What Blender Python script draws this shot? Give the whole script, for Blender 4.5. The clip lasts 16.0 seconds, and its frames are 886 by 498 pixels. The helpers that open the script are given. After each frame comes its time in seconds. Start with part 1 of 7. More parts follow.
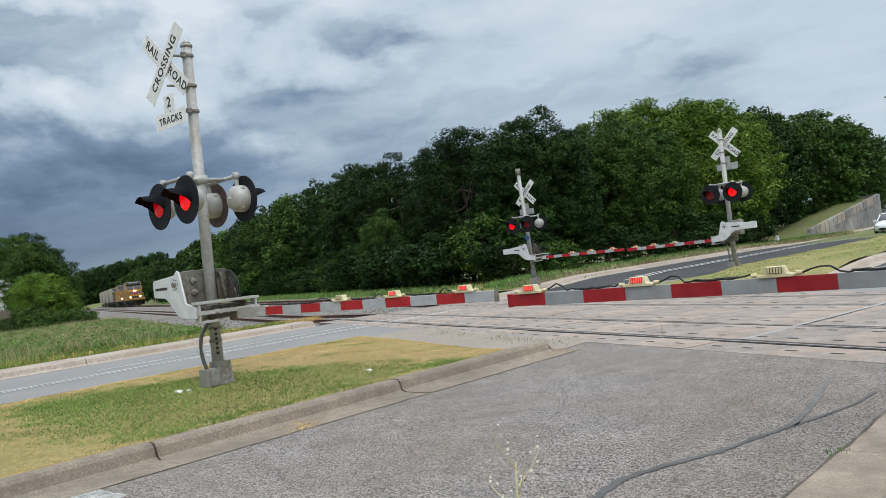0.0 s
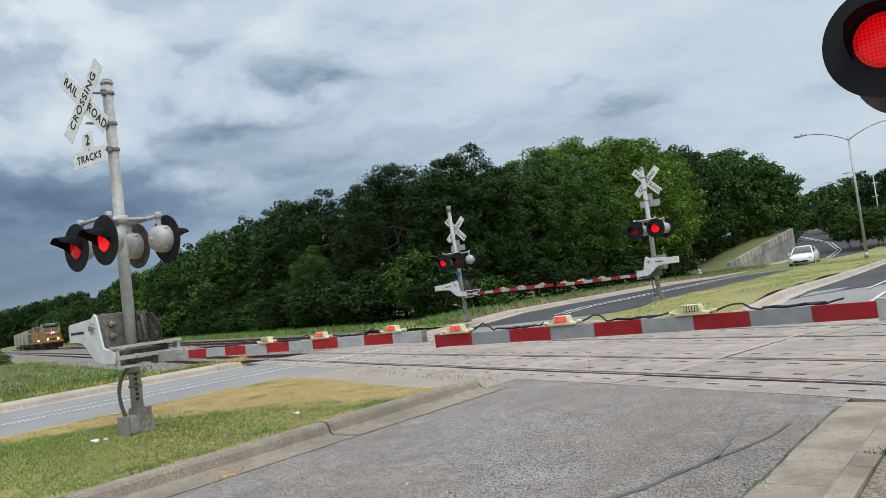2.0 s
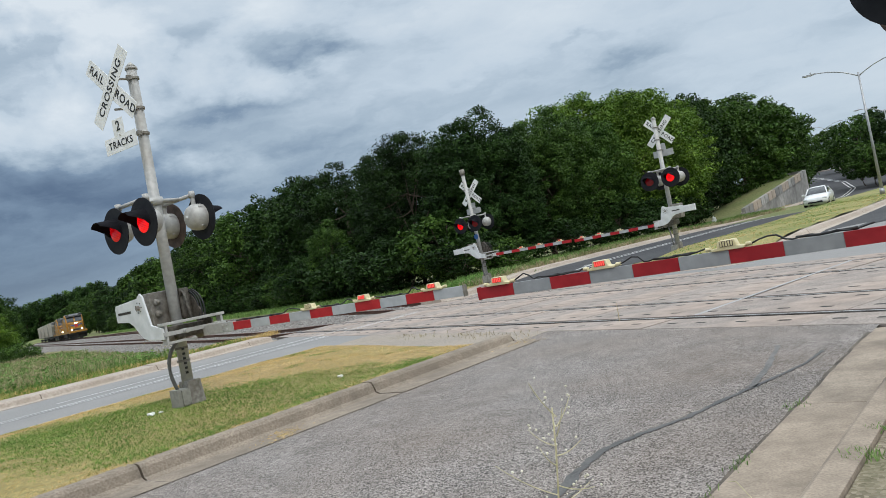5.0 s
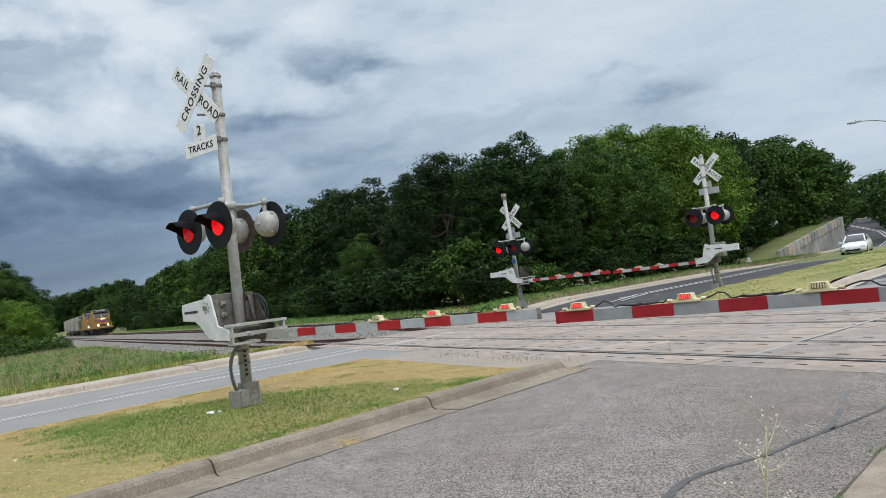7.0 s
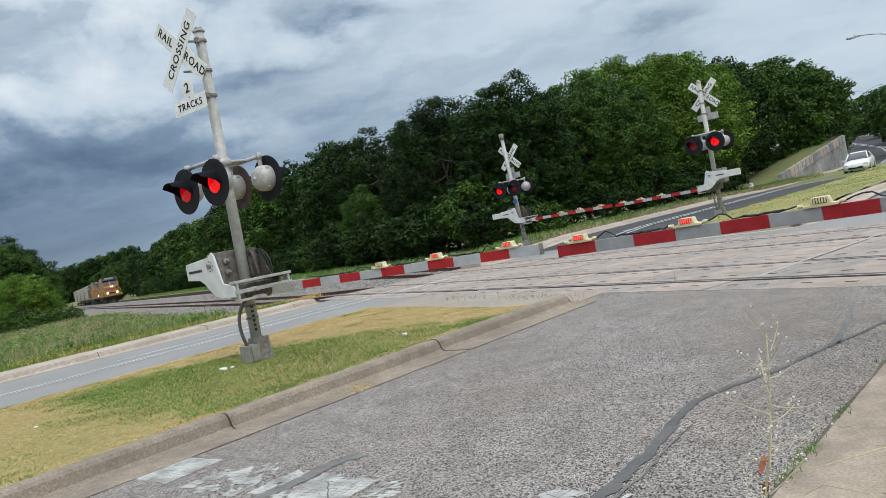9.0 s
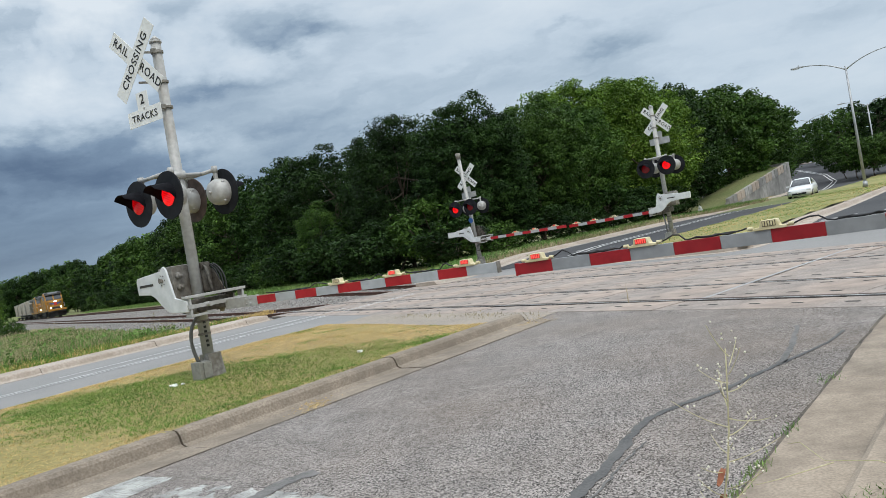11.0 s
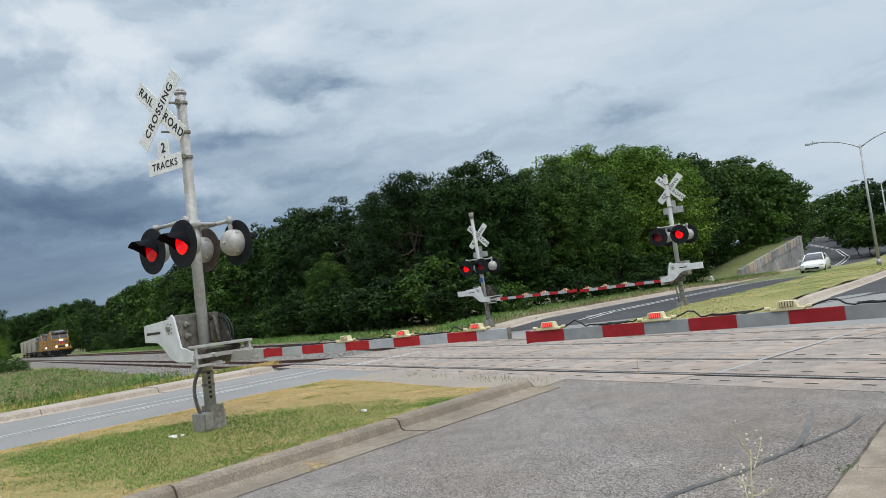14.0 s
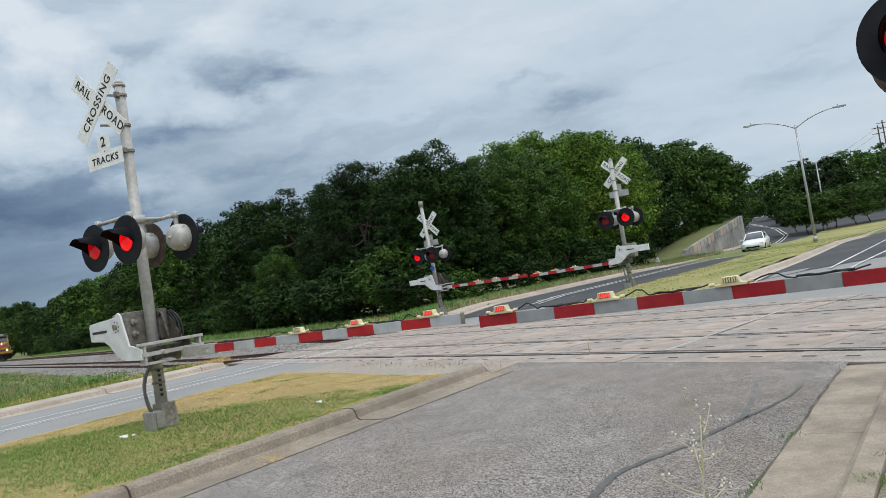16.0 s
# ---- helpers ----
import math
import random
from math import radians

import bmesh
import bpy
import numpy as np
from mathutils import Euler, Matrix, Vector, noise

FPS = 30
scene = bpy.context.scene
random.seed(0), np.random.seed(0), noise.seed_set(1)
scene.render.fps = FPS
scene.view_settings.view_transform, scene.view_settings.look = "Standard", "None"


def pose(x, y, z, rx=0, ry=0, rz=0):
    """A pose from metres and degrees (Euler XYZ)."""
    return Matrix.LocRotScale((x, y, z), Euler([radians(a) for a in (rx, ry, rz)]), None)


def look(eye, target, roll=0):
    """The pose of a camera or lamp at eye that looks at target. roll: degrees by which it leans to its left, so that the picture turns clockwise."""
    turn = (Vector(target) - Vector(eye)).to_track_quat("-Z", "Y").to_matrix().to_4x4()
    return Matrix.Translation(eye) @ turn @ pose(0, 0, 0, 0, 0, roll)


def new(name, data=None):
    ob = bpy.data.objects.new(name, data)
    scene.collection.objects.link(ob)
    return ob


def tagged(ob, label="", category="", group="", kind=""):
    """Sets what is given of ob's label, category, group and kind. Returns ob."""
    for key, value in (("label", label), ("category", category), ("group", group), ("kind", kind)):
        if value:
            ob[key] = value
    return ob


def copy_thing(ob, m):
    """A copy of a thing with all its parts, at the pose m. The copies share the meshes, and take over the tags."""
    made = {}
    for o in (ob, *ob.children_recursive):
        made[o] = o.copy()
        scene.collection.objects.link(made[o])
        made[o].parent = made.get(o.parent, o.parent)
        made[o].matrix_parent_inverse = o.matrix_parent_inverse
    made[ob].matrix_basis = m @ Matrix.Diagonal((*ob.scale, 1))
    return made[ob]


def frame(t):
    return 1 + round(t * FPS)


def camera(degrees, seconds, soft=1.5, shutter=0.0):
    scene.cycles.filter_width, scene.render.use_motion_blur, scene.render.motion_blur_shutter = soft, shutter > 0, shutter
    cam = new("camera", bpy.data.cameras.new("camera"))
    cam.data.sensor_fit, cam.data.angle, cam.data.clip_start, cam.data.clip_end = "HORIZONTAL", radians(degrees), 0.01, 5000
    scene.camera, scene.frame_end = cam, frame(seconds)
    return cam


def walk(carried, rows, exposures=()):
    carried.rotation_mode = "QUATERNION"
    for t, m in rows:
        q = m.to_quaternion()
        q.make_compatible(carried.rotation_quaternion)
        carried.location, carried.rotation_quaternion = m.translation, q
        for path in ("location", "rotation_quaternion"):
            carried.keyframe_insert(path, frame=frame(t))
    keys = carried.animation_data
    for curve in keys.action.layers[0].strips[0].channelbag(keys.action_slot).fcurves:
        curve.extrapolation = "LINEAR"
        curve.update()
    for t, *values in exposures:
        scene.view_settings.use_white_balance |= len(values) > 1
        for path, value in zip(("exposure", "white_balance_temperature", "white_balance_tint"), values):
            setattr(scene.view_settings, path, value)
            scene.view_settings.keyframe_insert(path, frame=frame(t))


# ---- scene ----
cam = camera(60.2, 16.0, soft=0.6)
PATH = [
    (0, (2.189, 1.111, 1.454), (1.806, 3.073, 1.494), -6.5),
    (0.5, (2.179, 1.113, 1.47), (1.853, 3.084, 1.568), -6.2),
    (1, (2.192, 1.131, 1.466), (1.894, 3.106, 1.562), -8.3),
    (1.5, (2.213, 1.138, 1.453), (1.889, 3.111, 1.505), -9.5),
    (2, (2.243, 1.118, 1.487), (2.044, 3.105, 1.599), -7.2),
    (2.5, (2.257, 1.12, 1.503), (2.172, 3.109, 1.695), -6.3),
    (3, (2.203, 1.114, 1.481), (2.035, 3.099, 1.659), -8.1),
    (3.5, (2.169, 1.109, 1.458), (1.882, 3.086, 1.55), -8.7),
    (3.7, (2.168, 1.137, 1.448), (1.848, 3.111, 1.487), -8.6),
    (5.8, (1.601, 0.674, 1.417), (1.394, 2.663, 1.439), -12.2),
    (6, (1.481, 0.666, 1.403), (1.207, 2.647, 1.425), -11.2),
    (6.5, (1.466, 0.634, 1.448), (1.078, 2.595, 1.458), -7.9),
    (7, (1.549, 0.607, 1.495), (1.253, 2.583, 1.59), -7.0),
    (7.5, (1.547, 0.598, 1.453), (1.268, 2.577, 1.528), -7.0),
    (8, (1.517, 0.62, 1.432), (1.143, 2.583, 1.355), -7.8),
    (8.5, (1.529, 0.633, 1.444), (1.143, 2.595, 1.371), -8.7),
    (9, (1.569, 0.639, 1.449), (1.243, 2.612, 1.406), -10.8),
    (9.5, (1.599, 0.66, 1.442), (1.403, 2.65, 1.42), -10.1),
    (10, (1.615, 0.639, 1.442), (1.444, 2.632, 1.436), -9.0),
    (10.2, (1.601, 0.615, 1.442), (1.4, 2.604, 1.437), -9.0),
    (12.3, (1.494, 0.685, 1.448), (1.308, 2.676, 1.408), -11.4),
    (12.5, (1.515, 0.697, 1.451), (1.306, 2.685, 1.413), -12.0),
    (13, (1.513, 0.696, 1.45), (1.267, 2.68, 1.393), -10.5),
    (13.5, (1.506, 0.683, 1.458), (1.249, 2.666, 1.412), -8.9),
    (14, (1.515, 0.662, 1.506), (1.311, 2.647, 1.639), -7.2),
    (14.5, (1.534, 0.677, 1.54), (1.417, 2.653, 1.825), -5.2),
    (15, (1.54, 0.648, 1.525), (1.532, 2.635, 1.756), -5.4),
    (15.5, (1.512, 0.638, 1.488), (1.511, 2.634, 1.611), -7.3),
    (16, (1.504, 0.647, 1.485), (1.424, 2.644, 1.572), -9.1),
]
walk(cam, [(t, look(eye, target, roll)) for t, eye, target, roll in PATH],
     [(0.0, 0.0), (7.0, 0.0), (7.5, -0.18), (8.0, 0.0), (13.8, 0.04), (14.4, -0.18), (15.0, -0.2), (15.5, -0.04), (16.0, -0.03)])

# ---------------------------------------------------------------- light
# overcast sky: a cloud deck that brightens towards the zenith, a soft wide sun behind it
SUN_EL, SUN_AZ = radians(52), radians(155)
world = bpy.data.worlds.new("overcast_sky")
scene.world = world
world.use_nodes = True
wn, wl = world.node_tree.nodes, world.node_tree.links
wn.clear()


def wnode(kind, **values):
    node = wn.new(kind)
    for key, value in values.items():
        if key == "op":
            node.operation = value
        elif key == "blend":
            node.data_type, node.blend_type = "RGBA", value
    return node


def wmath(op, a, b=None):
    node = wnode("ShaderNodeMath", op=op)
    for i, v in enumerate((a, b)):
        if v is None:
            continue
        if isinstance(v, (int, float)):
            node.inputs[i].default_value = v
        else:
            wl.new(v, node.inputs[i])
    return node.outputs[0]


def wramp(fac, stops):
    node = wn.new("ShaderNodeValToRGB")
    while len(node.color_ramp.elements) < len(stops):
        node.color_ramp.elements.new(0.5)
    for el, (p, c) in zip(node.color_ramp.elements, stops):
        el.position, el.color = p, (*c, 1)
    wl.new(fac, node.inputs[0])
    return node.outputs[0]


def wmix(fac, a, b, blend="MIX"):
    node = wnode("ShaderNodeMix", blend=blend)
    for sock, v in ((node.inputs[0], fac), (node.inputs[6], a), (node.inputs[7], b)):
        if isinstance(v, (int, float)):
            sock.default_value = v
        elif isinstance(v, tuple):
            sock.default_value = (*v, 1)
        else:
            wl.new(v, sock)
    return node.outputs[2]


coord = wn.new("ShaderNodeTexCoord")
split = wn.new("ShaderNodeSeparateXYZ")
wl.new(coord.outputs["Generated"], split.inputs[0])
dx, dy, dz = split.outputs
up = wmath("MAXIMUM", dz, 0.0)
flat = wmath("ADD", up, 0.24)
deck = wn.new("ShaderNodeCombineXYZ")
wl.new(wmath("DIVIDE", dx, flat), deck.inputs[0])
wl.new(wmath("DIVIDE", dy, flat), deck.inputs[1])
wl.new(wmath("MULTIPLY", up, 1.5), deck.inputs[2])


def cloud_noise(scale, detail, rough, lac, distort, offset):
    mp = wn.new("ShaderNodeMapping")
    mp.inputs["Location"].default_value = offset
    mp.inputs["Rotation"].default_value = (0, 0, radians(-24))
    mp.inputs["Scale"].default_value = (0.7, 1.0, 1.0)
    wl.new(deck.outputs[0], mp.inputs[0])
    nz = wn.new("ShaderNodeTexNoise")
    nz.inputs["Scale"].default_value = scale
    nz.inputs["Detail"].default_value = detail
    nz.inputs["Roughness"].default_value = rough
    nz.inputs["Lacunarity"].default_value = lac
    nz.inputs["Distortion"].default_value = distort
    wl.new(mp.outputs[0], nz.inputs["Vector"])
    return nz.outputs["Fac"]


billow = cloud_noise(1.2, 9, 0.5, 2.1, 0.3, (3.1, 1.7, 0.0))


def heap_noise(scale, lift):
    """Heaped cloud in directions of the sky, looked up a little higher by lift."""
    mp = wn.new("ShaderNodeMapping")
    mp.inputs["Location"].default_value = (1.3, 0.4, 2.2 + lift)
    mp.inputs["Scale"].default_value = (1.0, 1.0, 1.7)
    wl.new(coord.outputs["Generated"], mp.inputs[0])
    nz = wn.new("ShaderNodeTexNoise")
    nz.inputs["Scale"].default_value = scale
    nz.inputs["Detail"].default_value = 7
    nz.inputs["Roughness"].default_value = 0.52
    nz.inputs["Distortion"].default_value = 0.25
    wl.new(mp.outputs[0], nz.inputs["Vector"])
    return nz.outputs["Fac"]


heap = heap_noise(4.2, 0.0)
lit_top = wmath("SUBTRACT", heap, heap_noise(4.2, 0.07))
# the storm side lies to the west, the thinner cloud to the east
west = wmath("MINIMUM", wmath("MAXIMUM", wmath("MULTIPLY", wmath("SUBTRACT", 0.05, dx), 1.8), 0.15), 1.0)
climb = wmath("MINIMUM", wmath("MULTIPLY", wmath("MAXIMUM", wmath("SUBTRACT", up, 0.1), 0.0), 5.0), 1.0)
grade = wmath("ADD", wmath("MULTIPLY", wmath("ADD", dx, 0.6), wmath("SUBTRACT", 0.25, wmath("MULTIPLY", up, 0.28))), wmath("ADD", wmath("MULTIPLY", up, 0.78), 0.335))
puff = wmath("ADD", wmath("MULTIPLY", lit_top, 1.9), wmath("MULTIPLY", wmath("SUBTRACT", heap, 0.5), 0.6))
puff = wmath("MAXIMUM", puff, -0.075)
body_fac = wmath("ADD", grade, wmath("MULTIPLY", wmath("MULTIPLY", puff, west), climb))
body_fac = wmath("ADD", body_fac, wmath("MULTIPLY", wmath("SUBTRACT", billow, 0.5), 0.5))
low_west = wmath("MULTIPLY", wmath("MAXIMUM", wmath("SUBTRACT", 1.0, wmath("MULTIPLY", up, 3.2)), 0.0), west)
body_fac = wmath("SUBTRACT", body_fac, wmath("MULTIPLY", low_west, 0.11))

# streaks drawn out along the horizon, and the single banks, heaps and wisps of this sky: bearing, elevation, half-widths (degrees), lightness
bearing = wmath("ARCTAN2", dx, dy)
rise = wmath("ARCSINE", dz)


def wander(scale, amount, offset):
    nz = wn.new("ShaderNodeTexNoise")
    nz.inputs["Scale"].default_value, nz.inputs["Detail"].default_value, nz.inputs["Roughness"].default_value = scale, 6, 0.6
    mp = wn.new("ShaderNodeMapping")
    mp.inputs["Location"].default_value = offset
    mp.inputs["Scale"].default_value = (1.0, 1.0, 2.2)
    wl.new(coord.outputs["Generated"], mp.inputs[0])
    wl.new(mp.outputs[0], nz.inputs["Vector"])
    return wmath("MULTIPLY", wmath("SUBTRACT", nz.outputs["Fac"], 0.5), amount)


drift_u = wmath("ADD", bearing, wander(9.0, 0.22, (4.0, 1.0, 0.0)))
drift_e = wmath("ADD", rise, wander(11.0, 0.09, (0.0, 7.0, 2.0)))
streak_pos = wn.new("ShaderNodeCombineXYZ")
wl.new(wmath("MULTIPLY", drift_u, 3.2), streak_pos.inputs[0])
wl.new(wmath("SUBTRACT", wmath("MULTIPLY", drift_e, 15.0), wmath("MULTIPLY", drift_u, 1.6)), streak_pos.inputs[1])
streak = wn.new("ShaderNodeTexNoise")
streak.inputs["Scale"].default_value, streak.inputs["Detail"].default_value, streak.inputs["Roughness"].default_value = 1.3, 8, 0.55
wl.new(streak_pos.outputs[0], streak.inputs["Vector"])
body_fac = wmath("ADD", body_fac, wmath("MULTIPLY", wmath("SUBTRACT", streak.outputs["Fac"], 0.5), 0.26))
for az0, el0, wide, tall, light in ((-34, 10.3, 8, 1.9, -0.15), (-28.5, 8.3, 5, 1.2, -0.09), (-38, 7.8, 5, 1.0, -0.07), (-31, 15.6, 3.6, 2.6, 0.12), (-27, 12.6, 5, 1.0, 0.07), (-36.5, 13.4, 3, 1.6, 0.08),
                                    (-14.2, 16.4, 3.4, 0.8, -0.12), (-6.3, 19.2, 4.8, 1.2, -0.13), (9.3, 11.4, 4.0, 0.55, -0.09), (6.2, 13.6, 2.6, 0.4, -0.07), (-19.5, 13.4, 3.6, 0.6, -0.08), (-21, 10, 3, 0.7, 0.07),
                                    (-24, 20.5, 7, 1.4, 0.06), (-20, 23.5, 9, 1.3, -0.06), (3, 15.5, 9, 3.0, 0.07), (-13, 12.0, 5, 1.2, 0.05)):
    a = wmath("DIVIDE", wmath("SUBTRACT", drift_u, radians(az0)), radians(wide))
    b = wmath("DIVIDE", wmath("SUBTRACT", drift_e, radians(el0)), radians(tall))
    bank = wmath("POWER", math.e, wmath("MULTIPLY", wmath("ADD", wmath("MULTIPLY", a, a), wmath("MULTIPLY", b, b)), -1.0))
    body_fac = wmath("ADD", body_fac, wmath("MULTIPLY", bank, light))
clouds = wramp(body_fac, [(0.27, (0.10, 0.155, 0.25)), (0.40, (0.205, 0.29, 0.405)), (0.50, (0.375, 0.475, 0.58)),
                          (0.60, (0.55, 0.65, 0.75)), (0.82, (0.74, 0.815, 0.88))])
haze = wmath("POWER", wmath("SUBTRACT", 1.0, wmath("MINIMUM", wmath("MULTIPLY", up, 7.0), 1.0)), 2.0)
clouds = wmix(wmath("MULTIPLY", haze, 0.55), clouds, (0.36, 0.47, 0.58))
sky = wn.new("ShaderNodeTexSky")
sky.sky_type = "NISHITA"
sky.sun_disc = False
sky.sun_elevation, sky.sun_rotation = SUN_EL, SUN_AZ
blue = wmix(1.0, sky.outputs[0], (0.1, 0.1, 0.1), "MULTIPLY")
overcast = wmix(0.93, blue, clouds)
zen = wmath("ADD", 1.0, wmath("MULTIPLY", wmath("MAXIMUM", wmath("SUBTRACT", dz, 0.45), 0.0), 3.2))
bg = wn.new("ShaderNodeBackground")
wl.new(overcast, bg.inputs[0])
wl.new(wmath("MULTIPLY", zen, 1.0), bg.inputs[1])
wout = wn.new("ShaderNodeOutputWorld")
wl.new(bg.outputs[0], wout.inputs[0])

sun_data = bpy.data.lights.new("sun", "SUN")
sun_data.energy, sun_data.angle, sun_data.color = 1.4, radians(25), (1.0, 0.96, 0.9)
sun = new("sun", sun_data)
sun.matrix_world = look((0, 0, 60), (-40 * math.sin(SUN_AZ), -40 * math.cos(SUN_AZ), 60 - 40 * math.tan(SUN_EL)))
scene.view_settings.exposure = 0.0


# ---------------------------------------------------------------- materials
def surf(name, c1, c2, scale=8.0, rough=0.8, metal=0.0, bump=0.15, big=0.5, big_col=None, big_amt=0.5, vary=0.0, island=0.0,
         grain="NOISE", spec=0.4, lo=0.35, hi=0.65, dist=0.01, extra=None):
    """Two-scale procedural surface: grain between c1 and c2, larger stains towards big_col."""
    m = bpy.data.materials.new(name)
    m.use_nodes = True
    nt = m.node_tree
    b = nt.nodes["Principled BSDF"]
    tc = nt.nodes.new("ShaderNodeTexCoord")
    if grain == "VORONOI":
        n1 = nt.nodes.new("ShaderNodeTexVoronoi")
        fac1 = n1.outputs["Color"]
    else:
        n1 = nt.nodes.new("ShaderNodeTexNoise")
        n1.inputs["Detail"].default_value = 5
        fac1 = n1.outputs["Fac"]
    n1.inputs["Scale"].default_value = scale
    nt.links.new(tc.outputs["Object"], n1.inputs["Vector"])
    ramp = nt.nodes.new("ShaderNodeValToRGB")
    ramp.color_ramp.elements[0].position, ramp.color_ramp.elements[0].color = lo, (*c1, 1)
    ramp.color_ramp.elements[1].position, ramp.color_ramp.elements[1].color = hi, (*c2, 1)
    nt.links.new(fac1, ramp.inputs[0])
    col = ramp.outputs[0]
    n2 = nt.nodes.new("ShaderNodeTexNoise")
    n2.inputs["Scale"].default_value, n2.inputs["Detail"].default_value = big, 6
    nt.links.new(tc.outputs["Object"], n2.inputs["Vector"])
    r2 = nt.nodes.new("ShaderNodeMapRange")
    r2.inputs["From Min"].default_value, r2.inputs["From Max"].default_value = 0.4, 0.68
    r2.inputs["To Max"].default_value = big_amt
    nt.links.new(n2.outputs["Fac"], r2.inputs[0])
    mix = nt.nodes.new("ShaderNodeMix")
    mix.data_type = "RGBA"
    nt.links.new(r2.outputs[0], mix.inputs[0])
    nt.links.new(col, mix.inputs[6])
    mix.inputs[7].default_value = (*(big_col or tuple(0.6 * v for v in c1)), 1)
    col = mix.outputs[2]
    if extra:
        n3 = nt.nodes.new("ShaderNodeTexNoise")
        n3.inputs["Scale"].default_value, n3.inputs["Detail"].default_value = extra[0], 4
        nt.links.new(tc.outputs["Object"], n3.inputs["Vector"])
        r3 = nt.nodes.new("ShaderNodeMapRange")
        r3.inputs["From Min"].default_value, r3.inputs["From Max"].default_value = 0.3, 0.7
        r3.inputs["To Min"].default_value, r3.inputs["To Max"].default_value = 1 - extra[1], 1 + extra[1]
        nt.links.new(n3.outputs["Fac"], r3.inputs[0])
        m3 = nt.nodes.new("ShaderNodeMix")
        m3.data_type, m3.blend_type = "RGBA", "MULTIPLY"
        m3.inputs[0].default_value = 1
        nt.links.new(col, m3.inputs[6])
        nt.links.new(r3.outputs[0], m3.inputs[7])
        col = m3.outputs[2]
    for amt, src in ((vary, "ShaderNodeObjectInfo"), (island, "ShaderNodeNewGeometry")):
        if not amt:
            continue
        rng = nt.nodes.new("ShaderNodeMapRange")
        rng.inputs["To Min"].default_value, rng.inputs["To Max"].default_value = 1 - amt, 1 + amt
        nt.links.new(nt.nodes.new(src).outputs["Random" if src == "ShaderNodeObjectInfo" else "Random Per Island"], rng.inputs[0])
        mul = nt.nodes.new("ShaderNodeMix")
        mul.data_type, mul.blend_type = "RGBA", "MULTIPLY"
        mul.inputs[0].default_value = 1
        nt.links.new(col, mul.inputs[6])
        nt.links.new(rng.outputs[0], mul.inputs[7])
        col = mul.outputs[2]
    nt.links.new(col, b.inputs["Base Color"])
    b.inputs["Roughness"].default_value, b.inputs["Metallic"].default_value = rough, metal
    b.inputs["Specular IOR Level"].default_value = spec
    if bump:
        bp = nt.nodes.new("ShaderNodeBump")
        bp.inputs["Strength"].default_value, bp.inputs["Distance"].default_value = bump, dist
        nt.links.new(n1.outputs["Distance"] if grain == "VORONOI" else fac1, bp.inputs["Height"])
        nt.links.new(bp.outputs[0], b.inputs["Normal"])
    return m


def glow(name, color, strength, base=(0.2, 0.0, 0.0), dots=0.0):
    """A lamp lens; dots is the count of light points per metre."""
    m = bpy.data.materials.new(name)
    m.use_nodes = True
    b = m.node_tree.nodes["Principled BSDF"]
    b.inputs["Base Color"].default_value = (*base, 1)
    b.inputs["Emission Color"].default_value = (*color, 1)
    b.inputs["Emission Strength"].default_value = strength
    b.inputs["Roughness"].default_value = 0.25
    if dots:
        nt = m.node_tree
        tc = nt.nodes.new("ShaderNodeTexCoord")
        vo = nt.nodes.new("ShaderNodeTexVoronoi")
        vo.inputs["Scale"].default_value, vo.inputs["Randomness"].default_value = dots, 0.0
        rg = nt.nodes.new("ShaderNodeMapRange")
        rg.inputs["From Min"].default_value, rg.inputs["From Max"].default_value = 0.3, 0.75
        rg.inputs["To Min"].default_value, rg.inputs["To Max"].default_value = strength * 1.35, strength * 0.45
        nt.links.new(tc.outputs["Object"], vo.inputs["Vector"])
        nt.links.new(vo.outputs["Distance"], rg.inputs[0])
        nt.links.new(rg.outputs[0], b.inputs["Emission Strength"])
    return m


ASPHALT = surf("asphalt_aged", (0.016, 0.015, 0.013), (0.425, 0.382, 0.352), 120, 0.92, bump=1.0, big=0.4, big_col=(0.165, 0.125, 0.093), big_amt=0.45, grain="VORONOI", lo=0.2, hi=0.8, dist=0.006, extra=(2.6, 0.14))
ASPHALT_FAR = surf("asphalt_grey", (0.16, 0.157, 0.153), (0.25, 0.245, 0.238), 40, 0.9, bump=0.2, big=0.3, big_col=(0.27, 0.26, 0.25), big_amt=0.6)
ASPHALT_DARK = surf("asphalt_newer", (0.04, 0.041, 0.045), (0.075, 0.076, 0.08), 30, 0.95, bump=0.2, big=0.2, big_col=(0.10, 0.10, 0.10), big_amt=0.5, spec=0.15)
TAR = surf("crack_sealant", (0.05, 0.05, 0.05), (0.10, 0.098, 0.094), 60, 0.65, bump=0.3, big=4, big_col=(0.12, 0.115, 0.11), big_amt=0.7)
TAR_OLD = surf("worn_crack_sealant", (0.07, 0.068, 0.065), (0.17, 0.163, 0.155), 90, 0.8, bump=0.4, big=5, big_col=(0.19, 0.18, 0.17), big_amt=0.9)
GUTTER_DIRT = surf("gutter_dirt", (0.035, 0.03, 0.025), (0.11, 0.095, 0.075), 70, 0.95, bump=0.5, big=6, big_col=(0.17, 0.14, 0.11), big_amt=0.8)
CONCRETE = surf("kerb_concrete", (0.185, 0.15, 0.115), (0.30, 0.25, 0.195), 50, 0.9, bump=0.35, dist=0.005, extra=(7.0, 0.14), big=1.3, big_col=(0.14, 0.115, 0.09), big_amt=0.75, vary=0.06)
BOX_GREY = surf("grey_green_cast_metal", (0.22, 0.22, 0.195), (0.31, 0.31, 0.28), 20, 0.65, 0.1, bump=0.15, big=3, big_col=(0.2, 0.19, 0.16), big_amt=0.6)
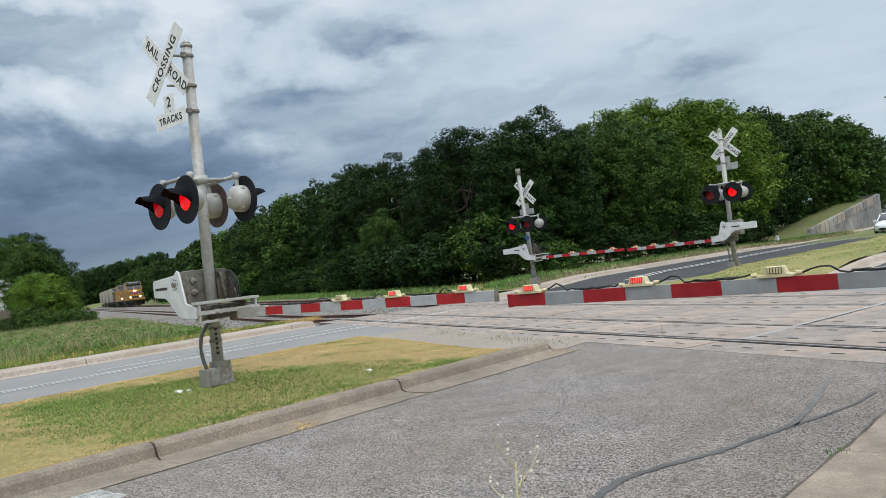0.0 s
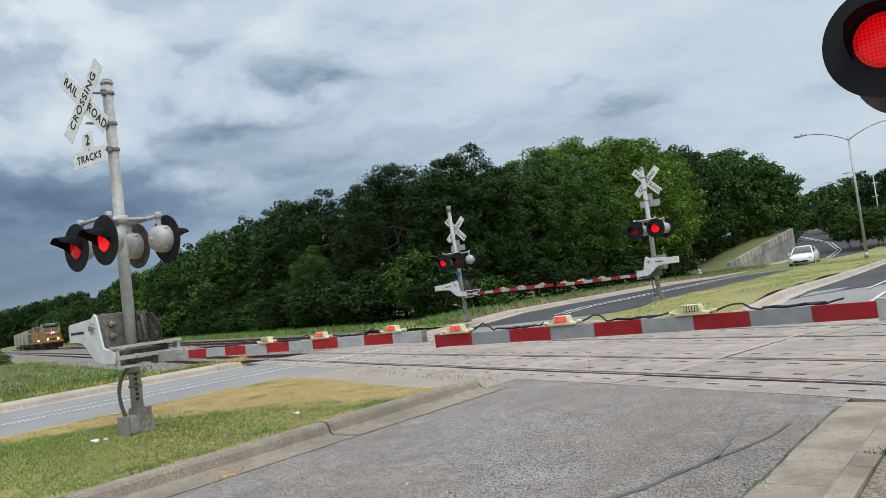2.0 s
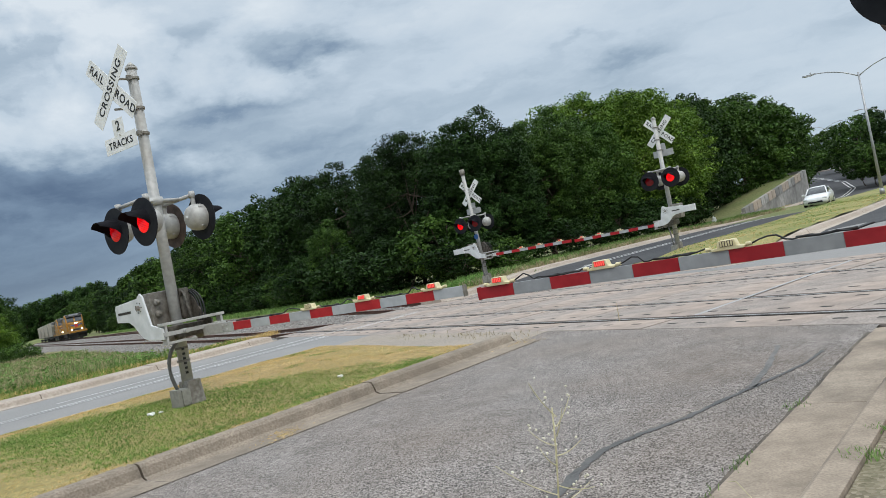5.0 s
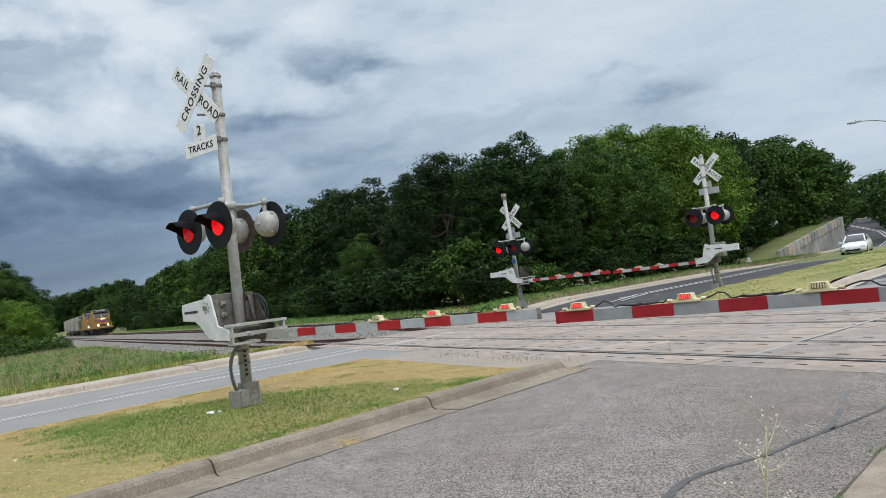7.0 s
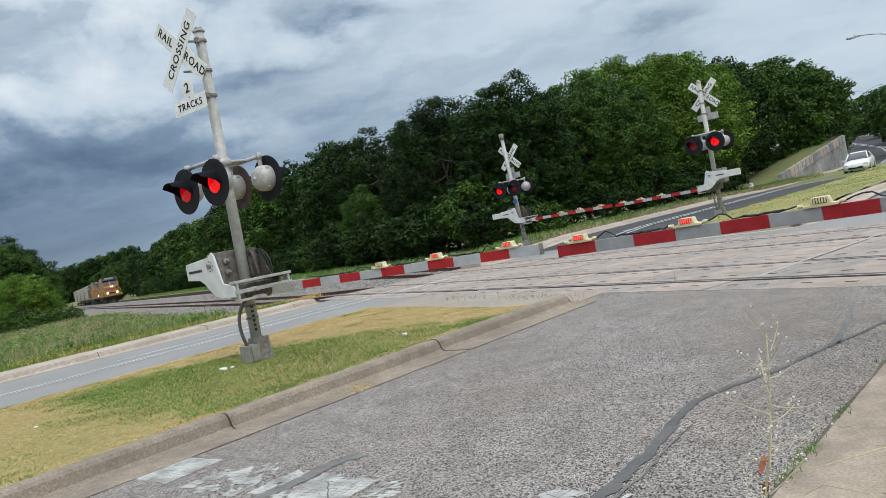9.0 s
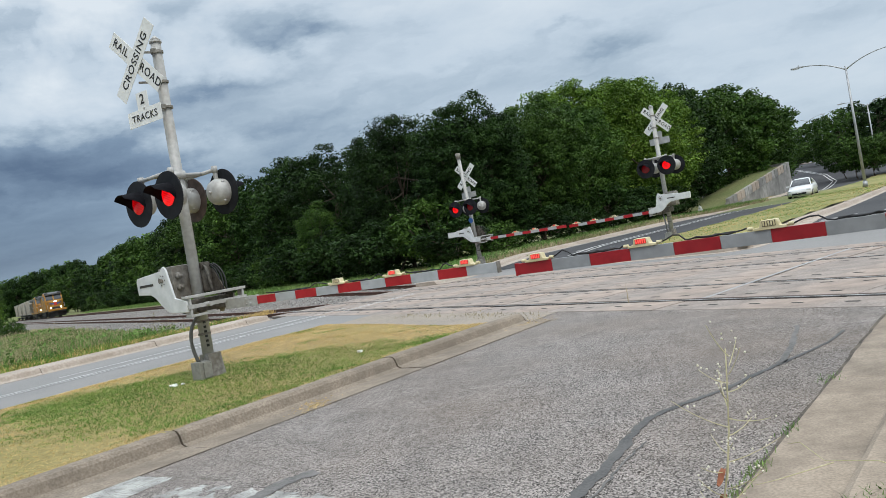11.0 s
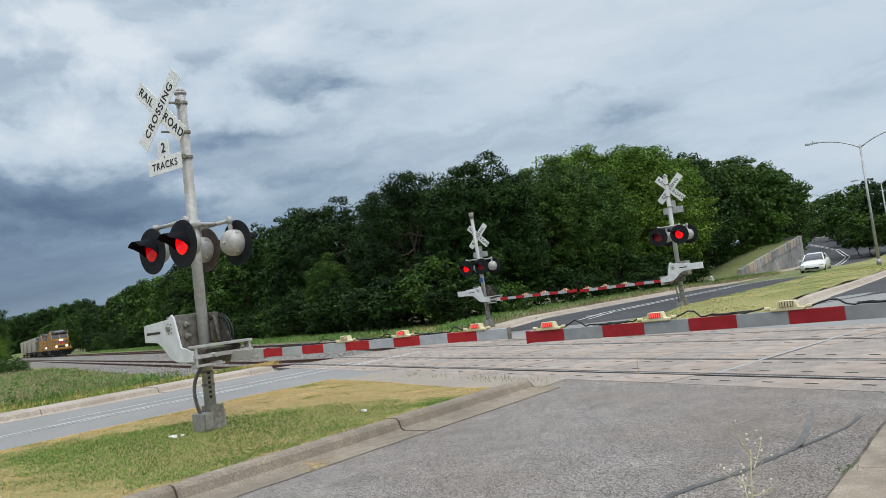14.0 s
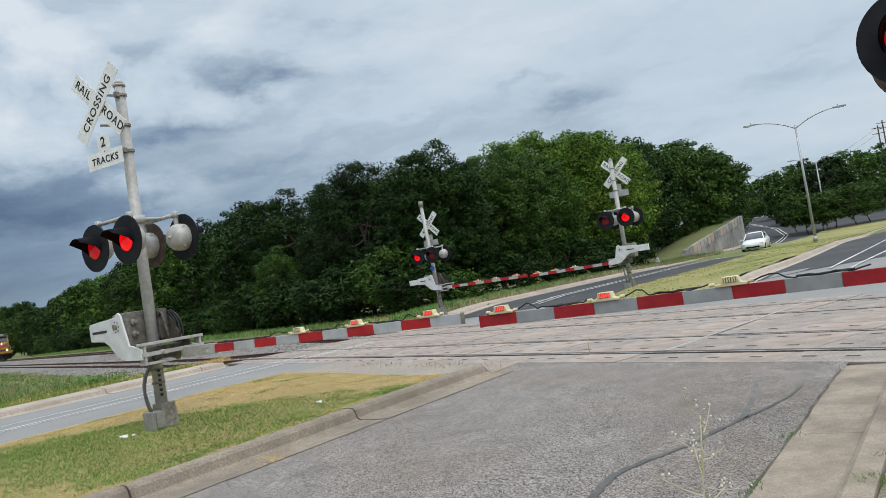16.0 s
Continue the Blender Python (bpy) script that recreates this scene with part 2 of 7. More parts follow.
CONCRETE_PALE = surf("pale_concrete", (0.32, 0.265, 0.22), (0.44, 0.38, 0.32), 16, 0.9, bump=0.3, big=0.9, big_col=(0.28, 0.23, 0.18), big_amt=0.6, vary=0.06)
GRIME = surf("grimy_steel", (0.06, 0.055, 0.047), (0.15, 0.14, 0.12), 18, 0.75, 0.2, bump=0.15, big=3, big_col=(0.09, 0.065, 0.045), big_amt=0.6)
CONCRETE_TAN = surf("tan_concrete", (0.265, 0.215, 0.165), (0.37, 0.305, 0.238), 70, 0.9, bump=0.25, big=1.6, big_col=(0.15, 0.122, 0.095), big_amt=0.8, vary=0.06, dist=0.004, extra=(9.0, 0.12))
PANEL = surf("crossing_panel_concrete", (0.215, 0.182, 0.16), (0.32, 0.28, 0.25), 30, 0.85, bump=0.25, big=0.55, big_col=(0.35, 0.275, 0.225), big_amt=0.8, vary=0.07, extra=(2.5, 0.22))
HOLE = surf("dark_slot", (0.03, 0.028, 0.025), (0.06, 0.055, 0.05), 30, 0.95, bump=0)
RUBBER = surf("flangeway_rubber", (0.025, 0.025, 0.025), (0.05, 0.05, 0.05), 20, 0.9, bump=0.1)
RAIL_TOP = surf("polished_rail_steel", (0.42, 0.41, 0.40), (0.62, 0.61, 0.60), 12, 0.4, 0.7, bump=0.05, big=2)
RAIL_RUST = surf("rusty_rail_steel", (0.085, 0.045, 0.034), (0.155, 0.08, 0.057), 25, 0.85, 0.2, bump=0.2, big=3)
RAIL_DARK = surf("dark_rail_steel", (0.03, 0.027, 0.025), (0.075, 0.065, 0.058), 25, 0.7, 0.3, bump=0.1, big=3)
SLEEPER = surf("weathered_sleeper_wood", (0.09, 0.06, 0.045), (0.17, 0.12, 0.09), 30, 0.9, bump=0.3, vary=0.2)
GRAVEL = surf("ballast_gravel", (0.085, 0.077, 0.069), (0.31, 0.29, 0.27), 14, 0.95, bump=0.9, big=0.8, grain="VORONOI", lo=0.1, hi=0.9, dist=0.04, big_col=(0.15, 0.125, 0.10))
STONES = surf("ballast_stones", (0.19, 0.183, 0.172), (0.39, 0.38, 0.36), 10, 0.95, bump=0.2, island=0.45)
CHIPS = surf("pale_gravel_apron", (0.18, 0.155, 0.13), (0.36, 0.315, 0.27), 60, 0.95, bump=0.5, grain="VORONOI", lo=0.1, hi=0.9, big=1.0, big_col=(0.33, 0.28, 0.22))
SOIL = surf("thatch_soil", (0.17, 0.12, 0.05), (0.40, 0.30, 0.13), 18, 0.95, bump=0.5, big=0.35, big_col=(0.20, 0.19, 0.06), big_amt=0.7)
ISLAND_TURF = surf("mown_island_turf", (0.19, 0.185, 0.062), (0.37, 0.31, 0.13), 14, 0.95, bump=0.3, big=0.22, big_col=(0.12, 0.155, 0.04), big_amt=0.85)
FIELD = surf("weedy_meadow", (0.10, 0.12, 0.04), (0.24, 0.22, 0.10), 5, 0.95, bump=0.5, big=0.12, big_col=(0.08, 0.13, 0.03), big_amt=0.8)
MULCH = surf("leaf_litter", (0.13, 0.10, 0.075), (0.34, 0.28, 0.22), 45, 0.95, bump=0.8, grain="VORONOI", lo=0.1, hi=0.9, big=1.2, big_col=(0.10, 0.11, 0.04))
GRASS_GREEN = surf("green_grass", (0.06, 0.155, 0.02), (0.14, 0.265, 0.042), 3, 0.8, bump=0, big=0.6, big_col=(0.20, 0.23, 0.06), island=0.35, spec=0.2)
GRASS_STRAW = surf("dry_grass", (0.48, 0.325, 0.12), (0.68, 0.50, 0.235), 3, 0.85, bump=0, big=0.8, big_col=(0.36, 0.25, 0.085), island=0.3, spec=0.2)
WEED_GREEN = surf("tall_weeds", (0.085, 0.18, 0.04), (0.17, 0.29, 0.08), 1.0, 0.85, bump=0, big=0.25, big_col=(0.22, 0.24, 0.09), island=0.35, spec=0.2)
WEED_DRY = surf("dry_weeds", (0.27, 0.225, 0.13), (0.42, 0.35, 0.23), 1.0, 0.9, bump=0, big=0.3, big_col=(0.20, 0.22, 0.09), island=0.3, spec=0.2)
WHITE_PAINT = surf("worn_white_paint", (0.34, 0.34, 0.315), (0.54, 0.54, 0.51), 90, 0.75, bump=0.3, big=5.0, big_col=(0.20, 0.195, 0.185), big_amt=1.0)
LINE_WHITE = surf("white_line_paint", (0.50, 0.50, 0.49), (0.66, 0.66, 0.65), 30, 0.75, bump=0.1, big=1.2, big_col=(0.34, 0.335, 0.33), big_amt=0.8)
LINE_FAINT = surf("faded_line_paint", (0.29, 0.285, 0.28), (0.42, 0.415, 0.41), 25, 0.8, bump=0.2, big=0.8, big_col=(0.25, 0.25, 0.25), big_amt=0.8)
LINE_THIN = surf("ghost_line_paint", (0.25, 0.24, 0.23), (0.32, 0.31, 0.30), 25, 0.8, bump=0.2, big=0.8, big_col=(0.27, 0.26, 0.25), big_amt=0.9)
STEEL = surf("painted_silver_steel", (0.37, 0.368, 0.355), (0.47, 0.467, 0.45), 16, 0.55, 0.2, bump=0.04, big=2.6, big_col=(0.26, 0.235, 0.20), big_amt=0.45)
STEEL_DIRTY = surf("weathered_grey_steel", (0.17, 0.16, 0.14), (0.31, 0.295, 0.265), 18, 0.65, 0.25, bump=0.12, big=3.0, big_col=(0.14, 0.11, 0.08), big_amt=0.6)
ALU = surf("white_aluminium_plate", (0.58, 0.60, 0.61), (0.70, 0.71, 0.72), 9, 0.45, 0.15, bump=0.04, big=2.0, big_col=(0.48, 0.48, 0.46), big_amt=0.4)
SIGN_WHITE = surf("sign_white_sheeting", (0.68, 0.69, 0.68), (0.78, 0.79, 0.78), 8, 0.4, bump=0.02, big=2.5, big_col=(0.58, 0.58, 0.55), big_amt=0.4)
SIGN_BACK = surf("sign_back_aluminium", (0.40, 0.41, 0.41), (0.5, 0.5, 0.5), 8, 0.5, 0.5, bump=0.03, big=3)
BLACK = surf("black_sheet_metal", (0.008, 0.009, 0.012), (0.016, 0.017, 0.021), 12, 0.6, bump=0.05, big=2.5, big_col=(0.028, 0.028, 0.03), big_amt=0.4, spec=0.15)
HOOD = surf("matte_black_hood", (0.006, 0.006, 0.008), (0.013, 0.013, 0.016), 12, 0.85, bump=0.05, big=3, spec=0.08)
BROWNED = surf("faded_black_metal", (0.05, 0.035, 0.03), (0.11, 0.075, 0.06), 12, 0.7, bump=0.1, big=3)
INK = surf("black_letter_film", (0.012, 0.012, 0.012), (0.025, 0.025, 0.025), 20, 0.5, bump=0)
ARM_RED = surf("red_reflective_tape", (0.34, 0.008, 0.014), (0.43, 0.017, 0.024), 9, 0.4, bump=0.05, big=4, big_col=(0.36, 0.02, 0.02), big_amt=0.5)
ARM_GREY = surf("grey_reflective_tape", (0.36, 0.375, 0.385), (0.44, 0.455, 0.465), 10, 0.45, bump=0.05, big=3, big_col=(0.32, 0.32, 0.32), big_amt=0.4)
# darker, slightly rougher versions of both tapes, for the verge arm
DARK_RED = surf("dull_red_tape", (0.25, 0.006, 0.011), (0.33, 0.013, 0.019), 9, 0.45, bump=0.05, big=4, big_col=(0.22, 0.014, 0.016), big_amt=0.5)
DARK_GREY = surf("dull_grey_tape", (0.235, 0.243, 0.25), (0.30, 0.308, 0.315), 10, 0.5, bump=0.05, big=3, big_col=(0.21, 0.21, 0.21), big_amt=0.5)
LAMP_CASE = surf("cream_lamp_housing", (0.56, 0.49, 0.28), (0.68, 0.61, 0.40), 18, 0.5, bump=0.08, big=6, big_col=(0.42, 0.35, 0.2))
CABLE = surf("black_cable", (0.012, 0.012, 0.012), (0.03, 0.03, 0.03), 25, 0.55, bump=0.05)
CONDUIT = surf("grey_conduit", (0.10, 0.10, 0.097), (0.16, 0.16, 0.155), 20, 0.6, bump=0.1)
LENS_LIT = glow("lit_red_lens", (1.0, 0.004, 0.008), 0.8, dots=48.0)
LENS_MID = glow("glowing_red_lens", (1.0, 0.004, 0.01), 0.3, dots=48.0)
LENS_DIM = glow("near_red_lens", (1.0, 0.006, 0.01), 0.5, (0.05, 0.003, 0.004), dots=52.0)
LENS_OFF = glow("dark_red_lens", (0.6, 0.0, 0.01), 0.05, (0.12, 0.005, 0.008))
ARM_LAMP = glow("red_lamp_lens", (1.0, 0.05, 0.035), 0.6, (0.6, 0.12, 0.1))
ARM_BACK = glow("red_lamp_back", (1.0, 0.01, 0.01), 0.08, (0.4, 0.02, 0.02))
BARK = surf("tree_bark", (0.06, 0.045, 0.035), (0.14, 0.11, 0.085), 12, 0.95, bump=0.5, big=2)


# leaf greens spread wide: c1 carries painted shade of gaps, c2 lit clumps
def leaf_mat(name, c1, c2, c3):
    m = surf(name, c1, c2, 0.9, 0.5, bump=0, big=0.28, big_col=c3, big_amt=0.7, vary=0.2, island=0.4, spec=0.1)
    return m


LEAF_DARK = leaf_mat("dark_oak_leaves", (0.006, 0.018, 0.004), (0.036, 0.076, 0.015), (0.011, 0.029, 0.007))
LEAF_MID = leaf_mat("green_leaves", (0.019, 0.048, 0.008), (0.082, 0.152, 0.027), (0.025, 0.056, 0.011))
LEAF_LIGHT = leaf_mat("light_green_leaves", (0.044, 0.098, 0.011), (0.18, 0.29, 0.04), (0.054, 0.11, 0.013))


# ---------------------------------------------------------------- mesh helpers
def link(name, bm, material, parent=None, label="", kind="", category="", smooth=False):
    me = bpy.data.meshes.new(name)
    bm.to_mesh(me)
    bm.free()
    mats = material if isinstance(material, (list, tuple)) else [material]
    for mm in mats:
        me.materials.append(mm)
    if smooth:
        me.polygons.foreach_set("use_smooth", [True] * len(me.polygons))
    ob = new(name, me)
    if parent is not None:
        ob.parent = parent
    return tagged(ob, label, category, "", kind)


def part(name, bm, material, parent, label="", smooth=False):
    return link(name, bm, material, parent, label, smooth=smooth)


def thing(name, label, category, m=None, group=""):
    ob = new(name)
    ob.empty_display_size = 0.2
    if m is not None:
        ob.matrix_basis = m
    return tagged(ob, label, category, group)


def raw(name, verts, faces, material, parent=None, label="", kind="", category="", group="", idx=None):
    me = bpy.data.meshes.new(name)
    me.from_pydata(verts, [], faces)
    mats = material if isinstance(material, (list, tuple)) else [material]
    for mm in mats:
        me.materials.append(mm)
    if idx is not None:
        me.polygons.foreach_set("material_index", idx)
    me.update()
    ob = new(name, me)
    if parent is not None:
        ob.parent = parent
    return tagged(ob, label, category, group, kind)


def box(bm, c, size, rot=None, bevel=0.0, taper=None):
    r = bmesh.ops.create_cube(bm, size=1.0)
    vs = r["verts"]
    for v in vs:
        v.co = Vector((v.co.x * size[0], v.co.y * size[1], v.co.z * size[2]))
        if taper and v.co.z > 0:
            v.co.x *= taper
            v.co.y *= taper
    if bevel:
        es = list({e for v in vs for e in v.link_edges})
        r2 = bmesh.ops.bevel(bm, geom=es, offset=bevel, segments=2, affect="EDGES", profile=0.7)
        vs = list({v for f in r2["faces"] for v in f.verts} | {v for v in vs if v.is_valid})
    m = Matrix.Translation(c) @ (rot.to_4x4() if rot is not None else Matrix.Identity(4))
    bmesh.ops.transform(bm, matrix=m, verts=vs)
    return vs


def cyl(bm, p0, p1, r0, r1=None, seg=16, caps=True):
    p0, p1 = Vector(p0), Vector(p1)
    d = p1 - p0
    q = d.to_track_quat("Z", "Y").to_matrix().to_4x4()
    r = bmesh.ops.create_cone(bm, cap_ends=caps, segments=seg, radius1=r0, radius2=r0 if r1 is None else r1, depth=d.length)
    bmesh.ops.transform(bm, matrix=Matrix.Translation((p0 + p1) / 2) @ q, verts=r["verts"])
    return r["verts"]


def tube(bm, pts, r, seg=8, r_end=None):
    pts = [Vector(p) for p in pts]
    rings = []
    for i, p in enumerate(pts):
        a, b = pts[max(i - 1, 0)], pts[min(i + 1, len(pts) - 1)]
        q = (b - a).normalized().to_track_quat("Z", "Y").to_matrix()
        rr = r if r_end is None else r + (r_end - r) * i / (len(pts) - 1)
        rings.append([bm.verts.new(p + q @ Vector((rr * math.cos(2 * math.pi * k / seg), rr * math.sin(2 * math.pi * k / seg), 0))) for k in range(seg)])
    for a, b in zip(rings, rings[1:]):
        for k in range(seg):
            bm.faces.new((a[k], a[(k + 1) % seg], b[(k + 1) % seg], b[k]))
    bm.faces.new(rings[0][::-1])
    bm.faces.new(rings[-1])


def prism(bm, outline, h0, h1, m=None, bevel=0.0):
    """Extrude a 2D outline (x, y) from z=h0 to h1, then transform."""
    lo = [bm.verts.new((x, y, h0)) for x, y in outline]
    hi = [bm.verts.new((x, y, h1)) for x, y in outline]
    n = len(outline)
    fs = [bm.faces.new(lo[::-1]), bm.faces.new(hi)]
    for k in range(n):
        fs.append(bm.faces.new((lo[k], lo[(k + 1) % n], hi[(k + 1) % n], hi[k])))
    vs = lo + hi
    bmesh.ops.recalc_face_normals(bm, faces=fs)
    if bevel:
        es = list({e for f in fs for e in f.edges})
        r2 = bmesh.ops.bevel(bm, geom=es, offset=bevel, segments=1, affect="EDGES")
        vs = list({v for f in r2["faces"] for v in f.verts} | {v for v in vs if v.is_valid})
    if m is not None:
        bmesh.ops.transform(bm, matrix=m, verts=vs)
    return vs


def arc(p0, p1, p2, n=8):
    a, b, c = Vector(p0), Vector(p1), Vector(p2)
    return [a * (1 - t) ** 2 + b * 2 * t * (1 - t) + c * t * t for t in [i / n for i in range(n + 1)]]


def smooth(a, b, x):
    t = min(max((x - a) / (b - a), 0.0), 1.0)
    return t * t * (3 - 2 * t)


# road frame: o to the right across the road, s ahead along it; c is the distance across the tracks
OX, OY, SX, SY = 0.848, -0.53, 0.53, 0.848
ROAD_TURN = -32.0


def W(o, s, z=0.0):
    return (o * OX + s * SX, o * OY + s * SY, z)


def to_os(x, y):
    return x * OX + y * OY, x * SX + y * SY


def across(o, s):
    return 0.366 * o + 0.93 * s


def s_at(o, c):
    return (c - 0.366 * o) / 0.93


def T(c, t, z=0.0):
    """Track frame: c across, t along the rails to the north-west, where they bear a little to the west."""
    c -= 0.0237 * max(t - 24.0, 0.0)
    return (0.803 * c - 0.595 * t, 0.595 * c + 0.803 * t, z)


def height(o, s):
    c = across(o, s)
    h = 0.22 * smooth(16.2, 22.0, c) * (1 - 0.9 * smooth(45, 62, s))
    h += 4.6 * smooth(82, 185, s)
    if o < -22 and c < 30:
        h *= smooth(-60, -22, o)
    return h


def strip(name, o0, o1, s0, s1, material, z=0.0, no=6, ns=20, parent=None, label="", kind="structure", category="", jitter=0.0):
    """A road sheet; s0, s1 and o0, o1 may be functions of o and of the share of the length."""
    verts, faces = [], []
    for i in range(ns + 1):
        v = i / ns
        for j in range(no + 1):
            a = o0(v) if callable(o0) else o0
            b = o1(v) if callable(o1) else o1
            o = a + (b - a) * j / no
            lo = s0(o) if callable(s0) else s0
            hi = s1(o) if callable(s1) else s1
            s = lo + (hi - lo) * v
            if jitter and 0 < i < ns and j in (0, no):
                o += jitter * (noise.noise((s * 2.1, o, 3.0)))
            zz = z(o, s) if callable(z) else z
            verts.append(W(o, s, height(o, s) + zz))
    k = no + 1
    for i in range(ns):
        for j in range(no):
            faces.append((i * k + j, i * k + j + 1, (i + 1) * k + j + 1, (i + 1) * k + j))
    return raw(name, verts, faces, material, parent, label, kind, category)


# ---------------------------------------------------------------- ground and roads
def build_ground():
    axis = [-3000, -1500, -800, -450, -300]
    lo = axis + [-240 + 8 * i for i in range(61)] + [300, 450, 800, 1500, 3000]
    verts, faces = [], []
    for y in lo:
        for x in lo:
            o, s = to_os(x, y)
            verts.append((x, y, -0.12 + height(o, s) - (0.7 if o < -17 and -3 < across(o, s) < 30 and s < 400 else 0.0)))
    n = len(lo)
    for i in range(n - 1):
        for j in range(n - 1):
            faces.append((i * n + j, i * n + j + 1, (i + 1) * n + j + 1, (i + 1) * n + j))
    raw("ground", verts, faces, FIELD, None, "flat green and dry meadow ground reaching the horizon", "structure", "ground")


build_ground()
near_end = lambda o: s_at(o, 9.4)
strip("road_near", -5.42, -0.3, -14, near_end, ASPHALT, 0.0, 8, 40, label="coarse grey aged asphalt lane before the crossing", category="road")
strip("road_far", -17.9, -11.9, -40, near_end, ASPHALT_FAR, 0.0, 6, 30, label="light grey asphalt lane beyond the grass median", category="road")
strip("road_apron", -11.95, -5.35, lambda o: s_at(o, 8.15), near_end, CHIPS, 0.006, 8, 4, label="pale gravel apron between median and tracks", category="gravel")
far_start = lambda o: s_at(o, 16.25)
strip("road_beyond", lambda v: -17.0, 1.2, far_start, 64, ASPHALT_FAR, 0.0, 12, 30, label="grey asphalt road beyond the railway crossing", category="road")


def bend(s):
    """Where the double line of the far road runs as it curves away."""
    return float(np.interp(s, (22, 50, 63.5, 86.7, 103.7, 121.2, 138.3, 152.5, 176), (-12.2, -13.0, -13.9, -15.5, -17.6, -21.9, -28.2, -33.6, -43)))


strip("road_bend", lambda v: bend(64 + 112 * v) - 2.6 - 2.2 * smooth(0, 0.3, v), lambda v: 3.0 - 5.0 * v, 64, 176, ASPHALT_DARK, 0.02, 10, 44,
      label="dark asphalt road curving away uphill", category="road")
strip("road_patch", lambda v: -3.98 - 0.7 * smooth(0.1, 0.8, v), 1.0, lambda o: 28 + 1.2 * o, 64, ASPHALT_DARK, 0.012, 4, 20, label="newer dark asphalt lane beyond the crossing", category="road")
strip("road_patch", lambda v: -15.6, lambda v: -8.6 + 0.8 * v, 25.0, 64, ASPHALT_DARK, 0.014, 4, 20, label="newer dark asphalt lane beside the trees", category="road")

# painted lines
for o_a, o_b, s_a, s_b, w, mt in ((-15.05, -14.85, -20, 19.8, 0.10, LINE_WHITE), (-14.75, -14.6, -20, 19.6, 0.07, LINE_WHITE), (-15.8, -15.6, 9, 17.5, 0.09, LINE_WHITE), (-2.9, -1.85, 12.2, 17.4, 0.08, LINE_FAINT),
                                  (-2.25, -2.1, 24, 62, 0.085, LINE_WHITE), (-1.75, -0.9, 21, 40, 0.085, LINE_WHITE)):
    strip("lane_line", lambda v, a=o_a, b=o_b, w=w: a + (b - a) * v - w / 2, lambda v, a=o_a, b=o_b, w=w: a + (b - a) * v + w / 2, s_a, s_b, mt, 0.022 if s_b > 20 else (0.0115 if mt is LINE_FAINT else 0.006), 1, 16,
          label="thin faded white painted lane line", category="road marking")
for d in (-0.22, 0.22):
    strip("lane_line", lambda v, d=d: bend(26 + 130 * v) + d - 0.07, lambda v, d=d: bend(26 + 130 * v) + d + 0.07, 26, 156, LINE_WHITE, 0.045, 1, 60,
          label="curved white painted double lane line", category="road marking")


def patch_mark(outline, seed, whole=0.1):
    """Worn paint: flakes of a broken coat inside a four-sided outline."""
    rnd = random.Random(seed)
    a, b, c, d = [Vector(p) for p in outline]
    nu, nv = max(int((b - a).length / 0.045), 2), max(int((d - a).length / 0.045), 3)

    def at(u, v):
        return a * (1 - u) * (1 - v) + b * u * (1 - v) + c * u * v + d * (1 - u) * v
    grid = [[at(min(max((i + rnd.uniform(-0.42, 0.42)) / nu, 0), 1), min(max((j + rnd.uniform(-0.42, 0.42)) / nv, 0), 1)) for j in range(nv + 1)] for i in range(nu + 1)]
    bm = bmesh.new()
    for i in range(nu):
        for j in range(nv):
            edge = 0.25 if i in (0, nu - 1) or j in (0, nv - 1) else 0.0
            m = (grid[i][j] + grid[i + 1][j] + grid[i + 1][j + 1] + grid[i][j + 1]) / 4
            if noise.noise((m.x * 5, m.y * 5, seed)) * 0.9 + rnd.random() * 0.5 + whole < 0.12 + edge:
                continue
            bm.faces.new([bm.verts.new((*(m + (p - m) * rnd.uniform(0.86, 0.98)), 0.004)) for p in (grid[i][j], grid[i + 1][j], grid[i + 1][j + 1], grid[i][j + 1])])
    link("road_marking", bm, WHITE_PAINT, None, "worn cracked white paint patch on asphalt", "structure", "road marking")


patch_mark([(-2.19, 6.14), (-2.06, 6.62), (-1.41, 6.28), (-1.66, 5.80)], 1, 0.62)
patch_mark([(-1.5, 5.62), (-1.3, 6.05), (-0.68, 5.83), (-0.88, 5.28)], 2, 0.0)
patch_mark([(-0.86, 5.3), (-0.55, 5.75), (-0.36, 5.5), (-0.45, 5.1)], 6, -0.12)
patch_mark([(-0.5, 5.08), (-0.34, 5.54), (0.17, 5.27), (-0.03, 4.86)], 3, 0.34)
patch_mark([(0.0, 4.9), (0.16, 5.2), (0.42, 5.1), (0.3, 4.85)], 7, -0.1)
patch_mark([(1.16, 4.6), (1.25, 4.66), (1.46, 4.54), (1.24, 4.41)], 4, 0.5)
patch_mark([(1.55, 4.4), (1.62, 4.46), (1.8, 4.36), (1.7, 4.3)], 5, 0.2)


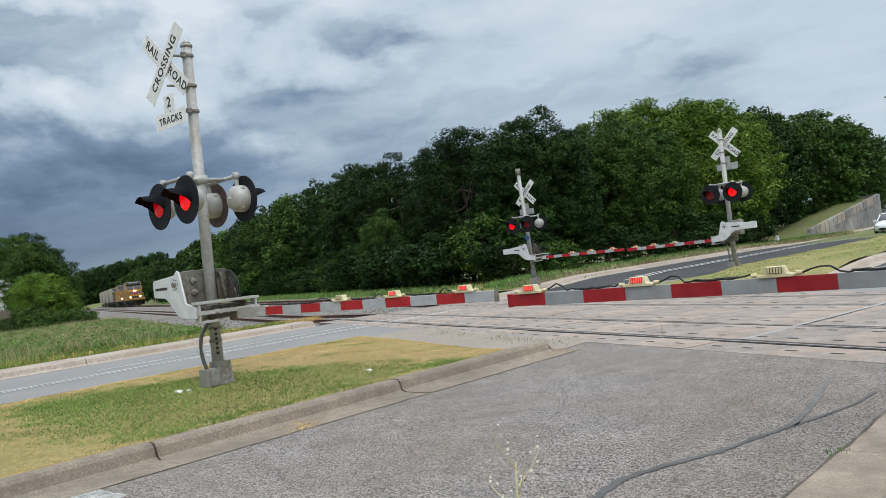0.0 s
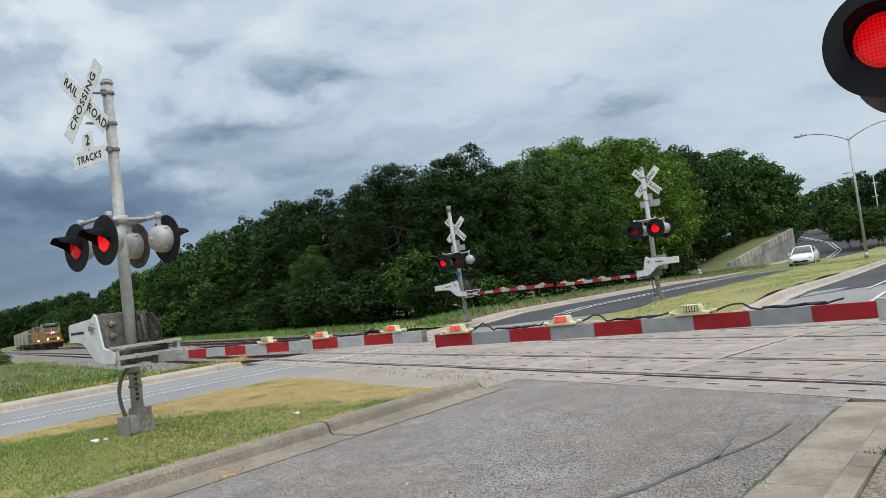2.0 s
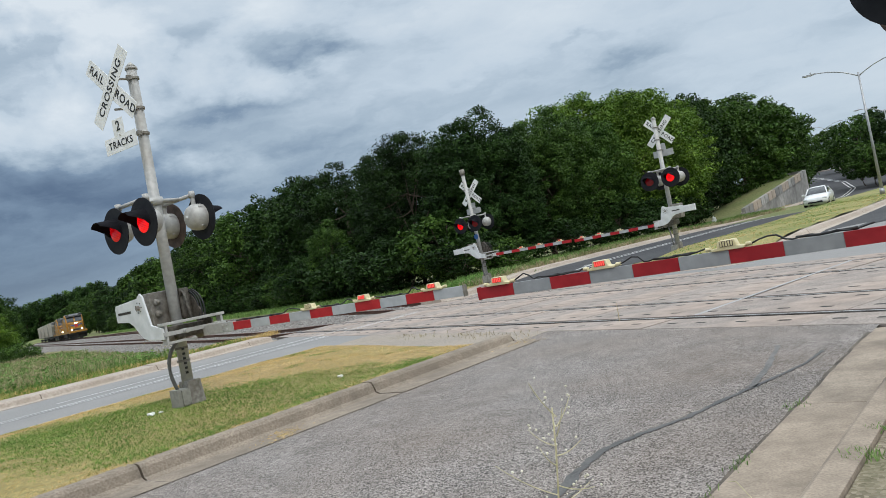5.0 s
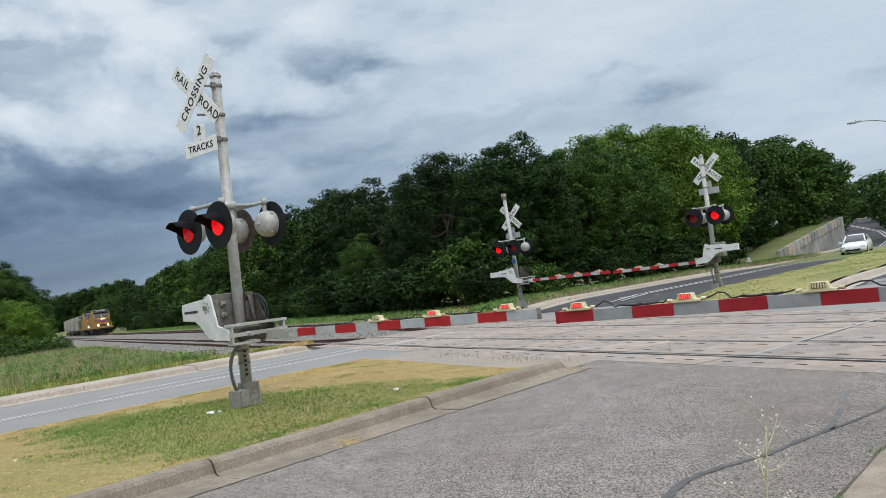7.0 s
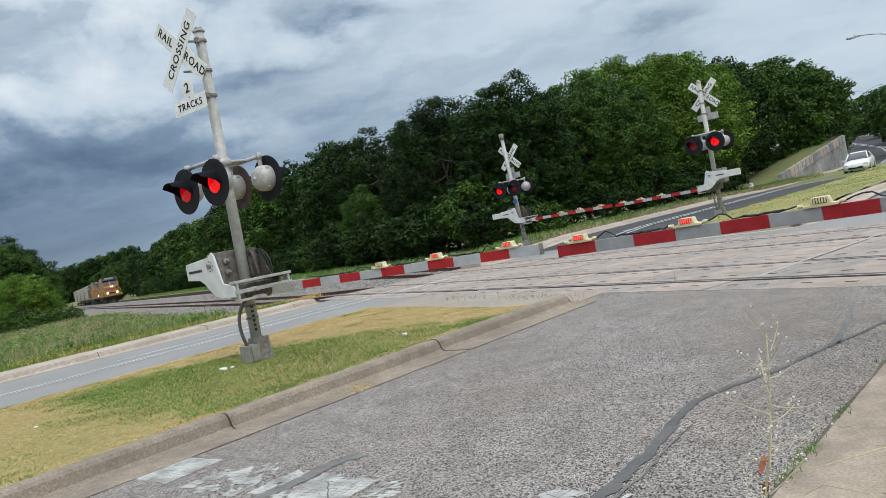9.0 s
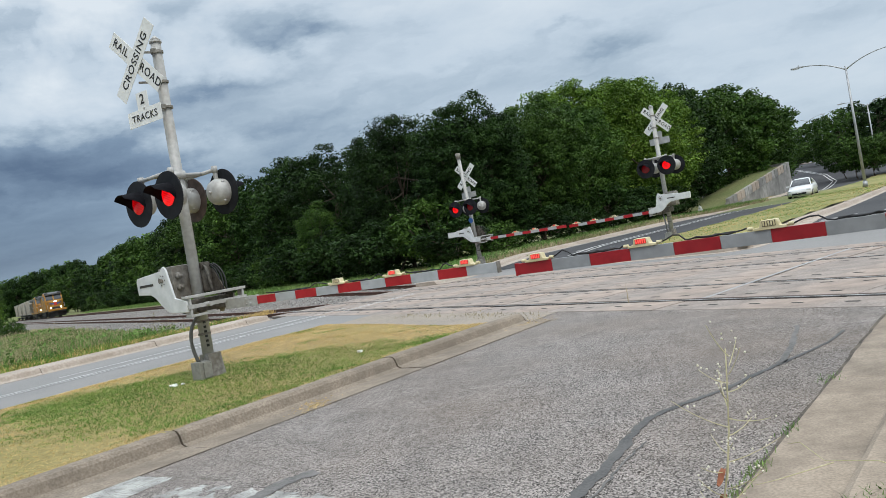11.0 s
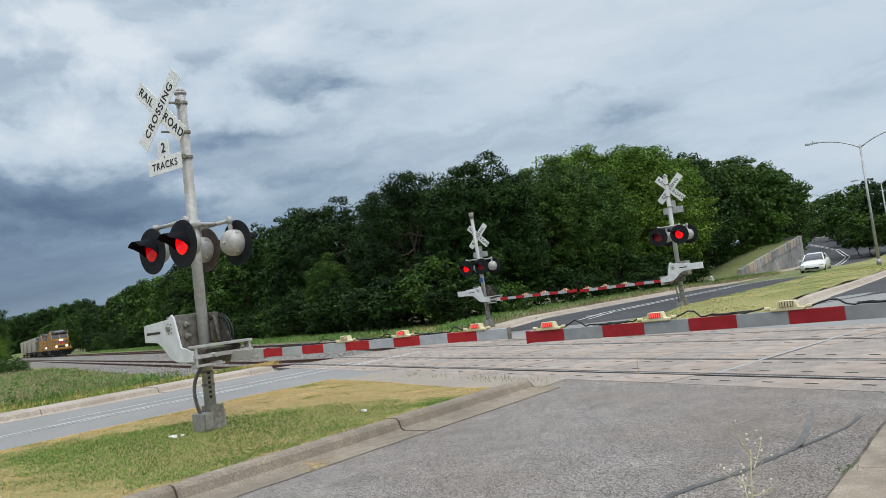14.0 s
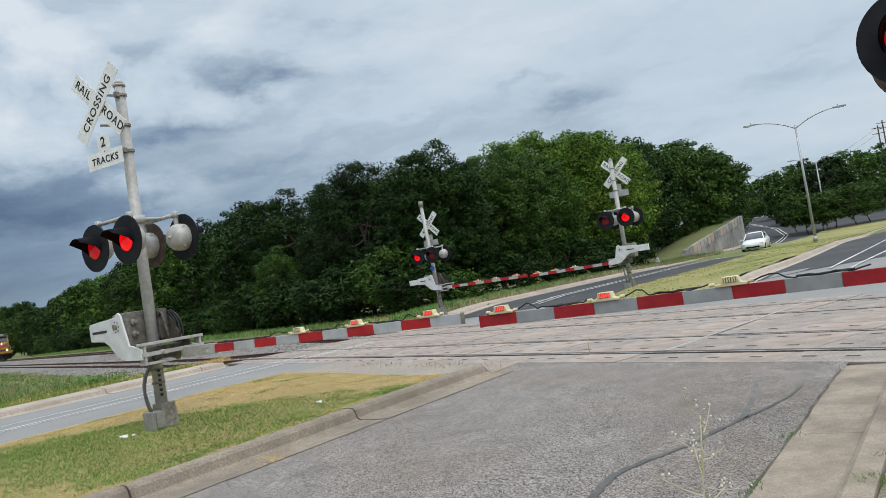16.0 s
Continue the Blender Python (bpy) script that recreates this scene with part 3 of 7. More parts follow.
def seal(points, w0, w1, seed, material=TAR):
    rnd = random.Random(seed)
    pts = []
    for a, b in zip(points, points[1:]):
        for k in range(8):
            pts.append(Vector(a).lerp(Vector(b), k / 8))
    pts.append(Vector(points[-1]))
    for _ in range(4):
        pts = [pts[0]] + [(pts[i - 1] + 2 * pts[i] + pts[i + 1]) / 4 for i in range(1, len(pts) - 1)] + [pts[-1]]
    bm = bmesh.new()
    rows = []
    for i, p in enumerate(pts):
        d = (pts[min(i + 1, len(pts) - 1)] - pts[max(i - 1, 0)]).normalized()
        n = Vector((-d.y, d.x))
        w = (w0 + (w1 - w0) * i / len(pts)) * rnd.uniform(0.75, 1.2) / 2
        off = n * rnd.uniform(-0.012, 0.012)
        rows.append((bm.verts.new((*(p + n * w + off), 0.005)), bm.verts.new((*(p - n * w + off), 0.005))))
    for a, b in zip(rows, rows[1:]):
        bm.faces.new((a[0], a[1], b[1], b[0]))
    link("crack_seal" if material is not GUTTER_DIRT else "gutter_seam", bm, material, None, "black tar crack sealant snaking over asphalt" if material is not GUTTER_DIRT else "dark dirt-filled seam between asphalt and gutter", "structure", "road repair")


seal([(0.95, 3.7), (1.48, 4.46), (1.64, 4.74), (1.83, 5.14), (2.03, 5.64), (2.2, 5.97), (2.47, 6.22), (2.84, 6.45), (3.23, 6.85), (3.59, 7.16), (4.04, 7.58), (4.34, 8.0)], 0.1, 0.03, 5)
seal([(3.45, 7.05), (3.72, 7.6), (4.13, 8.62)], 0.07, 0.04, 6, TAR_OLD)
seal([(-0.72, 5.1), (-0.6, 5.27), (-0.45, 5.46), (-0.34, 5.72), (-0.15, 5.86)], 0.12, 0.16, 7, TAR_OLD)
seal([(1.3, 4.0), (1.75, 4.75), (1.95, 5.2), (2.1, 5.45)], 0.025, 0.012, 8, TAR_OLD)
seal([W(-0.33, q)[:2] for q in np.linspace(-2, 9.8, 9)], 0.018, 0.03, 21, GUTTER_DIRT)
seal([W(-4.985, q)[:2] for q in np.linspace(-2, 11.2, 9)], 0.016, 0.022, 22, GUTTER_DIRT)
seal([(0.3, 4.16), (0.49, 4.45), (0.74, 4.83)], 0.014, 0.012, 18, WHITE_PAINT)
seal([(0.1, 4.4), (-0.1, 4.95), (-0.25, 5.35)], 0.012, 0.008, 9)
seal([(0.5, 3.9), (0.62, 4.25), (0.95, 4.75)], 0.012, 0.008, 10)


# ---------------------------------------------------------------- kerbs, pavement, median
def kerb_run(name, profile, s0, s1, piece, material, label, o_of=None, z_of=None):
    """A kerb of cast pieces with open joints; profile is (o, z) from road to verge."""
    root = thing(name, label, "kerb")
    root["kind"] = "structure"
    s = s0
    i = 0
    while s < s1 - 0.05:
        e = min(s + piece, s1)
        bm = bmesh.new()
        rings = []
        for k in range(4):
            ss = s + 0.012 + (e - s - 0.024) * k / 3
            shift = o_of(ss) if o_of else 0.0
            zs = z_of(ss) if z_of else 1.0
            rings.append([bm.verts.new(W(po + shift, ss, height(po + shift, ss) + pz * (zs if pz > 0 else 1) + 0.004 * math.sin(i * 2.3))) for po, pz in profile])
        for a, b in zip(rings, rings[1:]):
            for k in range(len(profile) - 1):
                bm.faces.new((a[k], b[k], b[k + 1], a[k + 1]))
        bm.faces.new(rings[0])
        bm.faces.new(rings[-1][::-1])
        bmesh.ops.recalc_face_normals(bm, faces=bm.faces)
        part("kerb_piece", bm, material, root)
        s = e
        i += 1
    return root


kerb_run("kerb_median", [(-4.98, -0.1), (-4.98, 0.006), (-5.38, 0.004), (-5.44, 0.03), (-5.47, 0.115), (-5.50, 0.145), (-5.55, 0.155), (-5.66, 0.15), (-5.68, -0.1)],
         -10, 11.5, 3.05, CONCRETE, "weathered brown-grey concrete kerb with gutter along the median", z_of=lambda s: 1 - 0.93 * smooth(11.3, 11.5, s))
kerb_run("kerb_verge", [(-0.32, -0.1), (-0.32, 0.008), (0.12, 0.012), (0.17, 0.04), (0.19, 0.12), (0.22, 0.14), (0.36, 0.14), (0.38, -0.1)],
         -8, 10.05, 3.05, CONCRETE_TAN, "tan concrete kerb and gutter beside the verge", z_of=lambda s: 1 - 0.8 * smooth(9.3, 10.0, s))
kerb_run("kerb_field", [(-17.75, -0.1), (-17.75, 0.008), (-18.0, 0.01), (-18.05, 0.03), (-18.09, 0.12), (-18.13, 0.15), (-18.85, 0.17), (-18.9, -0.1)],
         -30, 16.6, 3.05, CONCRETE_PALE, "broad weathered concrete kerb beside the meadow")
kerb_run("kerb_island", [(-3.95, -0.1), (-3.95, 0.006), (-4.3, 0.006), (-4.36, 0.11), (-4.40, 0.14), (-4.55, 0.14), (-4.58, -0.1)],
         20.9, 98, 4.0, CONCRETE_PALE, "pale concrete kerb round the far traffic island", o_of=lambda s: -0.7 * smooth(30, 55, s) + 1.0 * smooth(70, 98, s))
kerb_run("kerb_woods", [(-15.5, -0.1), (-15.5, 0.01), (-16.0, 0.02), (-16.06, 0.11), (-16.1, 0.13), (-16.95, 0.14), (-17.0, -0.1)],
         22.5, 100, 4.0, CONCRETE_PALE, "pale concrete kerb along the grass before the trees", o_of=lambda s: -0.5 * smooth(25, 32, s) - 3.4 * smooth(58, 86, s))

# nose of the far island: kerb parallel to the tracks with a rounded corner
bm = bmesh.new()
nose = [W(-10.2, 22.75), W(-10.05, 22.4), W(-9.6, 22.1), W(-8.0, 21.45), W(-6.4, 20.82), W(-5.3, 20.4), W(-4.85, 20.35), W(-4.55, 20.5), W(-4.45, 20.95)]
rings = []
for k, p in enumerate(nose):
    a, b = Vector(nose[max(k - 1, 0)]), Vector(nose[min(k + 1, len(nose) - 1)])
    d = (b - a).normalized()
    nrm = Vector((d.y, -d.x, 0))
    h = height(*to_os(p[0], p[1]))
    rings.append([bm.verts.new(Vector(p) + q * nrm + Vector((0, 0, h + z))) for q, z in ((0.30, -0.05), (0.28, 0.008), (0.06, 0.01), (0.03, 0.10), (-0.02, 0.135), (-0.16, 0.135), (-0.18, -0.1))])
for ra, rb in zip(rings, rings[1:]):
    for k in range(6):
        bm.faces.new((ra[k], ra[k + 1], rb[k + 1], rb[k]))
bmesh.ops.recalc_face_normals(bm, faces=bm.faces)
link("kerb_nose", bm, CONCRETE_PALE, None, "pale concrete kerb nose of the far island", "structure", "kerb")


def mound(o, s):
    e = min((o + 12.1), (-5.6 - o), (s_at(o, 8.2) - s) * 0.9)
    return 0.10 + 0.13 * smooth(0, 2.4, e) + 0.02 * noise.noise((o * 0.9, s * 0.9, 0)) - 0.09 * (1 - smooth(0, 0.5, min(o + 12.1, s_at(o, 8.2) - s))) + 0.045 * smooth(-6.2, -5.65, o)


strip("median", -12.1, -5.62, -14, lambda o: s_at(o, 8.2), SOIL, mound, 26, 60, label="raised grass median of patchy green and straw turf", category="grass", jitter=0.12)
strip("island", lambda v: -10.1 + 1.7 * smooth(0, 0.03, v) - 4.3 * smooth(0.2, 0.62, v), lambda v: -4.55 - 0.7 * smooth(0.12, 0.45, v) + 1.0 * smooth(0.6, 1, v), lambda o: s_at(o, 17.12), 100, ISLAND_TURF,
      lambda o, s: 0.11 + 0.05 * noise.noise((o, s, 1)) + 0.06 * smooth(17.1, 19, across(o, s)), 8, 70, label="long dry grass traffic island beyond the crossing", category="grass")
strip("verge_woods", -25, lambda v: -16.95 - 0.5 * smooth(0.0, 0.1, v) - 3.4 * smooth(0.55, 0.94, v), lambda o: s_at(o, 17.4), 90, SOIL, lambda o, s: 0.14 + 0.05 * noise.noise((o * 0.5, s * 0.5, 4)), 8, 40,
      label="strip of rough green grass before the trees", category="grass")
strip("verge_near", 0.37, 14, -14, lambda o: s_at(o, 8.9), MULCH, lambda o, s: 0.12 + 0.02 * noise.noise((o * 2, s * 2, 2)), 14, 24, label="verge of leaf litter and sparse grass", category="ground")
strip("meadow", -75, -18.85, -45, lambda o: s_at(o, 7.2), FIELD, lambda o, s: 0.12 + 0.10 * noise.noise((o * 0.25, s * 0.25, 2)) * smooth(-19, -22, o) - 0.55 * smooth(3.5, 7.2, across(o, s)) * smooth(-19.5, -23, o), 40, 30, label="overgrown meadow of green and dry weeds", category="meadow")
bm = bmesh.new()
prism(bm, [(0.42, 8.35), (1.9, 8.2), (1.9, 9.2), (0.42, 9.9)], 0.05, 0.15, pose(0, 0, 0, 0, 0, ROAD_TURN), 0.012)
link("pavement", bm, CONCRETE_TAN, None, "pale concrete pavement slab at the crossing", "structure", "pavement")


# ---------------------------------------------------------------- railway
R = (10.2, 11.635, 14.05, 15.485)
T_PANEL0, T_PANEL1 = -14.0, 24.5     # crossing surface along the rails


def rail_profile(top):
    return [(-0.016, top), (0.016, top), (0.036, top - 0.010), (0.01, top - 0.05), (0.01, top - 0.14), (0.07, top - 0.165), (0.07, top - 0.18),
            (-0.07, top - 0.18), (-0.07, top - 0.165), (-0.01, top - 0.14), (-0.01, top - 0.05), (-0.036, top - 0.010)]


def rail_mesh(c, t0, t1, z0, z1, n=1):
    verts, faces, idx = [], [], []
    k = 12
    for i in range(n + 1):
        t = t0 + (t1 - t0) * i / n
        top = z0 + (z1 - z0) * i / n
        for a, z in rail_profile(top):
            verts.append(T(c + a, t, z))
    for i in range(n):
        for j in range(k):
            faces.append((i * k + j, i * k + (j + 1) % k, (i + 1) * k + (j + 1) % k, (i + 1) * k + j))
            idx.append(0 if j == 0 else 1)
    faces += [tuple(range(k))[::-1], tuple(range(n * k, n * k + k))]
    idx += [1, 1]
    return verts, faces, idx


for ci, pair in enumerate((R[:2], R[2:])):
    track = thing("railway_track", "straight railway track with rusty rails on sleepers", "railway track", group="parallel tracks")
    track["kind"] = "structure"
    for c in pair:
        zl = -0.15 if ci == 0 else 0.2
        for t0, t1, z0, z1 in ((T_PANEL1 + 9, 320, zl, zl), (T_PANEL1, T_PANEL1 + 9, 0.006, zl), (T_PANEL0, T_PANEL1, 0.006, 0.006), (-60, T_PANEL0, 0.1, 0.012)):
            v, f, i = rail_mesh(c, t0, t1, z0, z1)
            raw("rail", v, f, [RAIL_TOP, RAIL_DARK] if t0 == T_PANEL0 else [RAIL_RUST, RAIL_RUST], track, idx=i)
    mid = sum(pair) / 2
    bm = bmesh.new()
    box(bm, (0, 0, 0), (2.55, 0.22, 0.14), bevel=0.01)
    sl = bpy.data.meshes.new("sleeper")
    bm.to_mesh(sl)
    bm.free()
    sl.materials.append(SLEEPER)
    for k in range(120):
        x, y, z = T(mid, T_PANEL1 + 0.4 + 0.5 * k, -0.235 + (zl - 0.01) * min(k * 0.5 / 9, 1) + 0.012 * math.sin(k * 3.1))
        ob = new("sleeper", sl)
        ob.matrix_basis = pose(x, y, z, 0, 0, 36.5 + random.uniform(-1, 1))
        ob.parent = track

# ballast bed
verts, faces = [], []
prof = [(6.2, -0.5, 1), (7.6, -0.22, 1), (9.0, -0.13, 1), (12.3, -0.13, 1), (12.9, -0.18, 0.4), (13.4, -0.13, 0), (16.3, -0.13, 0), (17.2, -0.14, 0), (18.8, -0.3, 0)]
ts = [T_PANEL1 - 0.3 + 3 * i for i in range(60)] + [240, 322]


def bed(z, near, t):
    f = min(max(t - T_PANEL1, 0) / 9, 1)
    return z + f * (-0.15 * near + 0.2 * (1 - near))


for t in ts:
    for c, z, near in prof:
        verts.append(T(c, t, bed(z, near, t) + 0.025 * noise.noise((c * 2, t * 0.8, 0))))
k = len(prof)
for i in range(len(ts) - 1):
    for j in range(k - 1):
        faces.append((i * k + j, i * k + j + 1, (i + 1) * k + j + 1, (i + 1) * k + j))
vv, ff = [], []
tt = [T_PANEL1 - 2 + 4 * i for i in range(40)] + [200, 260, 330, 430]
cc = [17.0, 18.0, 19.5, 22, 26, 34, 48, 70]
for t in tt:
    for c in cc:
        vv.append(T(c, t, 0.0 + 0.12 * smooth(T_PANEL1, T_PANEL1 + 9, t) * smooth(17.0, 19.5, c) - 0.12 * (1 - smooth(17, 18.2, c))))
for i in range(len(tt) - 1):
    for j in range(len(cc) - 1):
        ff.append((i * 8 + j, i * 8 + j + 1, (i + 1) * 8 + j + 1, (i + 1) * 8 + j))
raw("verge_railway", vv, ff, FIELD, None, "rough grassy ground beyond the tracks", "structure", "grass")
raw("ballast_bed", verts, faces, GRAVEL, None, "grey crushed stone ballast under the tracks", "structure", "ballast")
verts, faces = [], []
rnd = random.Random(4)
for k in range(9000):
    t = T_PANEL1 + 0.2 + 40 * rnd.random() ** 1.5
    c = rnd.uniform(6.4, 18.0)
    if any(abs(c - q) < 0.1 for q in R):
        continue
    r = rnd.uniform(0.02, 0.05)
    base = Vector(T(c, t, bed(float(np.interp(c, [p[0] for p in prof], [p[1] for p in prof])), float(np.interp(c, [p[0] for p in prof], [p[2] for p in prof])), t) + 0.012))
    q = Euler((rnd.random() * 6, rnd.random() * 6, rnd.random() * 6)).to_matrix()
    n0 = len(verts)
    for p in ((1, 0, 0), (-1, 0, 0), (0, 0.8, 0), (0, -0.9, 0), (0, 0, 0.7), (0, 0, -0.7)):
        verts.append(base + q @ (Vector(p) * r))
    for a, b, c2 in ((0, 2, 4), (2, 1, 4), (1, 3, 4), (3, 0, 4), (2, 0, 5), (1, 2, 5), (3, 1, 5), (0, 3, 5)):
        faces.append((n0 + a, n0 + b, n0 + c2))
raw("ballast_stones", verts, faces, STONES, None, "loose grey ballast stones beside the rails", "stuff", "stones")

# crossing surface
bm = bmesh.new()
vs = [bm.verts.new(T(c, t, -0.045)) for c, t in ((9.38, T_PANEL0), (16.3, T_PANEL0), (16.3, T_PANEL1 + 0.1), (9.38, T_PANEL1 + 0.1))]
bm.faces.new(vs)
link("flangeway_bed", bm, RUBBER, None, "dark rubber flangeway bed between crossing panels", "structure", "flangeway")
crossing = thing("crossing_surface", "concrete panels laid between and beside the rails", "level crossing")
crossing["kind"] = "structure"
rows = [(9.42, 10.075, 1), (10.305, 11.545, 2), (11.73, 12.42, 1), (12.44, 13.26, 0), (13.28, 13.95, 1), (14.14, 15.395, 2), (15.575, 16.24, 1)]
PL = 2.44
for c0, c1, slots in rows:
    bm = bmesh.new()
    box(bm, (0, 0, -0.03), (c1 - c0, PL - 0.018, 0.07), bevel=0.008)
    nface = len(bm.faces)
    dark = []
    if slots:
        for a in ([-0.3, 0.3] if slots == 2 else [0.0]):
            for b in (-0.8, -0.2, 0.45, 0.95):
                aa, w, l = a * (c1 - c0), 0.03, 0.085
                vs = [bm.verts.new((aa + x * w, b + y * l, 0.0075)) for x, y in ((-1, -1), (1, -1), (1, 1), (-1, 1))]
                dark.append(bm.faces.new(vs))
    for f in dark:
        f.material_index = 1
    me = bpy.data.meshes.new("crossing_panel")
    bm.to_mesh(me)
    bm.free()
    me.materials.append(PANEL)
    me.materials.append(HOLE)
    n = int((T_PANEL1 - T_PANEL0) / PL)
    for i in range(n + 1):
        x, y, z = T((c0 + c1) / 2, T_PANEL0 + PL * (i + 0.5) - 0.6, 0.0)
        ob = new("crossing_panel", me)
        ob.matrix_basis = pose(x, y, z + 0.003 * math.sin(i * 2.7 + c0), 0.15 * math.sin(i * 5.1 + c0), 0, 36.5)
        ob.parent = crossing


# ---------------------------------------------------------------- crossing signals
def letter_mesh(text, size):
    cu = bpy.data.curves.new("lettering", "FONT")
    cu.body, cu.size, cu.align_x, cu.align_y, cu.extrude = text, size, "CENTER", "CENTER", 0.0012
    cu.offset, cu.space_character = size * 0.012, 1.14
    tmp = bpy.data.objects.new("lettering", cu)
    scene.collection.objects.link(tmp)
    dg = bpy.context.evaluated_depsgraph_get()
    me = bpy.data.meshes.new_from_object(tmp.evaluated_get(dg))
    bpy.data.objects.remove(tmp)
    me.name = "lettering"
    me.materials.clear()
    me.materials.append(INK)
    return me


def lettering(text, size, m, parent):
    ob = new("lettering", letter_mesh(text, size))
    ob.parent = parent
    ob.matrix_basis = m
    return ob


def flasher(root, x, y, z, f, lens, back, plate_mat=None, pr=0.305):
    """One flashing light whose lens looks along f (-1: -y, 1: +y)."""
    def Y(v):
        return y + f * v
    bm = bmesh.new()
    cyl(bm, (x, Y(0.0), z), (x, Y(0.012), z), pr, pr - 0.002, 40)
    plate = part("background_plate", bm, plate_mat or BLACK, root, "round black sheet metal background")
    bm = bmesh.new()
    segs, n0 = 18, 0.165
    rings = []
    for depth, lowcut in ((0.012, 112), (0.09, 84), (0.18, 66), (0.27, 50)):
        ring = []
        for k in range(segs + 1):
            a = radians(lowcut) * (2 * k / segs - 1)
            ring.append((x + n0 * math.sin(a), Y(depth), z + n0 * math.cos(a) - depth * 0.12))
        rings.append(ring)
    for thick in (0.0, -0.006):
        vr = [[bm.verts.new((x + (px - x) * (1 + thick / n0), py, z + (pz - z) * (1 + thick / n0))) for px, py, pz in ring] for ring in rings]
        for a, b in zip(vr, vr[1:]):
            for k in range(segs):
                bm.faces.new((a[k], a[k + 1], b[k + 1], b[k]))
    part("hood", bm, HOOD, plate, "black visor hood", True)
    bm = bmesh.new()
    rings = []
    for r, d in ((0.138, 0.018), (0.11, 0.028), (0.07, 0.034), (0.001, 0.037)):
        rings.append([bm.verts.new((x + r * math.sin(2 * math.pi * k / 28), Y(d), z + r * math.cos(2 * math.pi * k / 28))) for k in range(28)])
    for a, b in zip(rings, rings[1:]):
        for k in range(28):
            bm.faces.new((a[k], a[(k + 1) % 28], b[(k + 1) % 28], b[k]))
    part("lens", bm, lens, plate, "round red signal lens", True)
    bm = bmesh.new()
    rings = []
    for r, d in ((0.175, 0.0), (0.178, -0.05), (0.17, -0.12), (0.14, -0.17), (0.09, -0.195), (0.001, -0.205)):
        rings.append([bm.verts.new((x + r * math.sin(2 * math.pi * k / 28), Y(d), z + r * math.cos(2 * math.pi * k / 28))) for k in range(28)])
    for a, b in zip(rings, rings[1:]):
        for k in range(28):
            bm.faces.new((a[k], a[(k + 1) % 28], b[(k + 1) % 28], b[k]))
    cyl(bm, (x, Y(-0.2), z), (x, Y(-0.225), z), 0.02, seg=8)
    for a in (0.8, 2.4, 4.0, 5.5):
        cyl(bm, (x + 0.17 * math.sin(a), Y(-0.06), z + 0.17 * math.cos(a)), (x + 0.17 * math.sin(a), Y(-0.1), z + 0.17 * math.cos(a)), 0.018, seg=8)
    part("housing", bm, back, plate, "grey domed lamp housing", True)
    bm = bmesh.new()
    cyl(bm, (x, Y(-0.08), z + 0.15), (x, Y(-0.08), z + 0.3), 0.03, seg=10)
    part("hanger", bm, STEEL, root)


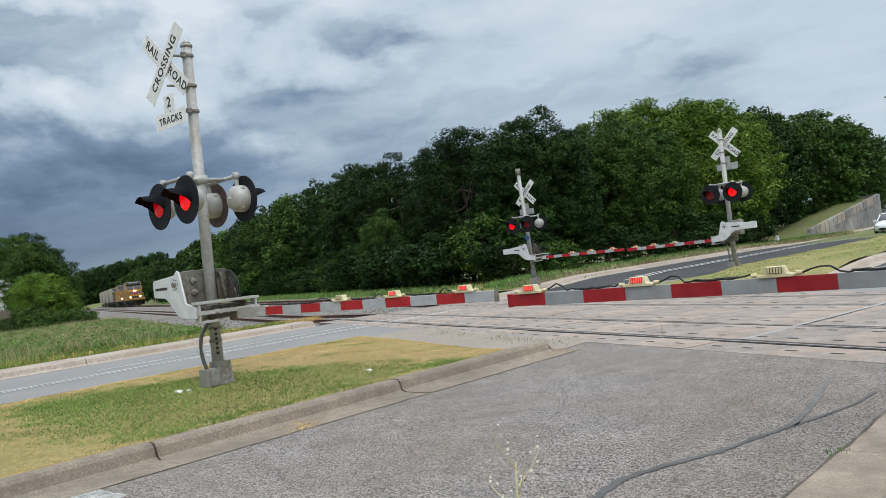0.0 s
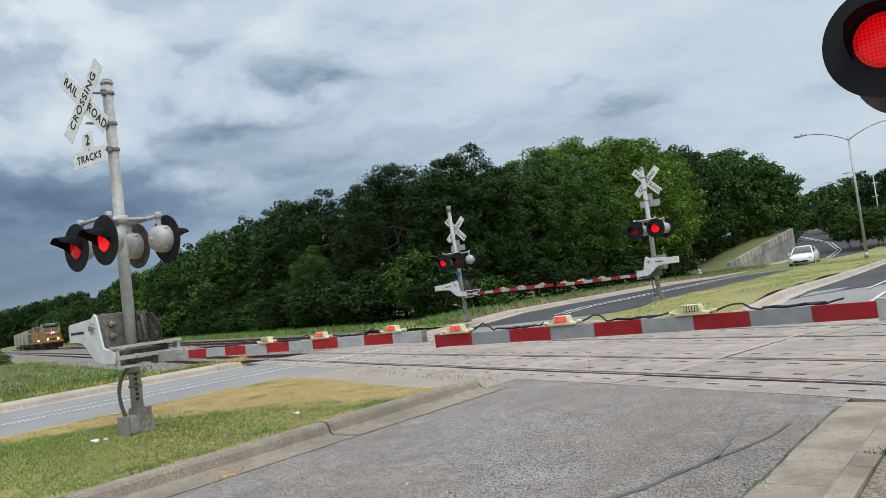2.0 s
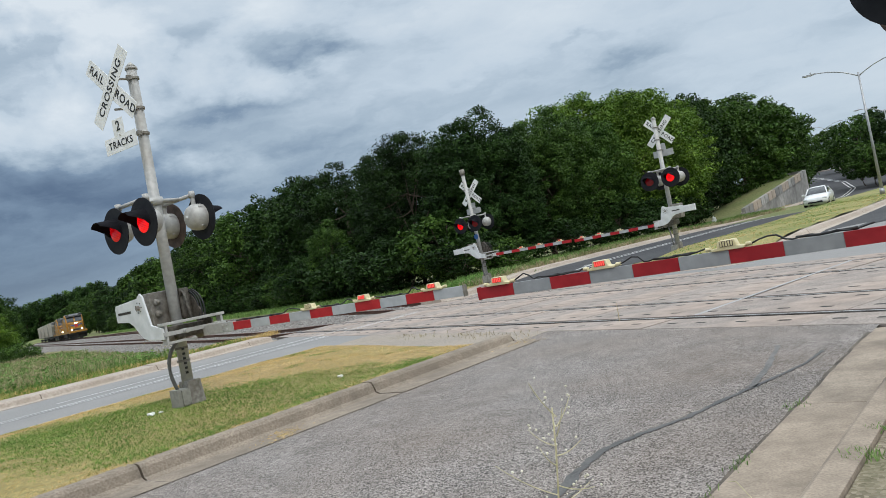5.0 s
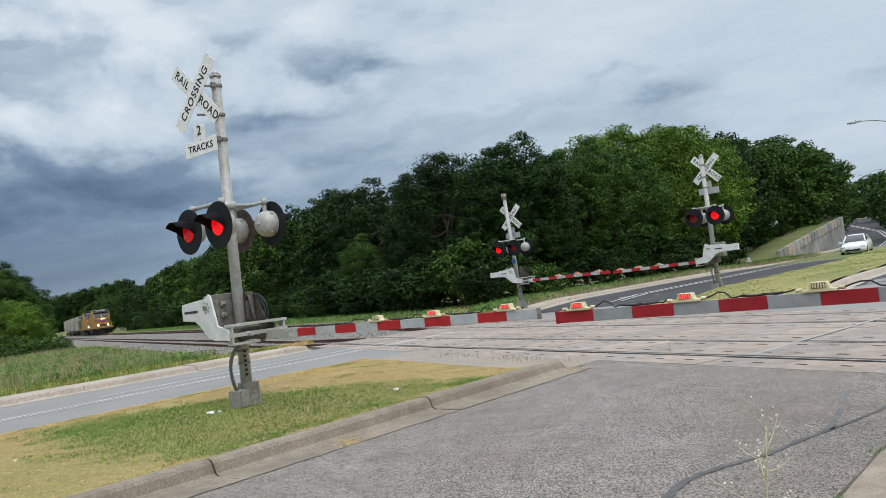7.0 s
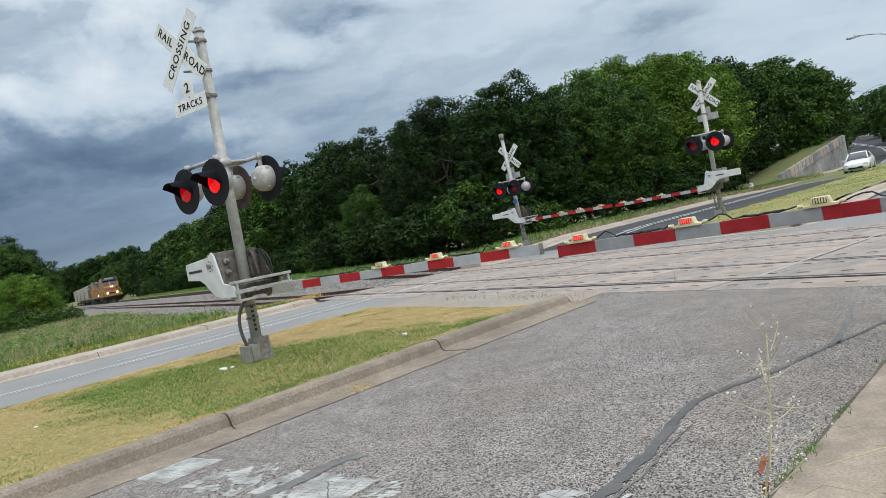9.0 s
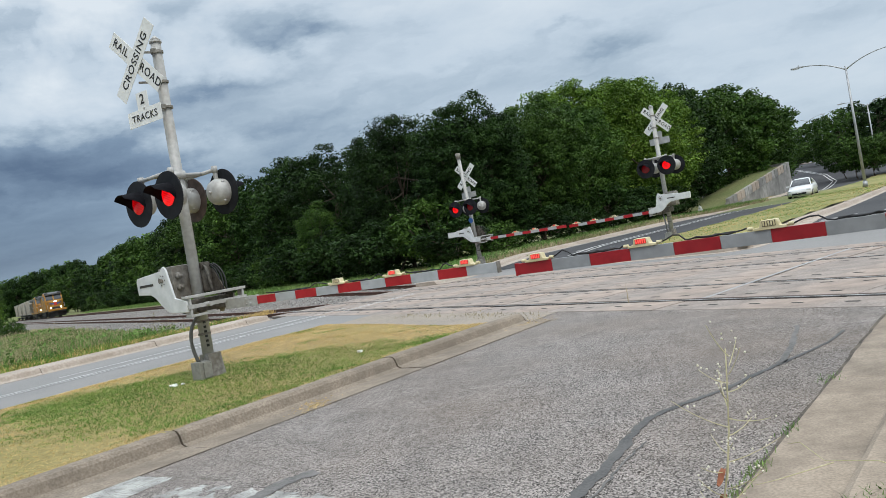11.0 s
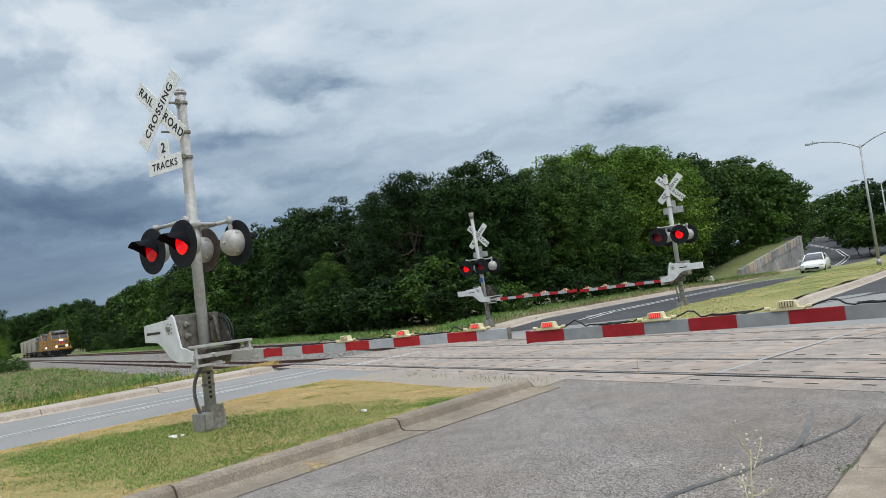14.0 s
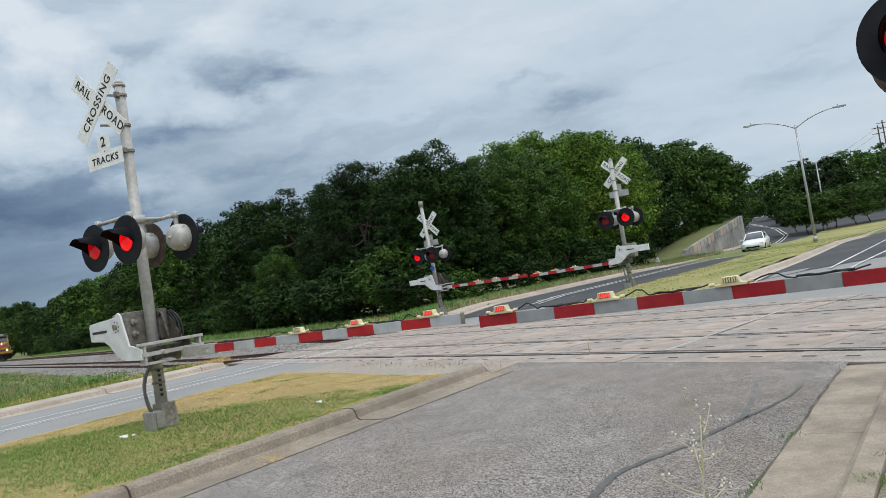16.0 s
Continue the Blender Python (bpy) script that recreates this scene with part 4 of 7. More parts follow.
def gate_arm(root, a, x0, n, stripe, y, z0, z1, first_red, lamps, lit, red=None, grey=None):
    """Striped arm from x0 along a*x."""
    hgt, thk = 0.098, 0.042
    red, grey = red or ARM_RED, grey or ARM_GREY
    length = n * stripe

    def P(d, dz=0.0, dy=0.0):
        return (a * (x0 + d), y + dy, z0 + (z1 - z0) * d / length + dz)
    ang = math.degrees(math.atan2(z1 - z0, length))
    bm = bmesh.new()
    mid = P(length / 2, hgt / 2)
    box(bm, mid, (length - 0.02, thk - 0.008, hgt - 0.008), Euler((0, radians(-ang * a), 0)).to_matrix())
    arm = part("gate_arm", bm, grey, root, "lowered striped red and grey gate arm")
    for i in range(n):
        bm = bmesh.new()
        box(bm, P(stripe * (i + 0.5), hgt / 2), (stripe - 0.003, thk, hgt), Euler((0, radians(-ang * a), 0)).to_matrix(), 0.003)
        part("stripe", bm, red if (i % 2 == 0) == first_red else grey, arm)
    for k, d in enumerate(lamps):
        bm = bmesh.new()
        c = Vector(P(d * stripe, hgt))
        prism(bm, [(-0.115, 0), (0.115, 0), (0.115, 0.018), (0.07, 0.024), (0.055, 0.07), (-0.055, 0.07), (-0.07, 0.024), (-0.115, 0.018)], -0.035, 0.035,
              Matrix.Translation(c) @ pose(0, 0, 0, 90, 0, 0), 0.004)
        lamp = part("arm_lamp", bm, LAMP_CASE, arm, "cream plastic warning lamp on the arm")
        for sd in (-1, 1):
            bm = bmesh.new()
            box(bm, (c.x, c.y + sd * 0.034, c.z + 0.045), (0.092, 0.006, 0.04))
            back = set(bm.faces)
            for q in range(5):
                box(bm, (c.x - 0.036 + 0.018 * q, c.y + sd * 0.037, c.z + 0.045), (0.011, 0.01, 0.034), bevel=0.002)
            for fc in bm.faces:
                fc.material_index = 0 if fc in back else 1
            part("ribbed_lens", bm, [ARM_BACK, ARM_LAMP] if lit[k % len(lit)] else [BROWNED, LAMP_CASE], lamp, "ribbed lens of the warning lamp")
        for sd in (-1, 1):
            bm = bmesh.new()
            cyl(bm, (c.x + sd * 0.12, c.y, c.z + 0.02), (c.x + sd * 0.16, c.y, c.z + 0.02), 0.014, seg=8)
            part("gland", bm, LAMP_CASE, lamp)
    ds = [0.02] + [d * stripe for d in sorted(lamps)]
    for d0, d1 in zip(ds, ds[1:]):
        bm = bmesh.new()
        pts = [Vector(P(d0 + 0.16, hgt + 0.03))]
        nseg = 14
        for k in range(1, nseg):
            f = k / nseg
            lift = 0.012 + (0.045 if k == nseg - 2 else 0.0) + (0.03 if k in (nseg - 1, nseg - 3) else 0) + 0.008 * math.sin(k * 1.9 + d0 * 5)
            pts.append(Vector(P(d0 + 0.16 + (d1 - d0 - 0.32) * f, hgt + lift, 0.012 * math.sin(k * 1.3))))
        pts.append(Vector(P(d1 - 0.16, hgt + 0.02)))
        sm = []
        for i in range(len(pts) - 1):
            sm += [pts[i], (pts[i] + pts[i + 1]) / 2]
        sm.append(pts[-1])
        tube(bm, sm, 0.0065, 6)
        part("cable", bm, CABLE, arm, "black cable along the arm", True)
        bm = bmesh.new()
        tube(bm, [Vector(P(d0 + 0.2 + (d1 - d0 - 0.5) * f, hgt + 0.012 + 0.004 * math.sin(9 * f))) for f in (0.1, 0.3, 0.5, 0.75)], 0.0085, 8)
        part("cable_sleeve", bm, CABLE, arm, "", True)
    bm = bmesh.new()
    box(bm, P(length + 0.006, hgt / 2), (0.018, thk + 0.008, hgt + 0.012), bevel=0.003)
    part("end_cap", bm, STEEL_DIRTY if not first_red or n % 2 == 0 else red, arm)
    return arm


def signal(m, a, face, label, arm, lights_x=0.35, lens=(None, None), buck_z=4.25, buck_y=-0.28, buck_x=0.0, buck_turn=0.0, plate_r=0.305, double=False, top=4.52, light_z=2.42, lean=0.0,
           finial=False, bar_to=None, group="crossing signals", far=False):
    root = thing("crossing_signal", label, "crossing signal", m, group)
    # pole and base
    bm = bmesh.new()
    cyl(bm, (0, 0, 0.02), (lean, 0, top), 0.076, 0.066, 20)
    cyl(bm, (lean, 0, top), (lean, 0, top + 0.07), 0.078, 0.012, 20)
    cyl(bm, (lean, 0, top - 0.03), (lean, 0, top), 0.08, 0.08, 20)
    part("pole", bm, STEEL, root, "slim silver painted steel pole", True)
    if finial:
        bm = bmesh.new()
        cyl(bm, (lean, 0, top - 0.1), (lean, 0, top + 0.12), 0.1, 0.09, 14)
        part("bell", bm, STEEL_DIRTY, root, "grey warning bell on the pole top", True)
    bm = bmesh.new()
    box(bm, (0, 0.03, 0.14), (0.25, 0.25, 0.38), bevel=0.015, taper=0.8)
    for sx in (-1, 1):
        for sy in (-1, 1):
            cyl(bm, (sx * 0.12, sy * 0.12, -0.06), (sx * 0.12, sy * 0.12, 0.03), 0.014, seg=8)
    part("base_casting", bm, STEEL_DIRTY, root, "cast grey base with bolts")
    bm = bmesh.new()
    box(bm, (0.05 * a, -0.18, 0.13), (0.19, 0.16, 0.25), bevel=0.012)
    jb = part("junction_box", bm, BOX_GREY, root, "grey cast junction box")
    bm = bmesh.new()
    box(bm, (0.16 * a, -0.15, 0.14), (0.02, 0.12, 0.2), bevel=0.006)
    for dy in (-0.07, 0.07):
        for dz in (-0.08, 0.08):
            cyl(bm, (0.165 * a, -0.15 + dy * 0.7, 0.14 + dz), (0.18 * a, -0.15 + dy * 0.7, 0.14 + dz), 0.01, seg=6)
    part("cover", bm, BOX_GREY, jb)
    bm = bmesh.new()
    tube(bm, arc((0.06 * a, -0.2, 0.25), (0.02 * a, -0.36, 0.75), (0.2 * a, -0.04, 0.93), 12), 0.024, 10)
    part("conduit", bm, CONDUIT, root, "grey flexible conduit", True)
    # signs
    for dz in (buck_z + 0.12, buck_z - 0.28, buck_z - 0.62):
        bm = bmesh.new()
        cyl(bm, (lean, 0, dz - 0.015), (lean, 0, dz + 0.015), 0.082, seg=16)
        box(bm, (lean + buck_x * 0.5, buck_y * 0.5, dz), (0.04, abs(buck_y) + 0.02, 0.02), Euler((0, 0, math.atan2(-buck_x, buck_y))).to_matrix())
        box(bm, (lean + 0.04, -0.08 if buck_y < 0 else 0.08, dz), (0.05, 0.06, 0.06), bevel=0.008)
        part("sign_bracket", bm, STEEL_DIRTY, root, "grey band bracket")
    
    crossbuck_parts(root, lean + buck_x, buck_y, buck_z, double, face, buck_turn)
    bm = bmesh.new()
    prism(bm, [(-0.34, -0.105), (0.34, -0.105), (0.34, 0.105), (0.115, 0.105), (0.115, 0.32), (-0.115, 0.32), (-0.115, 0.105), (-0.34, 0.105)], -0.003, 0.003,
          pose(lean + buck_x, buck_y, buck_z - 0.72, 0, 0, buck_turn) @ pose(0, 0, 0, 90, 0, 0), 0.001)
    ts = part("tracks_sign", bm, SIGN_WHITE if face < 0 else SIGN_BACK, root, "white sign plate reading 2 TRACKS" if face < 0 else "bare back of a sign plate")
    if face < 0:
        lettering("TRACKS", 0.128, pose(lean + buck_x, buck_y, buck_z - 0.725, 0, 0, buck_turn) @ pose(0, -0.006, 0, 90, 0, 0), ts)
        lettering("2", 0.18, pose(lean + buck_x, buck_y, buck_z - 0.5, 0, 0, buck_turn) @ pose(0, -0.006, 0, 90, 0, 0), ts)
    # lights
    lean_l = lean * light_z / top
    bt = bar_to or lights_x
    bm = bmesh.new()
    for yy in (-0.33, 0.33):
        tube(bm, [(lean_l - bt, yy, light_z + 0.3), (lean_l + lights_x, yy, light_z + 0.3)], 0.026, 10)
    for xx in (-0.06, 0.06):
        tube(bm, [(lean_l + xx, -0.33, light_z + 0.3), (lean_l + xx, 0.33, light_z + 0.3)], 0.024, 8)
    cyl(bm, (lean_l, 0, light_z + 0.25), (lean_l, 0, light_z + 0.35), 0.105, seg=16)
    for xx in (-bt, lights_x):
        for yy in (-0.33, 0.33):
            cyl(bm, (lean_l + xx, yy, light_z + 0.26), (lean_l + xx, yy, light_z + 0.35), 0.04, seg=12)
    part("light_bar", bm, STEEL, root, "silver cross arm carrying the lights", True)
    k = 0
    for f in (-1, 1):
        for xx in (-bt, lights_x):
            flasher(root, lean_l + xx, f * 0.41, light_z, f, lens[k], STEEL, BROWNED if (k == 2 and not far) else BLACK, plate_r)
            k += 1
    # mechanism
    bm = bmesh.new()
    box(bm, (-0.24 * a, -0.11, 1.32), (0.32, 0.34, 0.46), bevel=0.05)
    mech = part("gate_mechanism", bm, STEEL_DIRTY, root, "weathered grey gate mechanism case")
    for zz in (1.26, 1.41):
        bm = bmesh.new()
        cyl(bm, (-0.09 * a, -0.19, zz), (-0.03 * a, -0.19, zz), 0.05, 0.04, 12)
        cyl(bm, (-0.03 * a, -0.19, zz), (0.0, -0.19, zz), 0.025, 0.02, 8)
        part("knob", bm, STEEL_DIRTY, mech, "", True)
    bm = bmesh.new()
    tube(bm, [(-0.08 * a, 0.05, 1.2), (0.1 * a, 0.1, 1.5), (0.14 * a, 0.1, 1.45), (0.24 * a, 0.08, 1.12)], 0.02, 8)
    tube(bm, [(-0.08 * a, 0.1, 1.5), (0.0, 0.12, 1.52), (0.05 * a, 0.16, 1.3)], 0.016, 8)
    part("linkage", bm, GRIME, mech, "", True)
    bm = bmesh.new()
    box(bm, (0.0, 0.145, 1.34), (0.16, 0.15, 0.40), bevel=0.03)
    part("rear_case", bm, GRIME, root, "weathered grey case behind the mast")
    outline = [(-0.59, 1.24), (-0.595, 1.42), (-0.57, 1.46), (-0.02, 1.50), (0.06, 1.555), (0.11, 1.51), (0.21, 1.13), (0.45, 1.07), (0.45, 0.93), (0.12, 0.945),
               (0.0, 0.98), (-0.1, 1.06), (-0.2, 1.16), (-0.3, 1.215), (-0.4, 1.225)]
    bm = bmesh.new()
    prism(bm, [(a * x, z) for x, z in ((0.0, 1.3), (0.02, 1.44), (0.09, 1.44), (0.3, 1.12), (0.45, 1.07), (0.45, 0.93), (0.2, 0.95), (0.05, 1.15))], -0.012, 0.012, Matrix.Translation((0, 0.24, 0)) @ pose(0, 0, 0, 90, 0, 0), 0.004)
    part("rear_plate", bm, GRIME, root, "weathered rear arm plate")
    for yy, nm in ((-0.47, "counterweight_plate"),):
        bm = bmesh.new()
        pts = [(a * x, z) for x, z in outline]
        prism(bm, pts, -0.014, 0.014, Matrix.Translation((0, yy, 0)) @ pose(0, 0, 0, 90, 0, 0), 0.004)
        cw = part(nm, bm, ALU, root, "white aluminium counterweight side plate")
        sd = -1
        bm = bmesh.new()
        box(bm, (-0.37 * a, yy + sd * 0.015, 1.345), (0.32, 0.006, 0.032), bevel=0.002)
        part("slot", bm, HOLE, cw, "dark slot")
        for q in range(7):
            bm = bmesh.new()
            cyl(bm, (0.065 * math.cos(q * 0.9), yy + sd * 0.012, 1.38 + 0.065 * math.sin(q * 0.9)), (0.065 * math.cos(q * 0.9), yy + sd * 0.019, 1.38 + 0.065 * math.sin(q * 0.9)), 0.009, seg=8)
            part("bolt_hole", bm, HOLE, cw)
        bm = bmesh.new()
        cyl(bm, (0, yy + sd * 0.01, 1.38), (0, yy + sd * 0.05, 1.38), 0.03, seg=10)
        part("hub_bolt", bm, STEEL_DIRTY, cw)
    if far:
        bm = bmesh.new()
        box(bm, (-0.72 * a, -0.47, 1.34), (0.5, 0.08, 0.2), bevel=0.01)
        cw = part("counterweight", bm, ALU, root, "white boxed counterweight")
    bm = bmesh.new()
    box(bm, (0.42 * a, -0.035, 1.115), (0.12, 0.9, 0.035), bevel=0.005)
    box(bm, (0.42 * a, -0.25, 0.875), (0.12, 0.42, 0.03), bevel=0.005)
    box(bm, (0.47 * a, -0.035, 0.99), (0.015, 0.9, 0.05))
    for yy in (-0.44, 0.37):
        box(bm, (0.42 * a, yy, 0.99), (0.1, 0.03, 0.24))
    for yy in (-0.2, 0.28):
        cyl(bm, (0.42 * a, yy, 0.99), (0.55 * a, yy, 0.99), 0.03, seg=10)
    part("cross_channel", bm, STEEL, root, "bolted steel channel frame")
    bm = bmesh.new()
    box(bm, (0.12 * a, 0.02, 0.985), (0.44, 0.46, 0.17), bevel=0.025)
    gear = part("gear_case", bm, GRIME, root, "grimy dark gear case under the channel frame")
    for yy in (-0.24, 0.2):
        bm = bmesh.new()
        cyl(bm, (0.2 * a, yy, 0.93), (0.2 * a, yy - 0.05, 0.93), 0.085, 0.07, 16)
        cyl(bm, (0.2 * a, yy - 0.05, 0.93), (0.2 * a, yy - 0.08, 0.93), 0.03, seg=8)
        part("shaft_boss", bm, STEEL_DIRTY, gear, "", True)
    for xx in (-0.06, 0.0, 0.06):
        bm = bmesh.new()
        tube(bm, arc((0.1 * a + xx, 0.2, 1.5), (0.3 * a + xx, 0.27, 1.4), (0.26 * a + xx, 0.22, 1.05), 8), 0.012, 6)
        part("control_cable", bm, CABLE, gear, "", True)
    for xx, zz in ((-0.1, 0.58), (0.02, 0.75)):
        bm = bmesh.new()
        cyl(bm, (0, 0, zz), (0, 0, zz + 0.03), 0.085, seg=16)
        part("strap", bm, STEEL_DIRTY, root)
    ax = arm["x0"]
    z0, z1, y = arm["z0"], arm["z1"], arm["y"]
    bm = bmesh.new()
    box(bm, (a * (0.45 + ax) / 2, y, z0 + 0.05), (ax - 0.42, 0.05, 0.13), bevel=0.008)
    for d in (0.12, 0.2):
        for dz in (0.02, 0.08):
            cyl(bm, (a * (ax - d), y - 0.04, z0 + dz), (a * (ax - d), y + 0.04, z0 + dz), 0.012, seg=8)
    part("arm_bracket", bm, STEEL if not far else ALU, root, "bolted steel arm bracket")
    gate_arm(root, a, ax, arm["n"], arm["stripe"], y, z0, z1, arm["red"], arm["lamps"], arm["lit"], *arm.get("tape", ()))
    return root


def crossbuck_parts(root, lean, y, z, double, face, turn=0.0):
    L, Wd = 1.15, 0.225
    sides = (face,) if not double else (-1, 1)
    for tilt, dy in ((45, -0.010), (-45, 0.0)):
        bm = bmesh.new()
        box(bm, (0, 0, 0), (L, 0.005, Wd), bevel=0.002)
        bd = part("crossbuck_board", bm, SIGN_WHITE, root, "white crossbuck board with black lettering")
        bd.matrix_basis = pose(lean, y, z, 0, 0, turn) @ pose(0, dy, 0, 0, -tilt, 0)
        for f in sides:
            # the word that climbs to the right on the seen side is CROSSING
            up_right = (tilt == 45) if f < 0 else (tilt == -45)
            m = pose(0, f * 0.0045, 0, 90, 0, 0 if f < 0 else 180)
            if up_right:
                lettering("CROSSING", 0.158, m, bd)
            else:
                lettering("RAIL", 0.152, m @ pose(-0.345, 0, 0), bd)
                lettering("ROAD", 0.152, m @ pose(0.345, 0, 0), bd)


def id_bars(root, a):
    for k in range(6):
        bm = bmesh.new()
        box(bm, (0.078 * a, -0.03, 0.44 + 0.062 * k), (0.02, 0.03, 0.03))
        part("stencil_mark", bm, INK, root, "black stencilled mark")


def road_pose(o, s, z):
    return pose(*W(o, s, z), 0, 0, ROAD_TURN)


signal_median = signal(road_pose(-7.88, 7.34, 0.2), 1, -1, "silver crossing signal with lowered gate on the grass median",
                       dict(x0=1.08, n=10, stripe=0.366, y=0.11, z0=0.885, z1=0.87, red=True, lamps=(4.0, 6.35, 9.0), lit=(False, True, True)),
                       lens=(LENS_MID, LENS_LIT, LENS_OFF, LENS_OFF), buck_x=-0.09, buck_turn=5.0, lean=0.055)
id_bars(signal_median, 1)
signal_verge = signal(road_pose(1.77, 6.93, 0.12), -1, -1, "silver crossing signal with lowered gate on the verge",
                      dict(x0=1.22, n=9, stripe=0.361, y=0.17, z0=0.91, z1=0.922, red=True, lamps=(3.0, 5.7, 8.4), lit=(False, True, True), tape=(DARK_RED, DARK_GREY)),
                      lens=(LENS_DIM, LENS_DIM, LENS_OFF, LENS_OFF), bar_to=0.93, plate_r=0.285, light_z=2.335)
signal_island = signal(road_pose(-8.42, 25.64, 0.25), -1, 1, "silver crossing signal with lowered gate on the far island",
                       dict(x0=0.55, n=9, stripe=0.343, y=0.0, z0=0.94, z1=0.93, red=True, lamps=(4.0, 6.2, 8.2), lit=(False, True, True)),
                       lens=(LENS_OFF, LENS_LIT, LENS_OFF, LENS_OFF), buck_z=3.97, buck_y=0.28, double=True, top=4.38, light_z=2.4, far=True)
signal_woods = signal(road_pose(-15.96, 25.4, 0.31), 1, 1, "leaning silver crossing signal with lowered gate by the trees",
                      dict(x0=0.62, n=9, stripe=0.36, y=0.0, z0=0.93, z1=0.90, red=True, lamps=(3.2, 5.4, 7.8), lit=(True, True, True)),
                      lens=(LENS_LIT, LENS_OFF, LENS_OFF, LENS_OFF), buck_z=3.5, buck_y=0.28, double=True, top=4.3, light_z=2.28, lean=-0.22, finial=True, far=True)
bm = bmesh.new()
cyl(bm, (-0.09, -0.07, 1.78), (-0.09, -0.085, 1.78), 0.1, seg=16)
part("blue_notice", bm, surf("blue_sign", (0.05, 0.14, 0.4), (0.07, 0.18, 0.46), 8, 0.4, bump=0), signal_woods, "small blue notice plate")


# ---------------------------------------------------------------- trees
def tree_meshes(seed, h, r, low, clusters, leaves, size, trunk_r=0.16):
    """Trunk with limbs, and a crown of leaf clumps gathered in uneven boughs."""
    rs = np.random.RandomState(seed)
    bm = bmesh.new()
    top = h * 0.62
    pts = [Vector((0.12 * math.sin(k * 1.3 + seed), 0.12 * math.cos(k * 1.7 + seed), top * k / 6 - 0.15)) for k in range(7)]
    tube(bm, pts, trunk_r, 8, trunk_r * 0.35)
    # boughs: domes spread over the crown; each carries smaller sprays of leaves on its outer side
    boughs = []
    mid_z, half = low + (h - low) * 0.47, (h - low) * 0.5
    for k in range(clusters):
        for _ in range(30):
            u = rs.normal(size=3) + np.array([0, 0, 0.25])
            u /= np.linalg.norm(u)
            br = r * rs.uniform(0.24, 0.42)
            reach = rs.uniform(0.84, 1.06)
            squash = 1.0 if u[2] > 0 else 0.9
            c = np.array([u[0] * (r * reach - br * 0.8), u[1] * (r * reach - br * 0.8), mid_z + u[2] * squash * (half * reach - br * 0.75)])
            if all(np.linalg.norm(c - q) > 0.62 * (br + b2) for q, b2 in boughs):
                break
        boughs.append((c, br))
    for c, br in boughs[:14]:
        st = pts[3 + int(rs.randint(0, 4))]
        mid = (st + Vector(c)) / 2 + Vector((0, 0, -0.3))
        tube(bm, arc(st, mid, c, 4), trunk_r * 0.38, 5, 0.02)
    me_t = bpy.data.meshes.new("trunk")
    bm.to_mesh(me_t)
    bm.free()
    me_t.materials.append(BARK)
    V = []
    core = np.array([0, 0, mid_z])
    total = sum(b * b for _, b in boughs)

    def spray(c, cr, n, size, flat):
        u = rs.normal(size=(n, 3))
        u /= np.linalg.norm(u, axis=1)[:, None]
        rad = cr * rs.uniform(0.3, 1.0, size=n) ** 0.5 * (1 + 0.5 * rs.rand(n) * (rs.rand(n) > 0.9))
        p = c + u * rad[:, None] * np.array([1.1, 1.1, flat])
        nrm = 0.8 * u + rs.normal(scale=0.45, size=(n, 3)) + np.array([0, 0, 0.55])
        nrm /= np.linalg.norm(nrm, axis=1)[:, None]
        t = np.cross(nrm, rs.normal(size=(n, 3)))
        t /= np.linalg.norm(t, axis=1)[:, None]
        b = np.cross(nrm, t)
        sz = size * rs.uniform(0.6, 1.3, size=n)[:, None]
        bend = nrm * sz * 0.18
        V.append(np.stack([p - t * sz, p - b * sz * 0.5 + bend, p + t * sz, p + b * sz * 0.5 + bend], 1).reshape(-1, 3))

    for c, br in boughs:
        n = max(int(leaves * br * br / total), 20)
        spray(c, br * 0.75, n // 5, size * 1.35, 0.85)
        out = (c - core) / (np.linalg.norm(c - core) + 1e-6)
        m = 9
        for _ in range(m):
            d = rs.normal(size=3) + 0.9 * out + np.array([0, 0, 0.35])
            d /= np.linalg.norm(d)
            spray(c + d * br * rs.uniform(0.7, 1.08), br * rs.uniform(0.28, 0.5), int(n * 0.8 / m * rs.uniform(0.7, 1.3)), size, 0.62)
    V = np.concatenate(V)
    V[:, 2] = np.maximum(V[:, 2], 0.02)
    n = len(V) // 4
    me_c = bpy.data.meshes.new("crown")
    me_c.from_pydata(V.tolist(), [], np.arange(n * 4).reshape(-1, 4).tolist())
    return me_t, me_c


def tree_kind(seed, h, r, low, clusters, leaves, size, mat, trunk_r=0.16):
    t, c = tree_meshes(seed, h, r, low, clusters, leaves, size, trunk_r)
    c.materials.append(mat)
    return t, c, h


def plant_tree(kind, x, y, z, h, spin, name, label, category, group, wide=1.0):
    t, c, h0 = kind
    k = h / h0
    root = thing(name, label, category, Matrix.LocRotScale((x, y, z), Euler((0, 0, spin)), (k * wide, k * wide, k)), group)
    for nm, me in (("trunk", t), ("crown", c)):
        ob = new(nm, me)
        ob.parent = root
    return root


